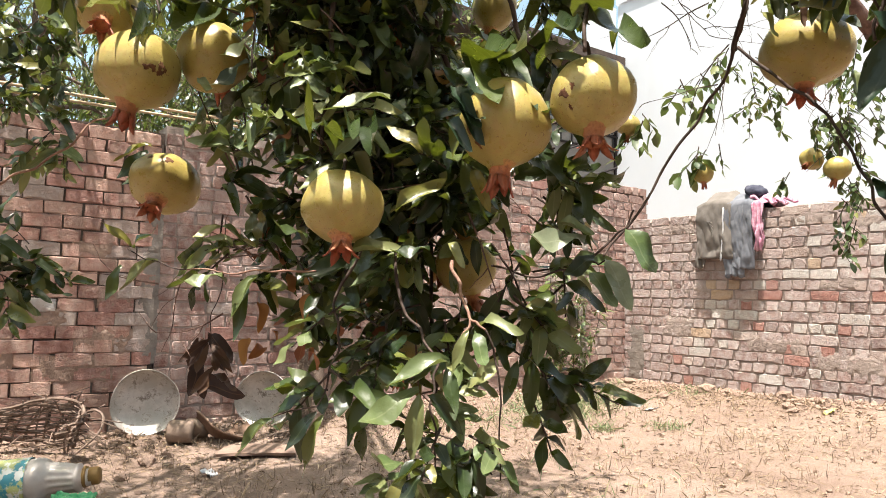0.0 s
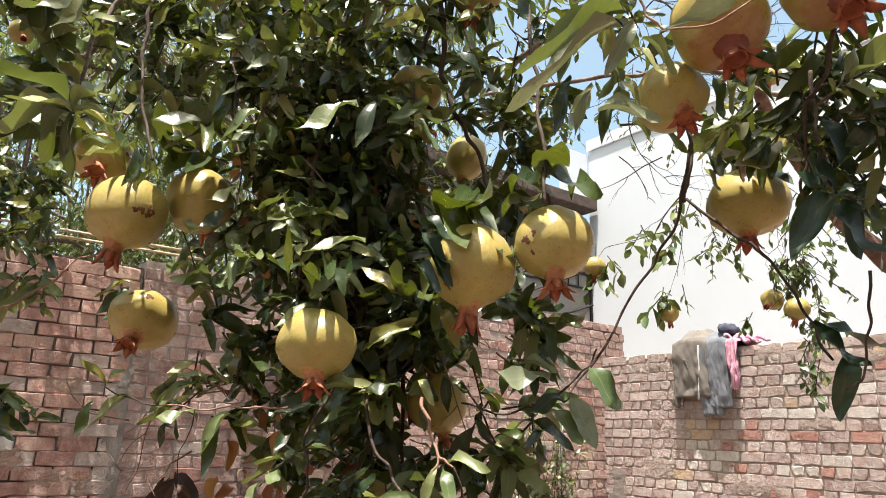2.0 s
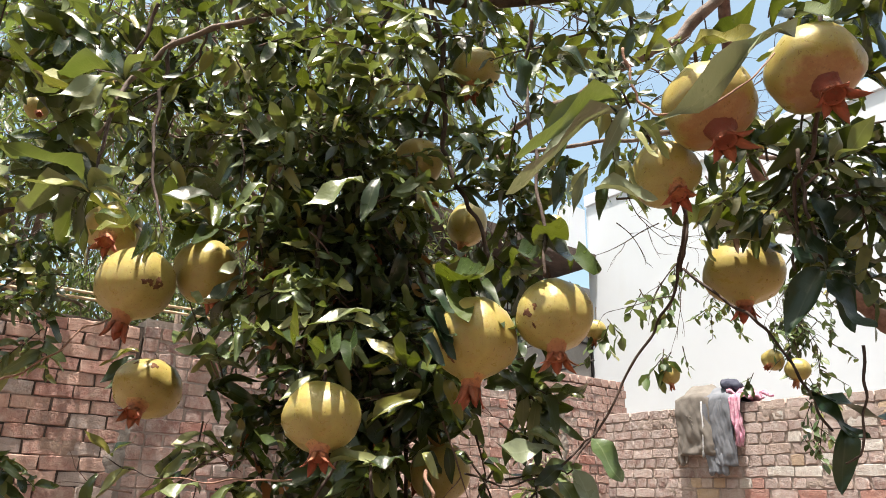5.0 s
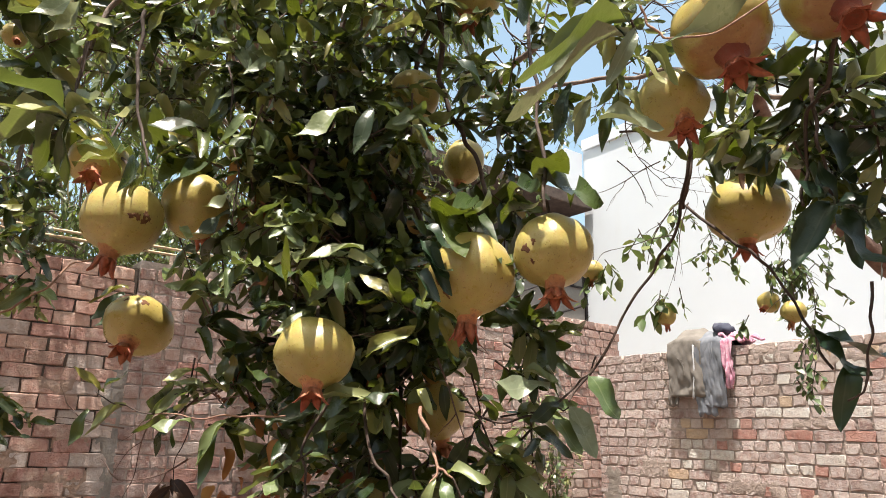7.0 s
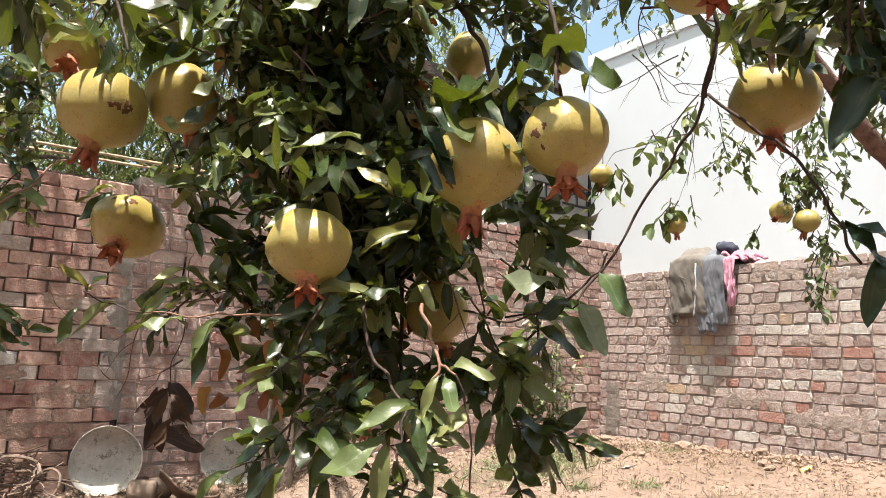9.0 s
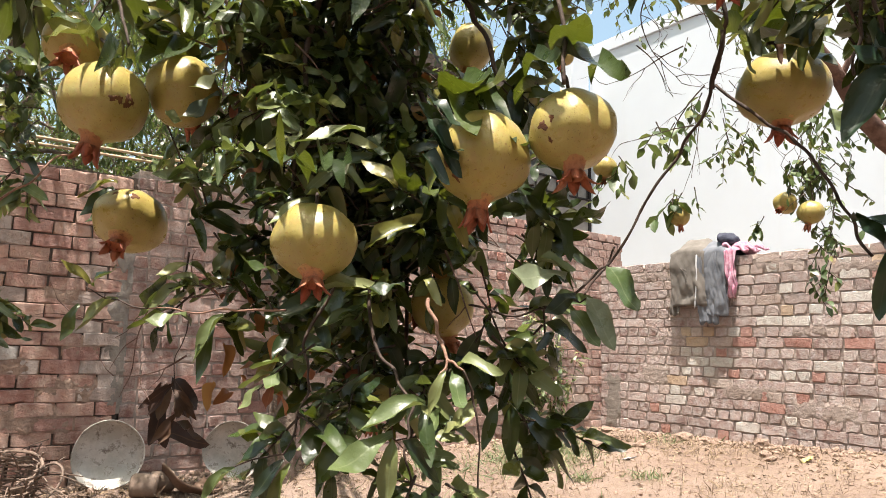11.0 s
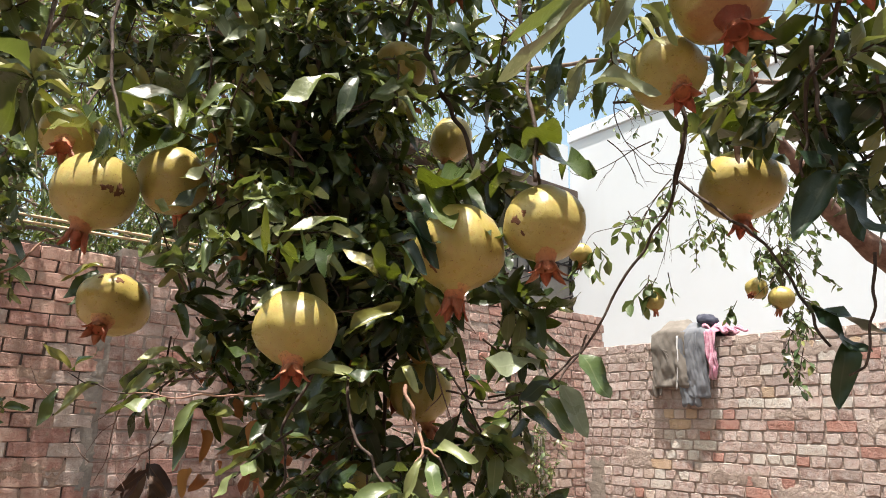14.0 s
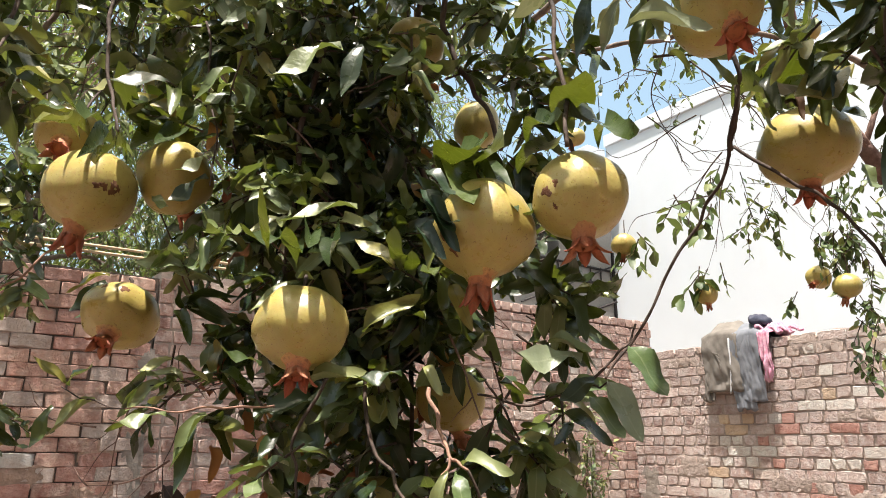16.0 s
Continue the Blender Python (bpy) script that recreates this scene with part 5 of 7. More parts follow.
def lobe_mesh(open_, long_):
    """One pointed lobe of the crown, on the side of +x."""
    bm = bmesh.new()
    rows = []
    for w, f in ((0.15, -0.1), (0.135, 0.35), (0.09, 0.7), (0.012, 1.0)):
        rad = 0.225 + open_ * long_ * max(f, 0.0) ** 1.4
        z = -1.26 - long_ * f * (1 - 0.35 * open_ * max(f, 0.0))
        rows.append([bm.verts.new((rad + t, x, z)) for x, t in ((-w, -0.02), (0, 0.025), (w, -0.02), (0, -0.03))])
    for p, q in zip(rows, rows[1:]):
        for i in range(4):
            bm.faces.new((p[i], p[(i + 1) % 4], q[(i + 1) % 4], q[i]))
    bm.faces.new(rows[-1])
    bm.faces.new(rows[0][::-1])
    return mesh_of("lobe", bm, CALYX, True)


SKINS = [fruit_body(k) for k in range(5)]
RED_SKINS = [fruit_body(k, FRUIT_RED) for k in range(5)]
NECK, RED_NECK = calyx_body(), calyx_body(CALYX_RED)
OPENING = (0.15, 0.4, 0.7, 0.3, 0.9)
LOBES = [[lobe_mesh(o * q, l) for q, l in ((0.7, 0.36), (1.0, 0.46), (1.3, 0.40))] for o in OPENING]


def pomegranate(centre, end, diameter, kind=0, crown=0, spin=0.0, stem=None, label="ripening yellow pomegranate with an orange-red crown hanging from a twig", squash=1.0, crown_size=1.0, skins=None, hidden=False):
    c, way = Vector(centre), (Vector(end) - Vector(centre)).normalized()
    z = -way
    x = z.cross(Vector((0, 1, 0.1))).normalized()
    m = Matrix((x, z.cross(x), z)).transposed().to_4x4()
    m.translation = c
    s = diameter / 2 * 0.925
    ob = thing("pomegranate", m @ pose(0, 0, 0, 0, 0, spin), label, "pomegranate", "pomegranates on the tree")
    size = Matrix.Diagonal((s, s, s * squash, 1))
    part("skin", (skins or SKINS)[kind], None, ob, m=size)
    neck = part("calyx", RED_NECK if skins else NECK, None, ob, "orange-red pointed crown", m=Matrix.Translation((0, 0, -s * squash * 0.98 * (1 - crown_size))) @ Matrix.Diagonal((s * crown_size, s * crown_size, s * squash * crown_size, 1)))
    for k in range(6):
        part("lobe", LOBES[crown][tr.randrange(3)], None, neck, m=pose(0, 0, 0, 0, 0, 60 * k + tr.uniform(-8, 8)))
    FRUITS.append((c, s))
    if hidden:
        DEEP.add(len(FRUITS) - 1)
    top = c + z * s * 0.85 * squash
    up = Vector(stem) if stem else top + z * 0.05 + Vector((0, 0, 0.05)) + AHEAD * 0.03
    tube(twigs, [c + z * s * 0.8 * squash, top.lerp(up, 0.5) + Vector((0, 0, 0.008)), up], 0.05 * s, 0.042 * s, 6)
    return ob


def scar(ob, kind, diameter, squash, at, wide, seed, tall=None):
    """A ragged brown scar that lies on a fruit's skin, as the fruit's own part."""
    size = diameter / 2 * 0.925
    skin = BVHTree.FromPolygons([(v.co.x * size, v.co.y * size, v.co.z * size * squash) for v in SKINS[kind].vertices], [tuple(f.vertices) for f in SKINS[kind].polygons])
    d = (ob.matrix_basis.inverted() @ Vector(at)).normalized()
    side = d.orthogonal().normalized() if abs(d.z) > 0.95 else d.cross(Vector((0, 0, 1))).normalized()
    up = side.cross(d)
    bm = bmesh.new()
    n, rows = 20, []
    for k in range(4):
        row = []
        for j in range(n):
            a = 2 * math.pi * j / n
            q = k / 3 * (0.75 + 0.75 * noise.noise((math.cos(a) * 1.8 + seed, math.sin(a) * 1.8, seed)))
            way = (d + side * q * wide * math.cos(a) + up * q * (tall or wide) * math.sin(a)).normalized()
            hit = skin.ray_cast(way * size * 1.6, -way)[0]
            row.append((hit or way * size) * (1.006 if k < 3 else 0.995))
        rows.append(row)
    verts = [[bm.verts.new(p) for p in row] for row in rows[1:]]
    mid = bm.verts.new(rows[0][0])
    for j in range(n):
        bm.faces.new((mid, verts[0][j], verts[0][(j + 1) % n]))
        for a, b in zip(verts, verts[1:]):
            bm.faces.new((a[j], b[j], b[(j + 1) % n], a[(j + 1) % n]))
    return part("scar", bm, SCAR, ob, "dark brown scar", True)


BIG = "large yellow-green pomegranate with an orange-red crown"
f_one = pomegranate((0.125, 0.802, 1.046), (0.112, 0.798, 0.983), 0.098, 0, 3, 20, (0.126, 0.877, 1.144), "large yellow pomegranate with a brown scar on its side")
pomegranate((0.206, 0.804, 1.079), (0.244, 0.867, 1.038), 0.087, 1, 0, 70, (0.193, 0.844, 1.144), "yellow pomegranate half hidden by leaves", 1.1)
f_three = pomegranate((0.191, 0.936, 0.942), (0.166, 0.908, 0.892), 0.097, 2, 1, 0, (0.200, 0.962, 0.992), "small round pale yellow pomegranate with a scarred top", 0.80)
pomegranate((0.260, 0.553, 0.883), (0.250, 0.533, 0.836), 0.079, 3, 1, 30, (0.276, 0.586, 0.931), "green-tinged yellow pomegranate with leaf shadows on it", 0.95)
f_five = pomegranate((0.376, 0.465, 0.963), (0.369, 0.463, 0.909), 0.090, 4, 3, 10, (0.378, 0.507, 1.031), BIG, 1.04, 0.95)
f_six = pomegranate((0.425, 0.405, 0.984), (0.415, 0.392, 0.933), 0.0805, 0, 2, 50, (0.424, 0.414, 1.034), "yellow pomegranate with brown blemishes and a red spread crown", 1.02)
f_seven = pomegranate((0.666, 0.342, 1.064), (0.657, 0.341, 1.008), 0.095, 1, 1, 40, (0.660, 0.354, 1.112), "yellow pomegranate under dark leaves at a branch fork", 0.9, 0.85)
pomegranate((0.458, 0.237, 1.152), (0.445, 0.212, 1.082), 0.088, 2, 4, 15, (0.454, 0.242, 1.207), "large yellow pomegranate with a deep red crown", skins=RED_SKINS)
pomegranate((0.500, 0.162, 1.168), (0.479, 0.137, 1.110), 0.083, 3, 4, 60, (0.502, 0.174, 1.228), "pomegranate with a red blush and a dark crown", skins=RED_SKINS)
pomegranate((0.478, 0.304, 1.113), (0.459, 0.265, 1.056), 0.072, 4, 2, 0, (0.479, 0.321, 1.163), "small yellow pomegranate with a red star-shaped crown", 0.95)
pomegranate((0.496, 0.618, 1.404), (0.479, 0.616, 1.347), 0.075, 0, 4, 20, (0.520, 0.628, 1.492), "small pomegranate with a flared red crown", hidden=True)
pomegranate((0.430, 0.665, 1.251), (0.444, 0.670, 1.215), 0.078, 1, 0, 0, None, "pomegranate deep among the leaves", hidden=True)
pomegranate((0.591, 0.756, 1.228), (0.582, 0.760, 1.175), 0.068, 2, 1, 0, (0.585, 0.737, 1.283), "ribbed orange-yellow pomegranate on a dark twig", 1.25)
pomegranate((0.468, 0.644, 0.842), (0.479, 0.640, 0.801), 0.080, 3, 1, 0, (0.469, 0.675, 0.890), "yellow pomegranate partly hidden behind leaves")
SHADED.add(len(FRUITS) - 1)
pomegranate((0.452, 0.788, 0.995), (0.457, 0.787, 0.966), 0.060, 4, 0, 0, None, "orange pomegranate deep among the leaves", hidden=True)
pomegranate((0.405, 0.684, 0.738), (0.406, 0.686, 0.712), 0.058, 0, 0, 0, None, "small yellow pomegranate low among the leaves", hidden=True)
pomegranate((0.106, 0.904, 1.142), (0.086, 0.850, 1.085), 0.078, 1, 2, 0, None, "yellow pomegranate behind a dark leaf", hidden=True)
pomegranate((-0.010, 1.000, 1.327), (0.002, 0.949, 1.275), 0.036, 2, 0, 0, None, "brownish young pomegranate in the upper leaves")
YOUNG = "young green-yellow pomegranate on a thin twig"
pomegranate((1.141, 0.794, 1.058), (1.136, 0.788, 1.033), 0.041, 3, 0, 0, (1.132, 0.797, 1.097), YOUNG, 1.15)
pomegranate((1.461, 0.751, 1.124), (1.426, 0.753, 1.096), 0.052, 4, 0, 0, (1.470, 0.739, 1.186), YOUNG)
pomegranate((1.456, 0.696, 1.096), (1.451, 0.702, 1.063), 0.056, 0, 0, 0, (1.449, 0.694, 1.174), YOUNG)
pomegranate((0.901, 0.772, 1.107), (0.900, 0.776, 1.080), 0.042, 1, 0, 0, (0.917, 0.782, 1.153), YOUNG)
pomegranate((1.055, 1.015, 1.429), (1.050, 1.029, 1.398), 0.045, 2, 3, 0, (1.063, 0.994, 1.474), "dried-up small brown pomegranate on a bare twig")
pomegranate((1.248, 0.597, 1.537), (1.248, 0.606, 1.510), 0.045, 3, 3, 0, (1.257, 0.578, 1.575), "dried-up small brown pomegranate on a bare twig")

# limbs and hanging stems
branch([ROOT_AT + Vector((0, 0, -0.1)), ROOT_AT + Vector((-0.03, 0.02, 0.35)), (1.782, 0.480, 1.087), (1.648, 0.513, 1.147), (1.523, 0.541, 1.197), (1.429, 0.567, 1.253), (1.356, 0.585, 1.330)], 0.042, 0.014, BARK_RED, "thick reddish-brown limb", 10)
branch([(1.360, 0.583, 1.325), (1.291, 0.600, 1.392), (1.205, 0.600, 1.479), (1.034, 0.528, 1.616), (0.920, 0.454, 1.793)], 0.0135, 0.011, BARK_RED)
branch([(1.360, 0.583, 1.325), (1.383, 0.540, 1.438), (1.474, 0.477, 1.503), (1.585, 0.419, 1.528)], 0.009, 0.006, BARK_RED)
branch([(0.920, 0.454, 1.793), (0.679, 0.540, 1.709), (0.492, 0.631, 1.700), (0.324, 0.766, 1.721)], 0.011, 0.006, TWIG_GREY)
branch([(0.896, 0.431, 1.647), (0.847, 0.503, 1.557), (0.802, 0.549, 1.523), (0.777, 0.638, 1.505), (0.757, 0.787, 1.492), (0.778, 0.909, 1.475)], 0.011, 0.005, TWIG_GREY)
branch([(1.716, 0.507, 1.503), (1.475, 0.639, 1.582), (1.212, 0.747, 1.604), (1.098, 0.888, 1.608), (0.956, 1.000, 1.576), (0.876, 1.064, 1.555)], 0.010, 0.006, TWIG_GREY)
branch([(0.856, 0.410, 1.610), (0.600, 0.498, 1.516), (0.462, 0.582, 1.483), (0.394, 0.623, 1.496)], 0.012, 0.008)
branch([(0.643, 0.455, 1.488), (0.667, 0.460, 1.436), (0.689, 0.456, 1.413)], 0.005, 0.003)
branch([(0.407, 0.614, 1.496), (0.435, 0.622, 1.373), (0.448, 0.632, 1.268), (0.464, 0.620, 1.210), (0.486, 0.600, 1.160), (0.486, 0.575, 1.099)], 0.006, 0.004)
branch([(0.411, 0.651, 1.524), (0.443, 0.647, 1.362), (0.418, 0.678, 1.210), (0.459, 0.664, 1.056), (0.444, 0.681, 0.920), (0.425, 0.650, 0.784), (0.397, 0.596, 0.699)], 0.006, 0.003)
branch([(0.376, 0.655, 1.509), (0.334, 0.692, 1.342), (0.314, 0.691, 1.168), (0.293, 0.668, 1.012), (0.280, 0.661, 0.932)], 0.007, 0.003)
branch([(0.429, 0.431, 1.346), (0.433, 0.452, 1.291), (0.433, 0.441, 1.197), (0.421, 0.415, 1.097), (0.399, 0.389, 1.013)], 0.0035, 0.0028)
branch([(0.527, 0.346, 1.207), (0.546, 0.342, 1.157), (0.555, 0.335, 1.099), (0.558, 0.344, 1.072), (0.570, 0.363, 1.038), (0.578, 0.405, 0.987), (0.562, 0.438, 0.936), (0.534, 0.456, 0.880), (0.506, 0.463, 0.848)], 0.0034, 0.0018)
branch([(0.618, 0.387, 1.067), (0.627, 0.336, 1.013), (0.638, 0.307, 0.983), (0.634, 0.278, 0.928), (0.626, 0.252, 0.879)], 0.0026, 0.002)
branch([(0.604, 0.368, 1.119), (0.601, 0.372, 1.085), (0.616, 0.389, 1.064)], 0.004, 0.0035)
branch([(0.523, 0.145, 1.260), (0.514, 0.166, 1.165), (0.517, 0.181, 1.098), (0.547, 0.213, 1.095), (0.559, 0.224, 1.055), (0.550, 0.227, 1.011)], 0.0035, 0.002)
branch([(0.527, 0.172, 0.932), (0.530, 0.177, 0.893), (0.528, 0.187, 0.852), (0.520, 0.196, 0.844)], 0.002, 0.0012)
branch([(0.363, 0.253, 1.177), (0.366, 0.250, 1.148), (0.369, 0.246, 1.124), (0.376, 0.235, 1.109), (0.399, 0.206, 1.109), (0.425, 0.177, 1.134), (0.453, 0.170, 1.166)], 0.0019, 0.0010, TWIG_PINK, "bare pink twig")
branch([(0.251, 0.756, 1.475), (0.202, 0.799, 1.455), (0.159, 0.835, 1.438), (0.119, 0.875, 1.411), (0.086, 0.895, 1.356), (0.072, 0.896, 1.288), (0.051, 0.907, 1.234), (0.044, 0.899, 1.175)], 0.0075, 0.004, TWIG_GREY)
branch([(0.132, 0.880, 1.439), (0.124, 0.873, 1.346), (0.126, 0.858, 1.259), (0.134, 0.817, 1.163), (0.140, 0.784, 1.108)], 0.005, 0.0022)
branch([(0.165, 0.830, 1.442), (0.164, 0.847, 1.404), (0.134, 0.909, 1.369), (0.110, 0.968, 1.360)], 0.003, 0.0015)
branch([(-0.030, 0.851, 1.106), (-0.001, 0.847, 1.128), (0.035, 0.847, 1.161)], 0.006, 0.003)
branch([(0.210, 0.753, 1.249), (0.216, 0.728, 1.146), (0.218, 0.698, 1.065), (0.214, 0.688, 1.034)], 0.0022, 0.0012)
branch([(-0.012, 1.005, 0.915), (0.046, 1.010, 0.951), (0.083, 1.007, 0.984), (0.112, 1.019, 1.027), (0.168, 1.039, 1.060)], 0.0028, 0.0016, TWIG_PINK, "thin bare pinkish twig")
branch([(0.356, 0.514, 0.836), (0.347, 0.487, 0.806), (0.344, 0.467, 0.783), (0.349, 0.452, 0.775)], 0.0028, 0.0016, TWIG_PINK, "pale pink twig")
branch([(0.344, 0.467, 0.783), (0.332, 0.464, 0.762)], 0.002, 0.0014, TWIG_PINK)
branch([(0.349, 0.452, 0.775), (0.360, 0.447, 0.739), (0.364, 0.448, 0.700), (0.368, 0.450, 0.647)], 0.0016, 0.0009)
branch([(0.277, 0.643, 0.825), (0.239, 0.669, 0.823), (0.199, 0.697, 0.820), (0.170, 0.729, 0.823)], 0.0018, 0.001, TWIG_PINK)
branch([(0.170, 0.729, 0.823), (0.138, 0.763, 0.832), (0.122, 0.785, 0.844)], 0.0012, 0.0008)
branch([(0.305, 0.598, 0.848), (0.276, 0.598, 0.791), (0.274, 0.578, 0.749), (0.252, 0.574, 0.699)], 0.0026, 0.0012)
branch([(0.332, 0.578, 0.849), (0.325, 0.541, 0.783), (0.329, 0.493, 0.745), (0.314, 0.482, 0.708), (0.322, 0.481, 0.650)], 0.0026, 0.0012)
branch([(0.423, 0.539, 0.859), (0.451, 0.525, 0.808), (0.468, 0.517, 0.762), (0.462, 0.523, 0.739)], 0.0018, 0.001)
branch([(0.437, 0.556, 0.837), (0.445, 0.503, 0.825), (0.463, 0.465, 0.832), (0.478, 0.454, 0.844)], 0.0018, 0.0014)
branch([(0.252, 0.574, 0.699), (0.226, 0.617, 0.684), (0.202, 0.637, 0.651)], 0.0012, 0.0008)
branch([(0.255, 0.878, 0.825), (0.251, 0.910, 0.769), (0.259, 0.910, 0.695)], 0.0012, 0.0008)

branch([(0.478, 0.454, 0.844), (0.491, 0.444, 0.859), (0.504, 0.434, 0.874), (0.517, 0.435, 0.893)], 0.002, 0.0014)
branch([(0.478, 0.454, 0.844), (0.469, 0.436, 0.837), (0.468, 0.425, 0.841)], 0.0014, 0.001)
# unseen limbs added to carry the shading top of the crown
HUB = ASIDE * 1.15 + AHEAD * 0.45 + Vector((0, 0, 1.68))
branch([ROOT_AT + Vector((-0.03, 0.02, 0.34)), ROOT_AT.lerp(HUB, 0.35) + Vector((0, 0, 0.45)), HUB], 0.03, 0.016, BARK_RED, "", 9)
for a_, e_ in ((-0.5, 0.1), (-0.3, 0.62), (0.0, 0.3), (0.2, -0.5), (0.5, -0.9), (0.9, -0.4), (0.6, 0.5), (0.3, 0.85), (1.3, 0.1)):
    end_ = ASIDE * a_ + AHEAD * e_ + Vector((0, 0, 1.9))
    branch([HUB - Vector((0, 0, 0.03)), HUB.lerp(end_, 0.4) + Vector((0, 0, 0.1)), end_], 0.0115, 0.004, BARK_RED)
# bare twigs against the sky
sky_twigs = bmesh.new()
brown_twigs = bmesh.new()


def crooked(bm, at, way, length, r, shoots=3):
    """A twig that turns at every bud, with side shoots."""
    p, way = Vector(at), Vector(way).normalized()
    n = max(3, int(length / 0.03))
    pts = [p]
    for k in range(n):
        way = (way + Vector((tr.uniform(-1, 1), tr.uniform(-1, 1), tr.uniform(-1, 0.8))) * 0.38).normalized()
        p = p + way * length / n
        pts.append(p)
        if shoots and tr.random() < 0.6:
            crooked(bm, p, way + Vector((tr.uniform(-1, 1), tr.uniform(-1, 1), tr.uniform(-1, 1))), length * tr.uniform(0.25, 0.5), r * 0.55, shoots - 1 if length > 0.1 else 0)
    tube(bm, pts, r, r * 0.35, 4, cap=False)


for _ in range(34):
    a = Vector((1.168, 0.902, 1.763)) + ASIDE * tr.gauss(0, 0.28) + AHEAD * tr.uniform(-0.3, 0.4) + Vector((0, 0, tr.gauss(0.05, 0.17)))
    way = ASIDE * tr.uniform(-1, 1) + Vector((0, 0, tr.uniform(-0.7, 0.7))) + AHEAD * tr.uniform(-0.4, 0.4)
    crooked(sky_twigs, a, way, tr.uniform(0.15, 0.4), 0.0021, 2)
for at_, way_, l_ in (((0.769, 0.496, 1.137), (0.717, 0.537, 1.073), 0.11), ((0.804, 0.535, 1.101), (0.755, 0.571, 1.080), 0.09), ((1.043, 0.663, 1.239), (1.020, 0.692, 1.094), 0.16), ((0.830, 0.567, 1.233), (0.791, 0.595, 1.220), 0.12), ((0.774, 0.606, 1.231), (0.810, 0.585, 1.188), 0.08),
                      ((1.402, 0.715, 1.301), (1.295, 0.787, 1.320), 0.16), ((1.442, 0.690, 1.267), (1.351, 0.759, 1.194), 0.12), ((1.468, 0.680, 1.175), (1.378, 0.751, 1.078), 0.13), ((1.446, 0.692, 1.209), (1.508, 0.655, 1.141), 0.12), ((1.347, 0.806, 1.387), (1.438, 0.759, 1.209), 0.2)):
    crooked(sky_twigs, at_, Vector(way_) - Vector(at_), l_, 0.0011, 2)
for _ in range(30):        # thin brown twigs among the hanging leaves
    at_ = Vector((0.27, 0.69, 0.95)) + ASIDE * tr.uniform(-0.16, 0.22) + AHEAD * tr.uniform(-0.03, 0.1) + Vector((0, 0, tr.uniform(-0.2, 0.3)))
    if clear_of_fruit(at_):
        crooked(brown_twigs, at_, ASIDE * tr.uniform(-1, 1) - AHEAD * tr.uniform(-0.3, 0.6) + Vector((0, 0, tr.uniform(-0.8, 0.6))), tr.uniform(0.05, 0.11), 0.0013, 1)
bmesh.ops.transform(brown_twigs, matrix=Matrix.Translation(-ROOT_AT), verts=brown_twigs.verts)
tagged(part("brown_twigwork", brown_twigs, BARK_RED, tree, "thin reddish twigs among the leaves"), kind="stuff")
bmesh.ops.transform(sky_twigs, matrix=Matrix.Translation(-ROOT_AT), verts=sky_twigs.verts)
tagged(part("bare_twigwork", sky_twigs, TWIG, tree, "tangle of thin bare twigs"), kind="stuff")

# leaves that stand out singly
UP = Vector((-0.25, -0.45, 1.0))
OUT = -AHEAD + Vector((0, 0, 0.95))
blade((0.436, 0.421, 0.857), (0.369, 0.432, 0.847), OUT, 0.9, LEAF_SHEEN)
blade((0.421, 0.442, 0.870), (0.435, 0.409, 0.868), UP, 1.00, LEAF_LIGHT)
blade((0.466, 0.438, 0.843), (0.423, 0.432, 0.828), OUT, 0.90)
blade((0.467, 0.425, 0.842), (0.468, 0.392, 0.798), OUT, 1.35, LEAF_SHEEN)
blade((0.455, 0.434, 0.830), (0.456, 0.400, 0.800), OUT, 1.3, LEAF_LIGHT)
blade((0.504, 0.434, 0.874), (0.507, 0.398, 0.833), OUT, 1.5, LEAF_LIGHT)
blade((0.342, 0.457, 0.774), (0.332, 0.430, 0.741), OUT, 0.98, LEAF_LIGHT)
blade((0.337, 0.460, 0.774), (0.315, 0.453, 0.742), OUT, 0.90, LEAF_LIGHT)
blade((0.345, 0.454, 0.779), (0.352, 0.412, 0.787), UP, 0.90, LEAF_LIGHT)
blade((0.325, 0.470, 0.747), (0.267, 0.475, 0.735), OUT, 0.95, LEAF_LIGHT)
blade((0.324, 0.472, 0.742), (0.315, 0.445, 0.704), OUT, 0.90)
blade((0.300, 0.478, 0.724), (0.247, 0.481, 0.692), OUT, 1.00, LEAF_LIGHT)
blade((0.301, 0.478, 0.719), (0.282, 0.458, 0.671), OUT, 1.00, LEAF_LIGHT)
blade((0.306, 0.474, 0.719), (0.321, 0.441, 0.695), OUT, 0.90)
blade((0.366, 0.449, 0.671), (0.338, 0.445, 0.661), UP, 0.98, LEAF_LIGHT)
blade((0.367, 0.449, 0.664), (0.370, 0.424, 0.647), UP, 0.98, LEAF_LIGHT)
blade((0.462, 0.523, 0.742), (0.490, 0.482, 0.714), OUT, 0.90)
blade((0.465, 0.521, 0.739), (0.454, 0.508, 0.687), OUT, 1.00)
blade((0.453, 0.529, 0.739), (0.431, 0.524, 0.698), OUT, 0.90)
blade((0.257, 0.571, 0.691), (0.232, 0.568, 0.641), OUT, 0.85)
blade((0.226, 0.617, 0.683), (0.191, 0.620, 0.654), OUT, 0.80, LEAF_LIGHT)
blade((0.252, 0.574, 0.694), (0.221, 0.574, 0.664), OUT, 0.90)
blade((0.199, 0.698, 0.818), (0.153, 0.694, 0.802), UP, 0.80, LEAF_LIGHT)
blade((0.228, 0.678, 0.818), (0.194, 0.668, 0.777), OUT, 0.80, LEAF_LIGHT)
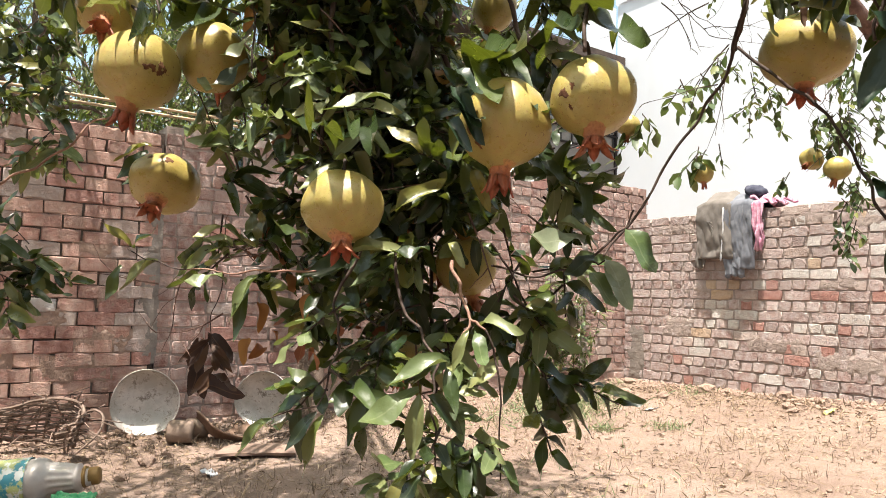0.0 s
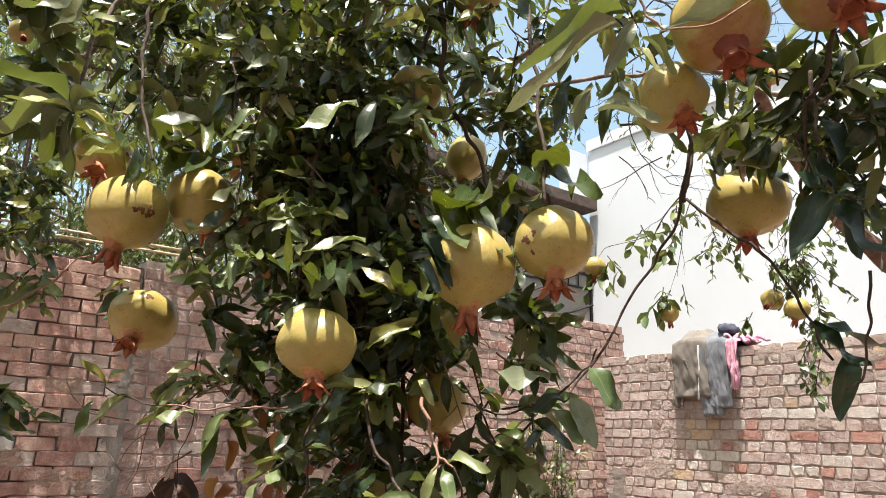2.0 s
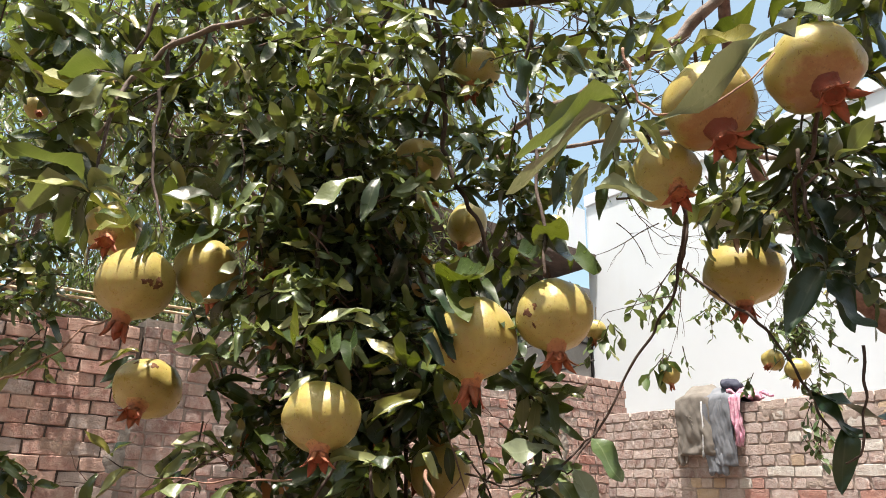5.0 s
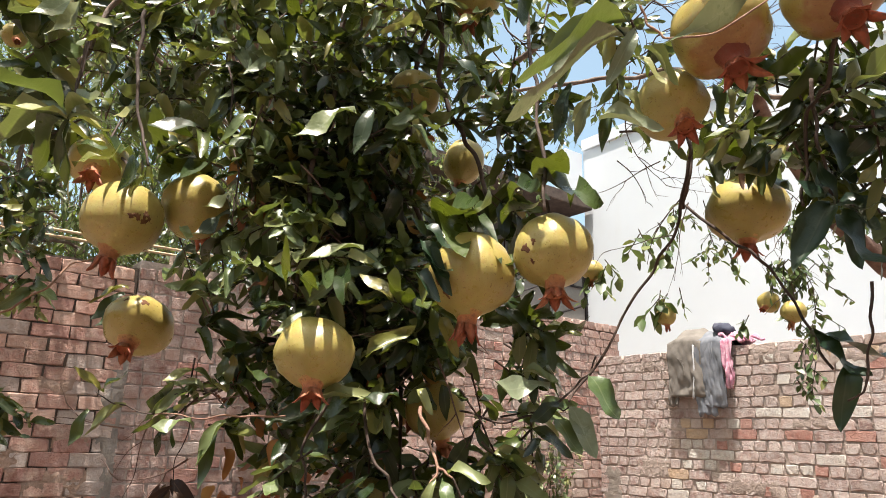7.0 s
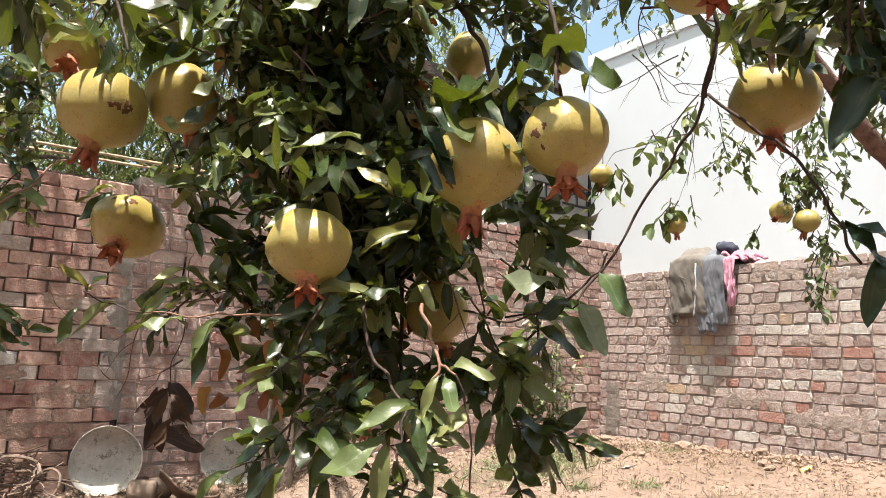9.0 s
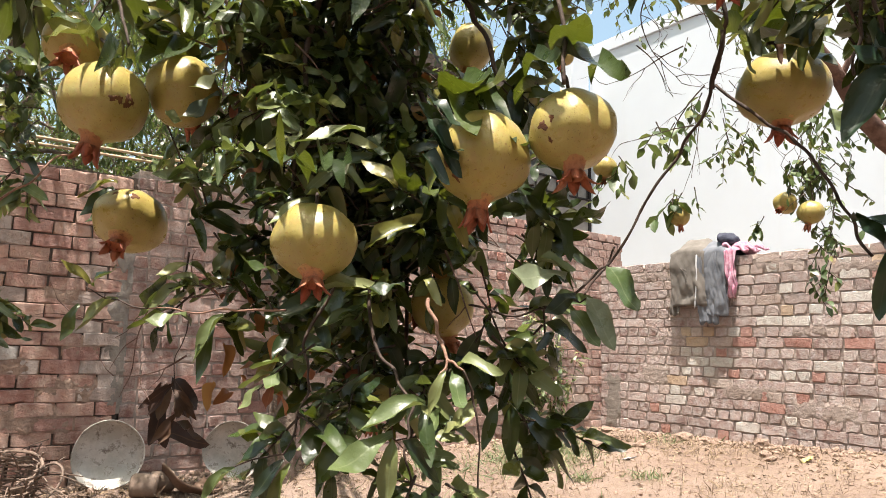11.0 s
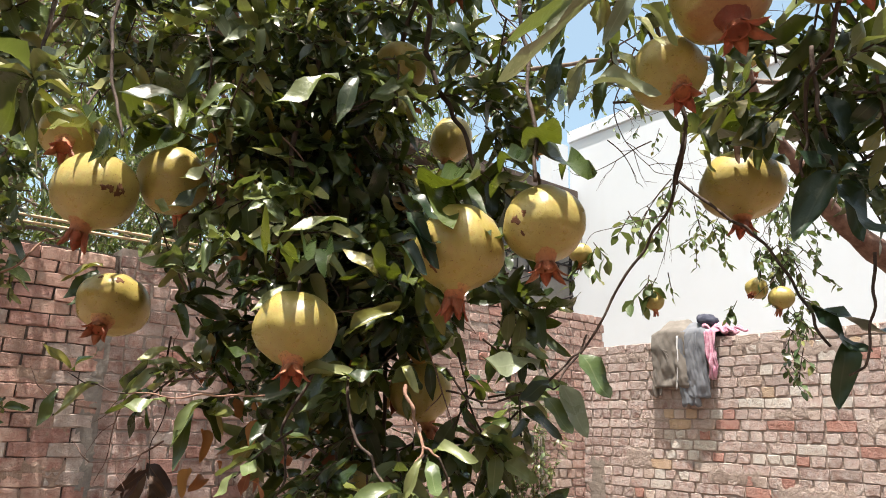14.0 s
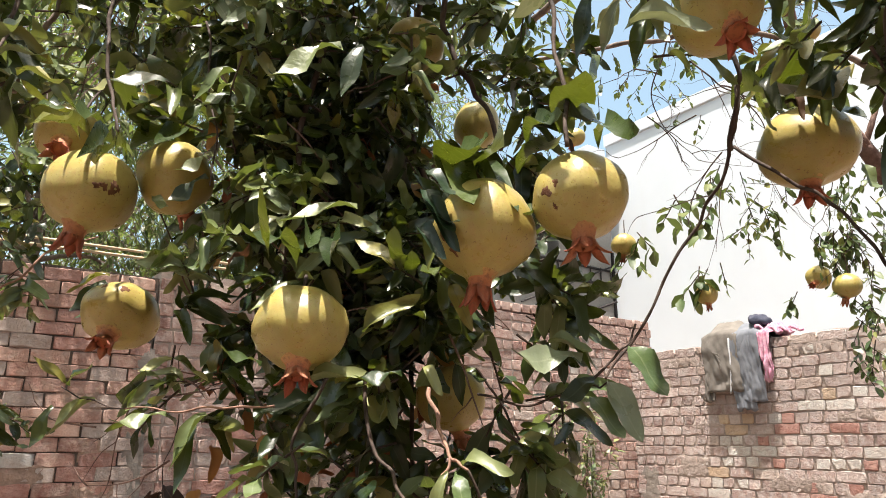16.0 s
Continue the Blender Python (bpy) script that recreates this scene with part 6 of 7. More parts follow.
blade((0.221, 0.683, 0.812), (0.200, 0.666, 0.755), OUT, 0.70)
blade((0.125, 0.782, 0.847), (0.097, 0.775, 0.871), OUT, 0.90)
blade((0.127, 0.781, 0.845), (0.138, 0.747, 0.867), OUT, 0.98)
blade((0.150, 0.767, 0.832), (0.109, 0.760, 0.805), OUT, 0.80, LEAF_LIGHT)
blade((0.118, 0.789, 0.826), (0.101, 0.780, 0.790), OUT, 0.80)
blade((0.173, 0.739, 0.823), (0.172, 0.712, 0.856), OUT, 0.90)
blade((0.308, 0.558, 0.994), (0.236, 0.560, 0.978), UP, 0.75, LEAF_LIGHT)
blade((0.274, 0.609, 0.965), (0.217, 0.600, 0.959), UP, 0.80)
blade((0.236, 0.690, 1.033), (0.250, 0.641, 1.065), UP, 0.90, LEAF_LIGHT)
blade((0.225, 0.713, 0.996), (0.167, 0.706, 0.969), UP, 0.70, LEAF_LIGHT)
blade((0.310, 0.543, 0.881), (0.340, 0.518, 0.922), OUT, 0.90)
blade((0.327, 0.509, 0.846), (0.288, 0.513, 0.834), UP, 0.90)
blade((0.340, 0.500, 0.851), (0.344, 0.474, 0.836), UP, 1.07, LEAF_LIGHT)
blade((0.243, 0.591, 0.855), (0.206, 0.591, 0.860), UP, 0.90)
blade((0.268, 0.551, 0.836), (0.291, 0.509, 0.854), UP, 0.90, LEAF_LIGHT)
blade((0.441, 0.446, 0.952), (0.422, 0.463, 0.898), OUT, 0.98)
blade((0.437, 0.497, 0.955), (0.458, 0.461, 0.919), OUT, 0.98)
blade((0.434, 0.448, 0.984), (0.372, 0.418, 0.974), UP, 0.60)
blade((0.273, 0.530, 1.127), (0.209, 0.539, 1.089), UP, 0.70, LEAF_LIGHT)
blade((0.296, 0.535, 1.138), (0.270, 0.525, 1.082), OUT, 0.90)
blade((0.349, 0.527, 1.252), (0.291, 0.523, 1.234), UP, 0.80, LEAF_LIGHT)
blade((0.375, 0.116, 1.122), (0.276, 0.167, 1.044), OUT + ASIDE * 0.3, 0.16, LEAF_SHEEN)
blade((0.346, 0.244, 1.115), (0.263, 0.283, 1.071), OUT, 0.5, LEAF_LIGHT)
blade((0.351, 0.249, 1.108), (0.259, 0.29, 1.058), OUT, 0.4, LEAF_SHEEN)
blade((0.343, 0.237, 1.105), (0.322, 0.246, 1.057), OUT + ASIDE * 0.5, 0.75, LEAF_SHEEN)
blade((0.366, 0.248, 1.103), (0.38, 0.224, 1.073), OUT, 0.5, LEAF_LIGHT)
blade((0.36, 0.239, 1.134), (0.309, 0.258, 1.114), OUT, 0.5, LEAF_SHEEN)
blade((0.379, 0.305, 1.067), (0.407, 0.261, 1.062), OUT, 0.95, LEAF_SHEEN)
blade((0.377, 0.311, 1.087), (0.365, 0.322, 1.05), OUT, 0.9, LEAF_SHEEN)
blade((0.374, 0.33, 1.109), (0.364, 0.346, 1.057), OUT + ASIDE * -0.4, 0.8, LEAF_NEAR)
blade((0.301, 0.408, 1.141), (0.333, 0.375, 1.102), OUT, 0.8, LEAF_NEAR)
blade((0.361, 0.332, 1.222), (0.382, 0.293, 1.185), OUT, 1.1, LEAF_NEAR)
blade((0.348, 0.365, 1.226), (0.349, 0.36, 1.173), OUT + ASIDE * 0.4, 1.1, LEAF_NEAR)
blade((0.509, 0.265, 1.128), (0.516, 0.261, 1.092), UP, 1.0, LEAF_LIGHT)
blade((0.372, 0.264, 1.106), (0.378, 0.234, 1.076), UP, 1.00, LEAF_LIGHT)
blade((0.399, 0.299, 1.101), (0.405, 0.272, 1.065), OUT, 0.90, LEAF_LIGHT)
blade((0.375, 0.326, 1.139), (0.357, 0.330, 1.099), OUT, 0.90)
blade((0.396, 0.325, 1.106), (0.377, 0.330, 1.066), UP, 0.90, LEAF_LIGHT)
blade((0.414, 0.319, 1.092), (0.399, 0.320, 1.053), UP, 0.90)
blade((0.515, 0.281, 1.139), (0.517, 0.273, 1.094), OUT, 0.98)
blade((0.656, 0.290, 1.113), (0.566, 0.294, 1.073), UP, 0.90)
blade((0.623, 0.292, 1.109), (0.585, 0.293, 1.062), UP, 1.00)
blade((0.625, 0.290, 1.106), (0.604, 0.278, 1.060), OUT, 0.90)
blade((0.574, 0.335, 1.095), (0.559, 0.301, 1.063), UP, 0.98)
blade((0.525, 0.197, 1.005), (0.491, 0.196, 1.021), OUT, 1.12, LEAF_NEAR)
blade((0.528, 0.196, 0.999), (0.483, 0.205, 0.946), OUT, 1.12, LEAF_NEAR)
blade((0.529, 0.196, 0.999), (0.527, 0.161, 0.983), OUT, 1.12, LEAF_NEAR)
blade((0.529, 0.196, 0.995), (0.528, 0.170, 0.937), OUT, 1.12, LEAF_NEAR)
blade((0.537, 0.199, 1.072), (0.536, 0.173, 1.017), OUT, 1.12, LEAF_NEAR)
blade((0.666, 0.298, 1.032), (0.657, 0.287, 0.996), OUT, 1.07, LEAF_LIGHT)
blade((0.593, 0.253, 0.910), (0.600, 0.218, 0.861), OUT, 1.10, LEAF_NEAR)
blade((0.595, 0.252, 0.908), (0.625, 0.195, 0.875), UP, 0.87, LEAF_NEAR)
blade((0.598, 0.229, 0.880), (0.582, 0.227, 0.825), OUT, 1.12, LEAF_NEAR)
blade((0.042, 0.699, 1.106), (0.076, 0.654, 1.095), UP, 1.00)
blade((0.039, 0.701, 1.105), (-0.007, 0.673, 1.063), UP, 0.90, LEAF_LIGHT)
blade((0.042, 0.700, 1.103), (0.043, 0.705, 1.027), OUT, 0.80)
blade((0.036, 0.701, 1.111), (-0.032, 0.634, 1.135), OUT, 0.50, LEAF_LIGHT)
blade((0.012, 0.612, 1.175), (-0.038, 0.574, 1.162), UP, 0.90, LEAF_LIGHT)
blade((0.032, 0.616, 1.195), (-0.020, 0.576, 1.131), UP, 0.90)
blade((0.036, 0.612, 1.198), (0.071, 0.566, 1.187), UP, 1.00)
blade((-0.026, 0.596, 1.153), (-0.057, 0.557, 1.174), OUT, 0.80)
blade((0.027, 0.751, 1.128), (-0.029, 0.736, 1.131), UP, 0.50)
blade((0.058, 0.751, 1.078), (0.101, 0.706, 1.083), OUT, 0.9)
blade((0.060, 0.763, 1.105), (0.082, 0.724, 1.100), OUT, 0.8)
blade((0.214, 0.690, 1.068), (0.184, 0.689, 1.035), OUT, 0.9, LEAF_LIGHT)
blade((0.212, 0.693, 1.045), (0.178, 0.696, 1.003), OUT, 0.8)
blade((0.174, 0.745, 1.032), (0.184, 0.715, 1.006), OUT, 0.9, LEAF_LIGHT)
blade((0.177, 0.965, 0.994), (0.129, 0.975, 0.981), OUT, 1.0)
blade((0.176, 0.979, 0.988), (0.137, 0.985, 0.950), OUT, 1.0)
blade((0.179, 0.990, 0.973), (0.154, 0.998, 0.936), OUT, 1.0)
blade((0.266, 0.581, 0.925), (0.224, 0.576, 0.900), OUT, 0.8, LEAF_LIGHT)
blade((0.254, 0.601, 0.930), (0.221, 0.599, 0.934), UP, 1.0, LEAF_LIGHT)
blade((0.382, 0.530, 1.015), (0.379, 0.510, 0.984), OUT, 1.0)
blade((0.379, 0.534, 0.986), (0.361, 0.526, 0.942), OUT, 1.0)
blade((0.451, 0.494, 0.879), (0.458, 0.480, 0.845), OUT, 1.0)
blade((0.403, 0.522, 0.936), (0.418, 0.503, 0.894), OUT, 1.0)
blade((0.470, 0.499, 0.942), (0.472, 0.476, 0.914), OUT, 1.1)
blade((0.418, 0.463, 0.933), (0.430, 0.433, 0.911), OUT, 1.2)
blade((0.413, 0.478, 0.937), (0.432, 0.455, 0.915), OUT, 1.2)
blade((0.600, 0.348, 1.095), (0.601, 0.319, 1.065), OUT, 1.1)
blade((0.598, 0.350, 1.088), (0.596, 0.330, 1.058), OUT, 0.9, LEAF_LIGHT)
blade((0.635, 0.311, 1.099), (0.630, 0.300, 1.063), OUT, 1.0)
blade((0.656, 0.309, 1.101), (0.650, 0.291, 1.070), OUT, 1.1)
blade((0.619, 0.323, 1.098), (0.617, 0.315, 1.068), OUT, 0.9, LEAF_DEAD)
blade((0.386, 0.565, 0.859), (0.393, 0.538, 0.837), OUT, 1.2)
blade((0.398, 0.568, 0.865), (0.375, 0.562, 0.835), OUT, 1.0, LEAF_LIGHT)
blade((0.414, 0.558, 0.863), (0.409, 0.539, 0.831), OUT, 1.1)
blade((0.421, 0.553, 0.860), (0.425, 0.528, 0.841), OUT, 1.0)
blade((0.391, 0.563, 0.835), (0.390, 0.554, 0.806), OUT, 1.0)
# shoots with long leaves in the upper crown
blade((0.031, 0.542, 1.159), (-0.042, 0.618, 1.196), OUT, 0.62, LEAF_LIGHT)
blade((0.031, 0.542, 1.159), (-0.025, 0.533, 1.121), UP, 0.62, LEAF_LIGHT)
blade((0.031, 0.542, 1.159), (0.008, 0.588, 1.213), OUT, 0.62, LEAF)
blade((0.031, 0.542, 1.159), (-0.007, 0.548, 1.115), UP, 0.62, LEAF_LIGHT)
blade((0.031, 0.542, 1.159), (0.064, 0.512, 1.175), OUT, 0.62, LEAF)
blade((0.031, 0.542, 1.159), (0.033, 0.485, 1.167), UP, 0.62, LEAF_LIGHT)
blade((0.028, 0.584, 1.061), (-0.03, 0.661, 1.069), OUT, 0.62, LEAF_LIGHT)
blade((0.028, 0.584, 1.061), (-0.024, 0.559, 1.056), UP, 0.62, LEAF_LIGHT)
blade((0.028, 0.584, 1.061), (0.001, 0.659, 1.053), OUT, 0.62, LEAF)
blade((0.028, 0.584, 1.061), (0.056, 0.528, 1.054), UP, 0.62, LEAF_LIGHT)
blade((0.028, 0.584, 1.061), (0.026, 0.603, 1.018), OUT, 0.62, LEAF)
blade((0.028, 0.584, 1.061), (0.036, 0.521, 1.074), UP, 0.62, LEAF_LIGHT)
branch([(0.044, 0.526, 1.236), (0.037, 0.538, 1.191), (0.031, 0.542, 1.159)], 0.003, 0.0018)
branch([(0.036, 0.618, 1.153), (0.032, 0.603, 1.102), (0.028, 0.584, 1.061)], 0.003, 0.0018)
# dark leaves over the side of the largest fruit, and by the fork at the open side
blade((0.32, 0.474, 0.988), (0.329, 0.438, 0.948), OUT, 0.9, LEAF_NEAR)
blade((0.321, 0.478, 0.968), (0.33, 0.435, 0.956), OUT, 0.8, LEAF_NEAR)
blade((0.321, 0.469, 1.002), (0.325, 0.433, 0.975), OUT, 0.85, LEAF_NEAR)
blade((0.322, 0.481, 0.956), (0.325, 0.445, 0.932), OUT, 0.9, LEAF_NEAR)
blade((0.321, 0.475, 0.978), (0.334, 0.437, 0.938), OUT, 0.75, LEAF_NEAR)
blade((0.567, 0.207, 1.01), (0.526, 0.217, 1.031), OUT, 1.0, LEAF_NEAR)
blade((0.567, 0.207, 1.01), (0.568, 0.172, 1.017), OUT, 1.0, LEAF_NEAR)
blade((0.569, 0.206, 1.008), (0.558, 0.18, 0.96), OUT, 1.1, LEAF_NEAR)
blade((0.566, 0.208, 1.012), (0.55, 0.207, 1.048), OUT, 0.9, LEAF_NEAR)
blade((0.571, 0.205, 1.008), (0.551, 0.167, 0.986), OUT, 0.9, LEAF_NEAR)
branch([(0.556, 0.211, 1.128), (0.552, 0.211, 1.066), (0.57, 0.208, 1.011)], 0.003, 0.002)
# the withered sprig
for b_, t_ in (((0.252, 0.911, 0.739), (0.221, 0.912, 0.703)), ((0.255, 0.910, 0.732), (0.268, 0.879, 0.705)), ((0.259, 0.910, 0.702), (0.235, 0.905, 0.668)), ((0.259, 0.910, 0.694), (0.279, 0.874, 0.677)), ((0.256, 0.910, 0.721), (0.261, 0.884, 0.701))):
    blade(b_, t_, OUT + ASIDE * tr.uniform(-1.4, 1.4), 0.9, LEAF_DEAD)
    blade(b_, Vector(t_) + Vector((tr.uniform(-0.02, 0.02), 0, tr.uniform(-0.01, 0.015))), OUT + ASIDE * tr.uniform(-1.4, 1.4), 0.8, LEAF_DEAD)
blade((0.259, 0.986, 0.736), (0.247, 0.981, 0.679), OUT + ASIDE * -0.25, 1.0, LEAF_DEAD)
blade((0.271, 0.977, 0.743), (0.286, 0.927, 0.707), OUT + ASIDE * -0.5, 1.0, LEAF_DEAD)
blade((0.266, 0.984, 0.709), (0.241, 0.963, 0.66), OUT + ASIDE * 0.0, 1.0, LEAF_DEAD)
blade((0.266, 0.988, 0.665), (0.291, 0.914, 0.684), OUT + ASIDE * 0.75, 1.0, LEAF_DEAD)
blade((0.281, 0.972, 0.726), (0.29, 0.964, 0.682), OUT + ASIDE * -0.75, 1.0, LEAF_DEAD)
blade((0.257, 0.991, 0.695), (0.262, 0.961, 0.655), OUT + ASIDE * -0.25, 1.0, LEAF_DEAD)
blade((0.265, 0.982, 0.735), (0.247, 0.943, 0.696), OUT + ASIDE * 0.5, 1.0, LEAF_DEAD)
blade((0.231, 0.664, 0.954), (0.242, 0.631, 0.959), UP, 1.0, LEAF_DEAD)

# leaves close above the fruits, which stripe them with shade: places across each fruit and widths, in its radii
STRIPES = {0: ((-0.88, 0.22), (-0.52, 0.15), (-0.22, 0.15), (0.05, 0.16), (0.33, 0.16), (0.78, 0.5)),
           1: ((-0.65, 0.8), (0.0, 0.65), (0.92, 0.3)),
           2: ((0.8, 0.5),),
           3: ((-0.3, 0.4), (0.16, 0.36), (0.62, 0.5), (-0.95, 0.2)),
           4: ((-0.65, 0.75), (-0.05, 0.62), (0.9, 0.4)),
           5: ((-0.85, 0.45), (0.0, 0.68), (0.85, 0.5)),
           6: ((-0.1, 0.7), (0.4, 0.5), (0.95, 0.35), (-0.95, 0.2)),
           7: ((-0.85, 0.2), (0.1, 0.22), (0.55, 0.3)),
           8: ((-0.1, 0.35), (0.45, 0.5), (0.9, 0.3)),
           9: ((-0.1, 0.4), (0.45, 0.5), (0.9, 0.35))}
for n_, rows_ in STRIPES.items():
    c_, s_ = FRUITS[n_]
    lean_ = tr.uniform(-0.2, 0.2)
    for a_, w_ in rows_:
        for d_ in (0, 1) if w_ > 0.55 else (0,):
            l_ = s_ * tr.uniform(2.3, 2.7)
            p_ = c_ + SUN_WAY * (s_ + tr.uniform(0.012, 0.04)) + ASIDE * (a_ + tr.uniform(-0.03, 0.03)) * s_ + AHEAD * (1.35 + 0.25 * d_) * s_
            leaf_at(p_, -AHEAD + ASIDE * (lean_ + tr.uniform(-0.1, 0.1)) + Vector((0, 0, tr.uniform(0.0, 0.2))), SUN_WAY, l_, LEAF, False, w_ * s_ / (0.34 * l_))
for k_ in range(16):         # a roof of leaves over the shaded one
    c_, s_ = FRUITS[max(SHADED)]
    p_ = c_ + SUN_WAY * (s_ + tr.uniform(0.01, 0.05)) + ASIDE * tr.uniform(-1.1, 1.1) * s_ + AHEAD * tr.uniform(-1.0, 1.0) * s_
    leaf_at(p_, -AHEAD * tr.uniform(-1, 1) + ASIDE * tr.uniform(-1, 1), (tr.uniform(-0.4, 0.4), tr.uniform(-0.4, 0.4), 1), tr.uniform(0.04, 0.055))
# the crown's unseen top, added for shade over the hanging branches and open side
crown_poses = []
SUNLIT = FRUITS[:10] + [(Vector((0.47, 0.41, 0.84)), 0.06), (Vector((0.31, 0.46, 0.72)), 0.06), (Vector((0.19, 0.70, 0.84)), 0.05), (Vector((0.36, 0.27, 1.10)), 0.05)] + [(Vector(p_), 0.04) for p_ in ((0.323, 0.144, 1.082), (0.311, 0.265, 1.093), (0.387, 0.287, 1.066), (0.33, 0.243, 1.082))]
for _ in range(360):
    a_, e_ = tr.uniform(-0.7, 1.5), tr.uniform(-1.5, 0.95)
    if (a_ / 1.5) ** 2 + ((e_ + 0.25) / 1.25) ** 2 > 1 or noise.noise((a_ * 2.6, e_ * 2.6, 5)) < -0.22 or e_ > 0.40:
        continue
    z_ = 1.78 + max(0.0, e_ - 0.35) * 0.75 + abs(tr.gauss(0, 0.22)) + 0.08 * abs(a_)
    p_ = ASIDE * (a_ + 0.1) + AHEAD * e_ + Vector((0, 0, z_))
    w_ = ASIDE * tr.uniform(-1, 1) + AHEAD * tr.uniform(-1, 1) + Vector((0, 0, tr.uniform(-0.6, 0.5)))
    q_ = p_ + w_.normalized() * tr.uniform(0.08, 0.2)
    tube(twigs, [p_, q_], 0.0016, 0.0008, 3, cap=False)
    for k in range(8):
        l_ = p_.lerp(q_, (k + 1) / 8)
        if any((l_ - c_ - SUN_WAY * (l_ - c_).dot(SUN_WAY)).length < s_ + 0.035 for c_, s_ in SUNLIT):
            continue
        crown_poses.append(aim(l_, (tr.uniform(-1, 1), tr.uniform(-1, 1), tr.uniform(-0.6, 0.5)), (tr.uniform(-0.8, 0.8), tr.uniform(-0.8, 0.8), 1), tr.uniform(0.045, 0.07)))

# more unseen canopy farther back, added only to block skylight
for _ in range(520):
    a_, e_ = tr.uniform(-1.6, 1.9), tr.uniform(-2.0, 0.05)
    if noise.noise((a_ * 2.2, e_ * 2.2, 9)) < -0.25:
        continue
    p_ = ASIDE * a_ + AHEAD * e_ + Vector((0, 0, 1.85 + abs(tr.gauss(0, 0.25)) + 0.06 * abs(a_)))
    w_ = ASIDE * tr.uniform(-1, 1) + AHEAD * tr.uniform(-1, 1) + Vector((0, 0, tr.uniform(-0.6, 0.5)))
    q_ = p_ + w_.normalized() * tr.uniform(0.1, 0.24)
    tube(twigs, [p_, q_], 0.0016, 0.0008, 3, cap=False)
    for k in range(9):
        l_ = p_.lerp(q_, (k + 1) / 9)
        if any((l_ - c_ - SUN_WAY * (l_ - c_).dot(SUN_WAY)).length < s_ + 0.035 for c_, s_ in SUNLIT):
            continue
        crown_poses.append(aim(l_, (tr.uniform(-1, 1), tr.uniform(-1, 1), tr.uniform(-0.6, 0.5)), (tr.uniform(-0.8, 0.8), tr.uniform(-0.8, 0.8), 1), tr.uniform(0.05, 0.08)))

# sprays that fill the crown, front ones first
clump((0.400, 0.585, 0.800), 0.085, 0.05, 0.06, 13, 0.038, 0.4, True)
clump((0.305, 0.606, 0.768), 0.05, 0.05, 0.05, 7, 0.038, 0.35, True)
clump((0.341, 0.513, 0.692), 0.05, 0.045, 0.04, 6, 0.036, 0.55, True)
clump((0.290, 0.595, 0.723), 0.03, 0.03, 0.04, 5, 0.042, 0.15)
clump((0.347, 0.538, 0.640), 0.035, 0.04, 0.04, 7, 0.04, 0.2)
clump((0.482, 0.535, 0.723), 0.025, 0.03, 0.03, 5, 0.045)
clump((0.473, 0.533, 0.821), 0.04, 0.045, 0.03, 9, 0.042, 0.3)
clump((0.227, 0.724, 0.849), 0.06, 0.04, 0.05, 6, 0.04, 0.3)
clump((0.291, 0.691, 1.009), 0.09, 0.05, 0.07, 17, 0.04, 0.5)
clump((0.258, 0.769, 0.926), 0.06, 0.06, 0.06, 9, 0.042, 0.5)
clump((0.414, 0.641, 0.883), 0.10, 0.06, 0.08, 34, 0.044)
clump((0.374, 0.730, 0.872), 0.12, 0.08, 0.10, 30, 0.046, 0.25)
clump((0.317, 0.736, 1.416), 0.18, 0.10, 0.16, 28, 0.046, 0.4)
clump((0.235, 0.827, 1.337), 0.10, 0.10, 0.12, 28, 0.046, 0.5)
clump((0.355, 0.661, 1.291), 0.13, 0.10, 0.12, 42, 0.044, 0.5)
clump((0.343, 0.717, 1.178), 0.15, 0.09, 0.12, 54, 0.046, 0.4)
clump((0.405, 0.696, 1.068), 0.10, 0.10, 0.10, 54, 0.046, 0.3)
clump((0.420, 0.684, 0.952), 0.10, 0.09, 0.10, 48, 0.045, 0.2)
clump((0.270, 0.750, 1.099), 0.06, 0.06, 0.06, 24, 0.05, 0.2)
clump((0.560, 0.654, 1.216), 0.06, 0.11, 0.08, 26, 0.05, 0.2)
clump((0.518, 0.566, 1.340), 0.05, 0.09, 0.08, 9, 0.042, 0.2)
clump((0.473, 0.525, 0.937), 0.03, 0.05, 0.04, 14, 0.042)
clump((0.444, 0.637, 1.442), 0.10, 0.06, 0.10, 15, 0.047, 0.35)
clump((-0.003, 0.821, 1.283), 0.11, 0.09, 0.10, 22, 0.06, 0.3)
clump((0.013, 0.963, 1.225), 0.10, 0.06, 0.10, 16, 0.055, 0.4)
clump((0.160, 1.014, 1.321), 0.10, 0.14, 0.12, 30, 0.052, 0.35)
clump((0.134, 1.070, 1.533), 0.20, 0.08, 0.12, 26, 0.055, 0.35)
clump((0.120, 0.920, 1.155), 0.05, 0.03, 0.05, 8, 0.05)
clump((0.212, 0.905, 1.041), 0.02, 0.07, 0.03, 8, 0.05)
clump((0.440, 0.351, 1.157), 0.05, 0.05, 0.05, 9, 0.038, 0.85)
clump((0.465, 0.355, 1.105), 0.03, 0.03, 0.04, 5, 0.034, 0.85)
clump((0.576, 0.264, 1.080), 0.06, 0.025, 0.03, 5, 0.036, 0.3)
clump((0.514, 0.181, 1.072), 0.045, 0.05, 0.04, 5, 0.042)
clump((0.565, 0.222, 1.315), 0.16, 0.06, 0.15, 18, 0.048, 0.3)
clump((0.550, 0.414, 1.492), 0.25, 0.06, 0.25, 10, 0.06, 0.2)
clump((0.348, 0.646, 1.577), 0.4, 0.09, 0.25, 14, 0.06, 0.2)
clump((0.056, 0.860, 1.546), 0.3, 0.09, 0.25, 24, 0.06, 0.2)
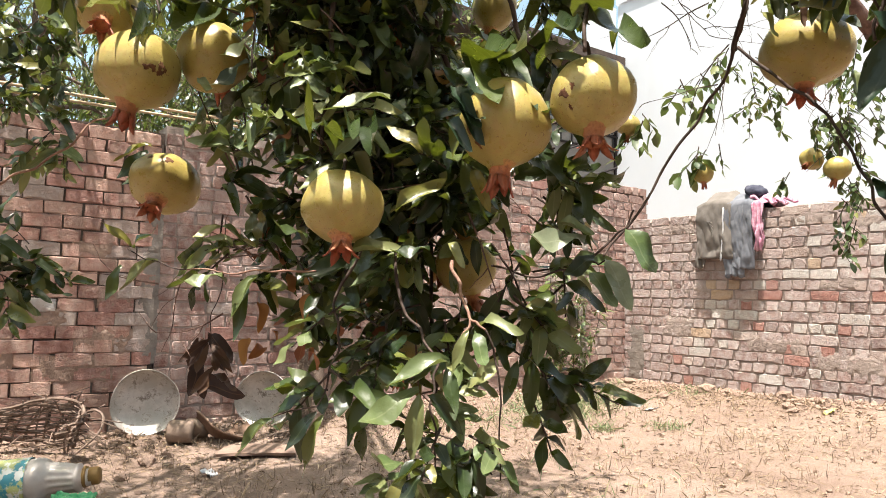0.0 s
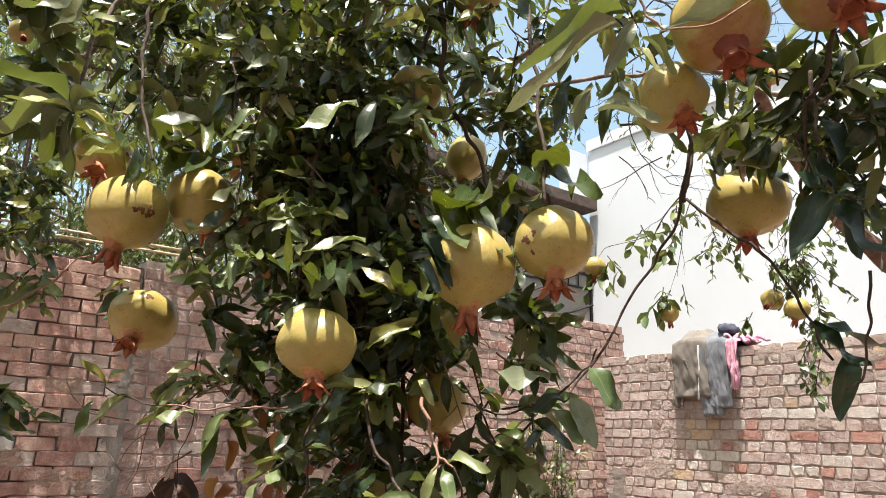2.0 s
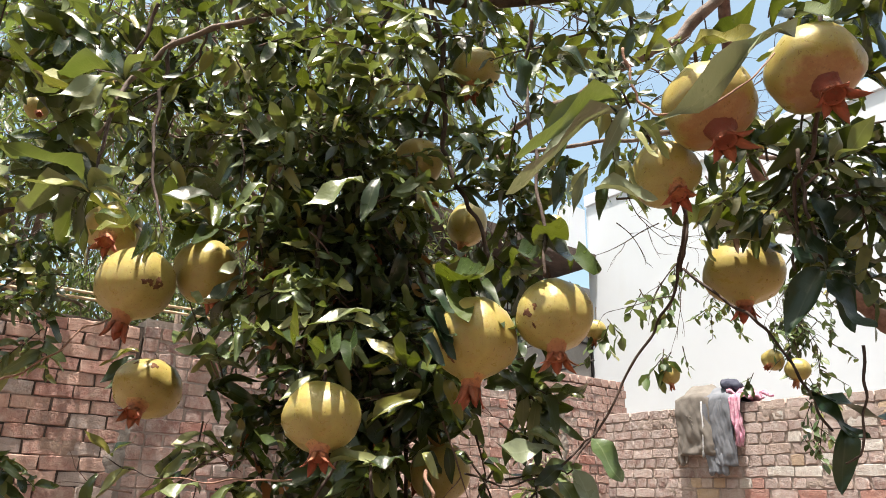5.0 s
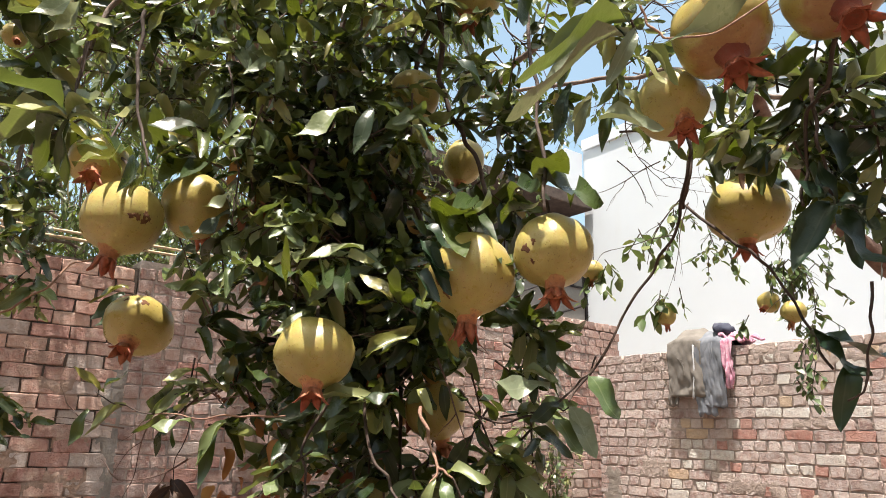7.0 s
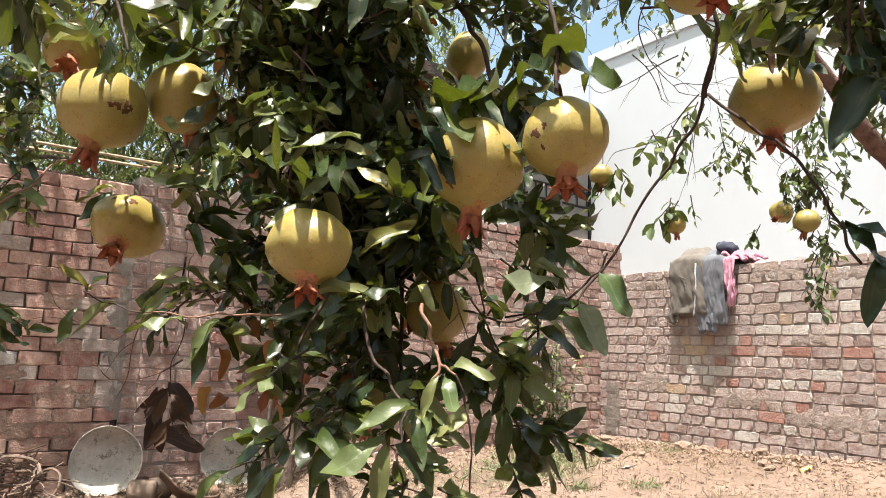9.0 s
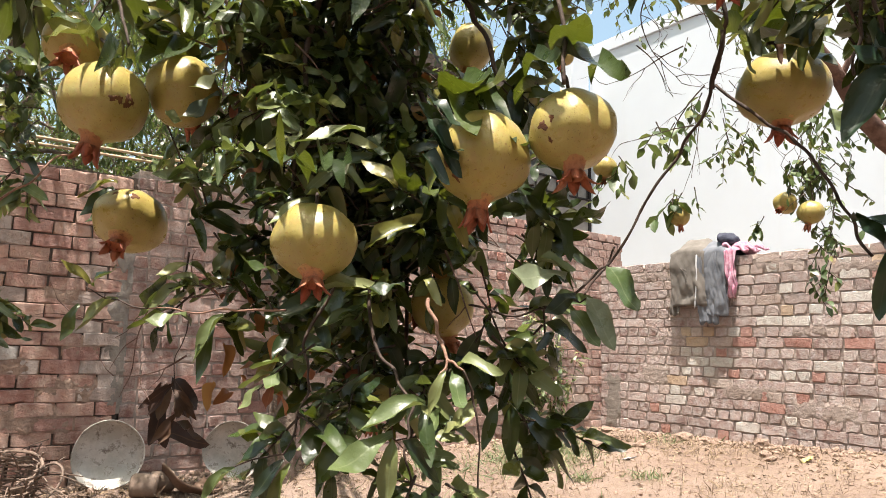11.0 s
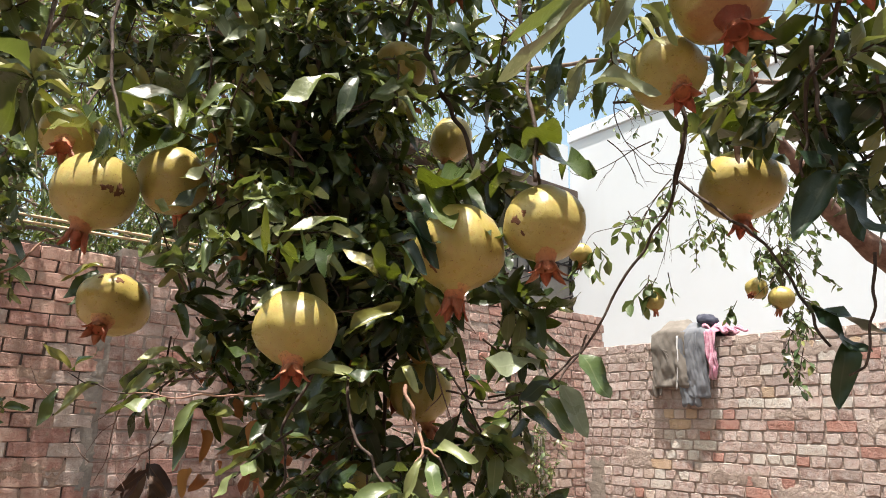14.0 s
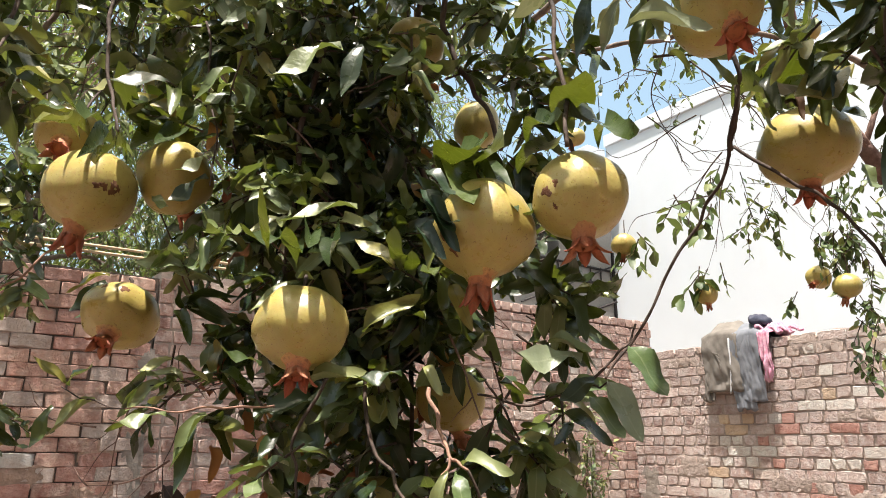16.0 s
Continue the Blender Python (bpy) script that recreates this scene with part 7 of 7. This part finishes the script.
clump((0.648, 0.266, 1.139), 0.07, 0.05, 0.06, 7, 0.038, 0.4)
clump((0.636, 0.232, 1.056), 0.05, 0.06, 0.05, 8, 0.042, 0.2)
clump((0.686, 0.243, 1.222), 0.07, 0.05, 0.06, 7, 0.040, 0.2)
clump((0.593, 0.224, 1.087), 0.06, 0.07, 0.05, 9, 0.042, 0.2)
clump((0.601, 0.209, 1.166), 0.05, 0.05, 0.05, 7, 0.042, 0.2)
clump((0.385, 0.585, 0.916), 0.025, 0.06, 0.03, 14, 0.04, 0.0)
clump((0.787, 0.363, 1.230), 0.08, 0.06, 0.08, 10, 0.04, 0.3)
clump((0.537, 0.479, 1.361), 0.06, 0.06, 0.08, 9, 0.042, 0.3)
clump((0.413, 0.796, 0.790), 0.12, 0.09, 0.06, 24, 0.04, 0.25)
clump((0.467, 0.714, 0.743), 0.08, 0.07, 0.05, 14, 0.038, 0.3)
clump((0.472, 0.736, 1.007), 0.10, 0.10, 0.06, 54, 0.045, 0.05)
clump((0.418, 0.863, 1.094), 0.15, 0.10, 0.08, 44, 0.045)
clump((0.405, 0.590, 0.978), 0.03, 0.05, 0.03, 8, 0.04)
# the dense heart of the hanging growth, dark leaf only for deeper shade
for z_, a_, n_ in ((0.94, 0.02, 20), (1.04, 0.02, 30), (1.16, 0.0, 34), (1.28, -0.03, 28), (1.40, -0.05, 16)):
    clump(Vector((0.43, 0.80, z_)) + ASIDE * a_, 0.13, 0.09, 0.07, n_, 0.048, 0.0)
for k_ in range(110):
    p_ = Vector((0.362, 0.697, 0.929)) + ASIDE * tr.uniform(-0.14, 0.14) + AHEAD * tr.uniform(-0.05, 0.1) + Vector((0, 0, tr.uniform(-0.2, 0.25)))
    leaf_at(p_, (tr.uniform(-1, 1), tr.uniform(-1, 1), tr.uniform(-1, 0.3)), (0, -0.5, 1), tr.uniform(0.016, 0.036), LEAF_RIPE, False, 1.3)
# hanging sprays at the yard's far side of the crown
clump((0.058, 1.560, 0.841), 0.05, 0.07, 0.06, 16, 0.06, 0.5, leaves=7, down=1.2)
clump((0.048, 1.473, 1.216), 0.10, 0.10, 0.10, 26, 0.05, 0.12, leaves=7, down=1.0)
clump((0.099, 1.449, 1.087), 0.03, 0.03, 0.04, 5, 0.055, 0.5, down=1.0)
for at_, n_, sz_ in (((1.016, 0.689, 1.161), 3, 0.03), ((1.036, 0.731, 1.206), 2, 0.03), ((0.888, 0.656, 1.147), 2, 0.028), ((1.107, 0.739, 1.259), 3, 0.03), ((1.132, 0.797, 1.091), 4, 0.03), ((1.171, 0.770, 1.098), 1, 0.02), ((0.916, 0.762, 1.109), 4, 0.03), ((1.416, 0.784, 1.087), 2, 0.026)):
    tuft(at_, 0.012, 0.018, 0.02, n_, sz_)
tuft((1.513, 0.701, 1.284), 0.06, 0.12, 0.12, 34)
tuft((1.499, 0.718, 1.187), 0.05, 0.06, 0.05, 22)
tuft((1.485, 0.679, 1.058), 0.025, 0.08, 0.05, 16)
tuft((1.479, 0.845, 1.286), 0.05, 0.05, 0.1, 12)
tuft((1.433, 0.872, 1.348), 0.03, 0.07, 0.1, 9)
tuft((1.472, 0.696, 0.965), 0.015, 0.05, 0.03, 5)
tuft((1.496, 1.060, 1.768), 0.22, 0.12, 0.2, 40)
tuft((1.154, 1.210, 1.668), 0.2, 0.2, 0.2, 70)
tuft((1.234, 1.359, 1.526), 0.2, 0.16, 0.2, 40)
tuft((1.506, 0.597, 1.330), 0.10, 0.10, 0.1, 24)

for at_, w_, t_ in (((0.125, 0.742, 1.034), 0.16, 0.10), ((0.134, 0.736, 1.031), 0.13, 0.12), ((0.145, 0.746, 1.039), 0.12, 0.16), ((0.144, 0.747, 1.030), 0.11, 0.12), ((0.150, 0.749, 1.035), 0.09, 0.1)):
    scar(f_one, 0, 0.098, 1.0, at_, w_, w_ * 40, t_)
scar(f_five, 4, 0.090, 1.04, (0.329, 0.462, 0.952), 0.30, 7, 0.4)
scar(f_five, 4, 0.090, 1.04, (0.336, 0.459, 0.932), 0.12, 5, 0.2)
for at_, w_ in (((0.380, 0.400, 0.975), 0.17), ((0.383, 0.392, 0.983), 0.11), ((0.381, 0.395, 0.961), 0.07), ((0.383, 0.394, 0.959), 0.06)):
    scar(f_six, 0, 0.0805, 1.02, at_, w_, w_ * 31)
for at_, w_ in (((0.167, 0.913, 0.967), 0.14), ((0.183, 0.890, 0.970), 0.22)):
    scar(f_three, 2, 0.097, 0.80, at_, w_, w_ * 17, 0.12)

for name, bm, mat in (("twigwork", twigs, TWIG), ("young_twigwork", young, TWIG_PINK)):
    bmesh.ops.transform(bm, matrix=Matrix.Translation(-ROOT_AT), verts=bm.verts)
    if len(bm.verts):
        tagged(part(name, bm, mat, tree, smooth=True), kind="stuff")
for name, poses, mat in (("foliage", fill[LEAF], LEAF), ("dark_foliage", fill[LEAF_NEAR], LEAF_NEAR), ("young_foliage", fill[LEAF_LIGHT], LEAF_LIGHT), ("waxy_foliage", fill[LEAF_SHEEN], LEAF_SHEEN), ("dead_foliage", fill[LEAF_DEAD], LEAF_DEAD), ("ripe_foliage", fill[LEAF_RIPE], LEAF_RIPE)):
    if poses:
        ob = part(name, joined_leaves(name, poses, SHAPES, mat), None, tree, m=Matrix.Translation(-ROOT_AT))
        tagged(ob, kind="stuff")
ob = part("upper_foliage", joined_leaves("upper_foliage", crown_poses, SMALL, LEAF), None, tree, m=Matrix.Translation(-ROOT_AT))
tagged(ob, kind="stuff")
ob = part("small_foliage", joined_leaves("small_foliage", small_fill, SMALL, LEAF_SPRIG), None, tree, m=Matrix.Translation(-ROOT_AT))
tagged(ob, kind="stuff")
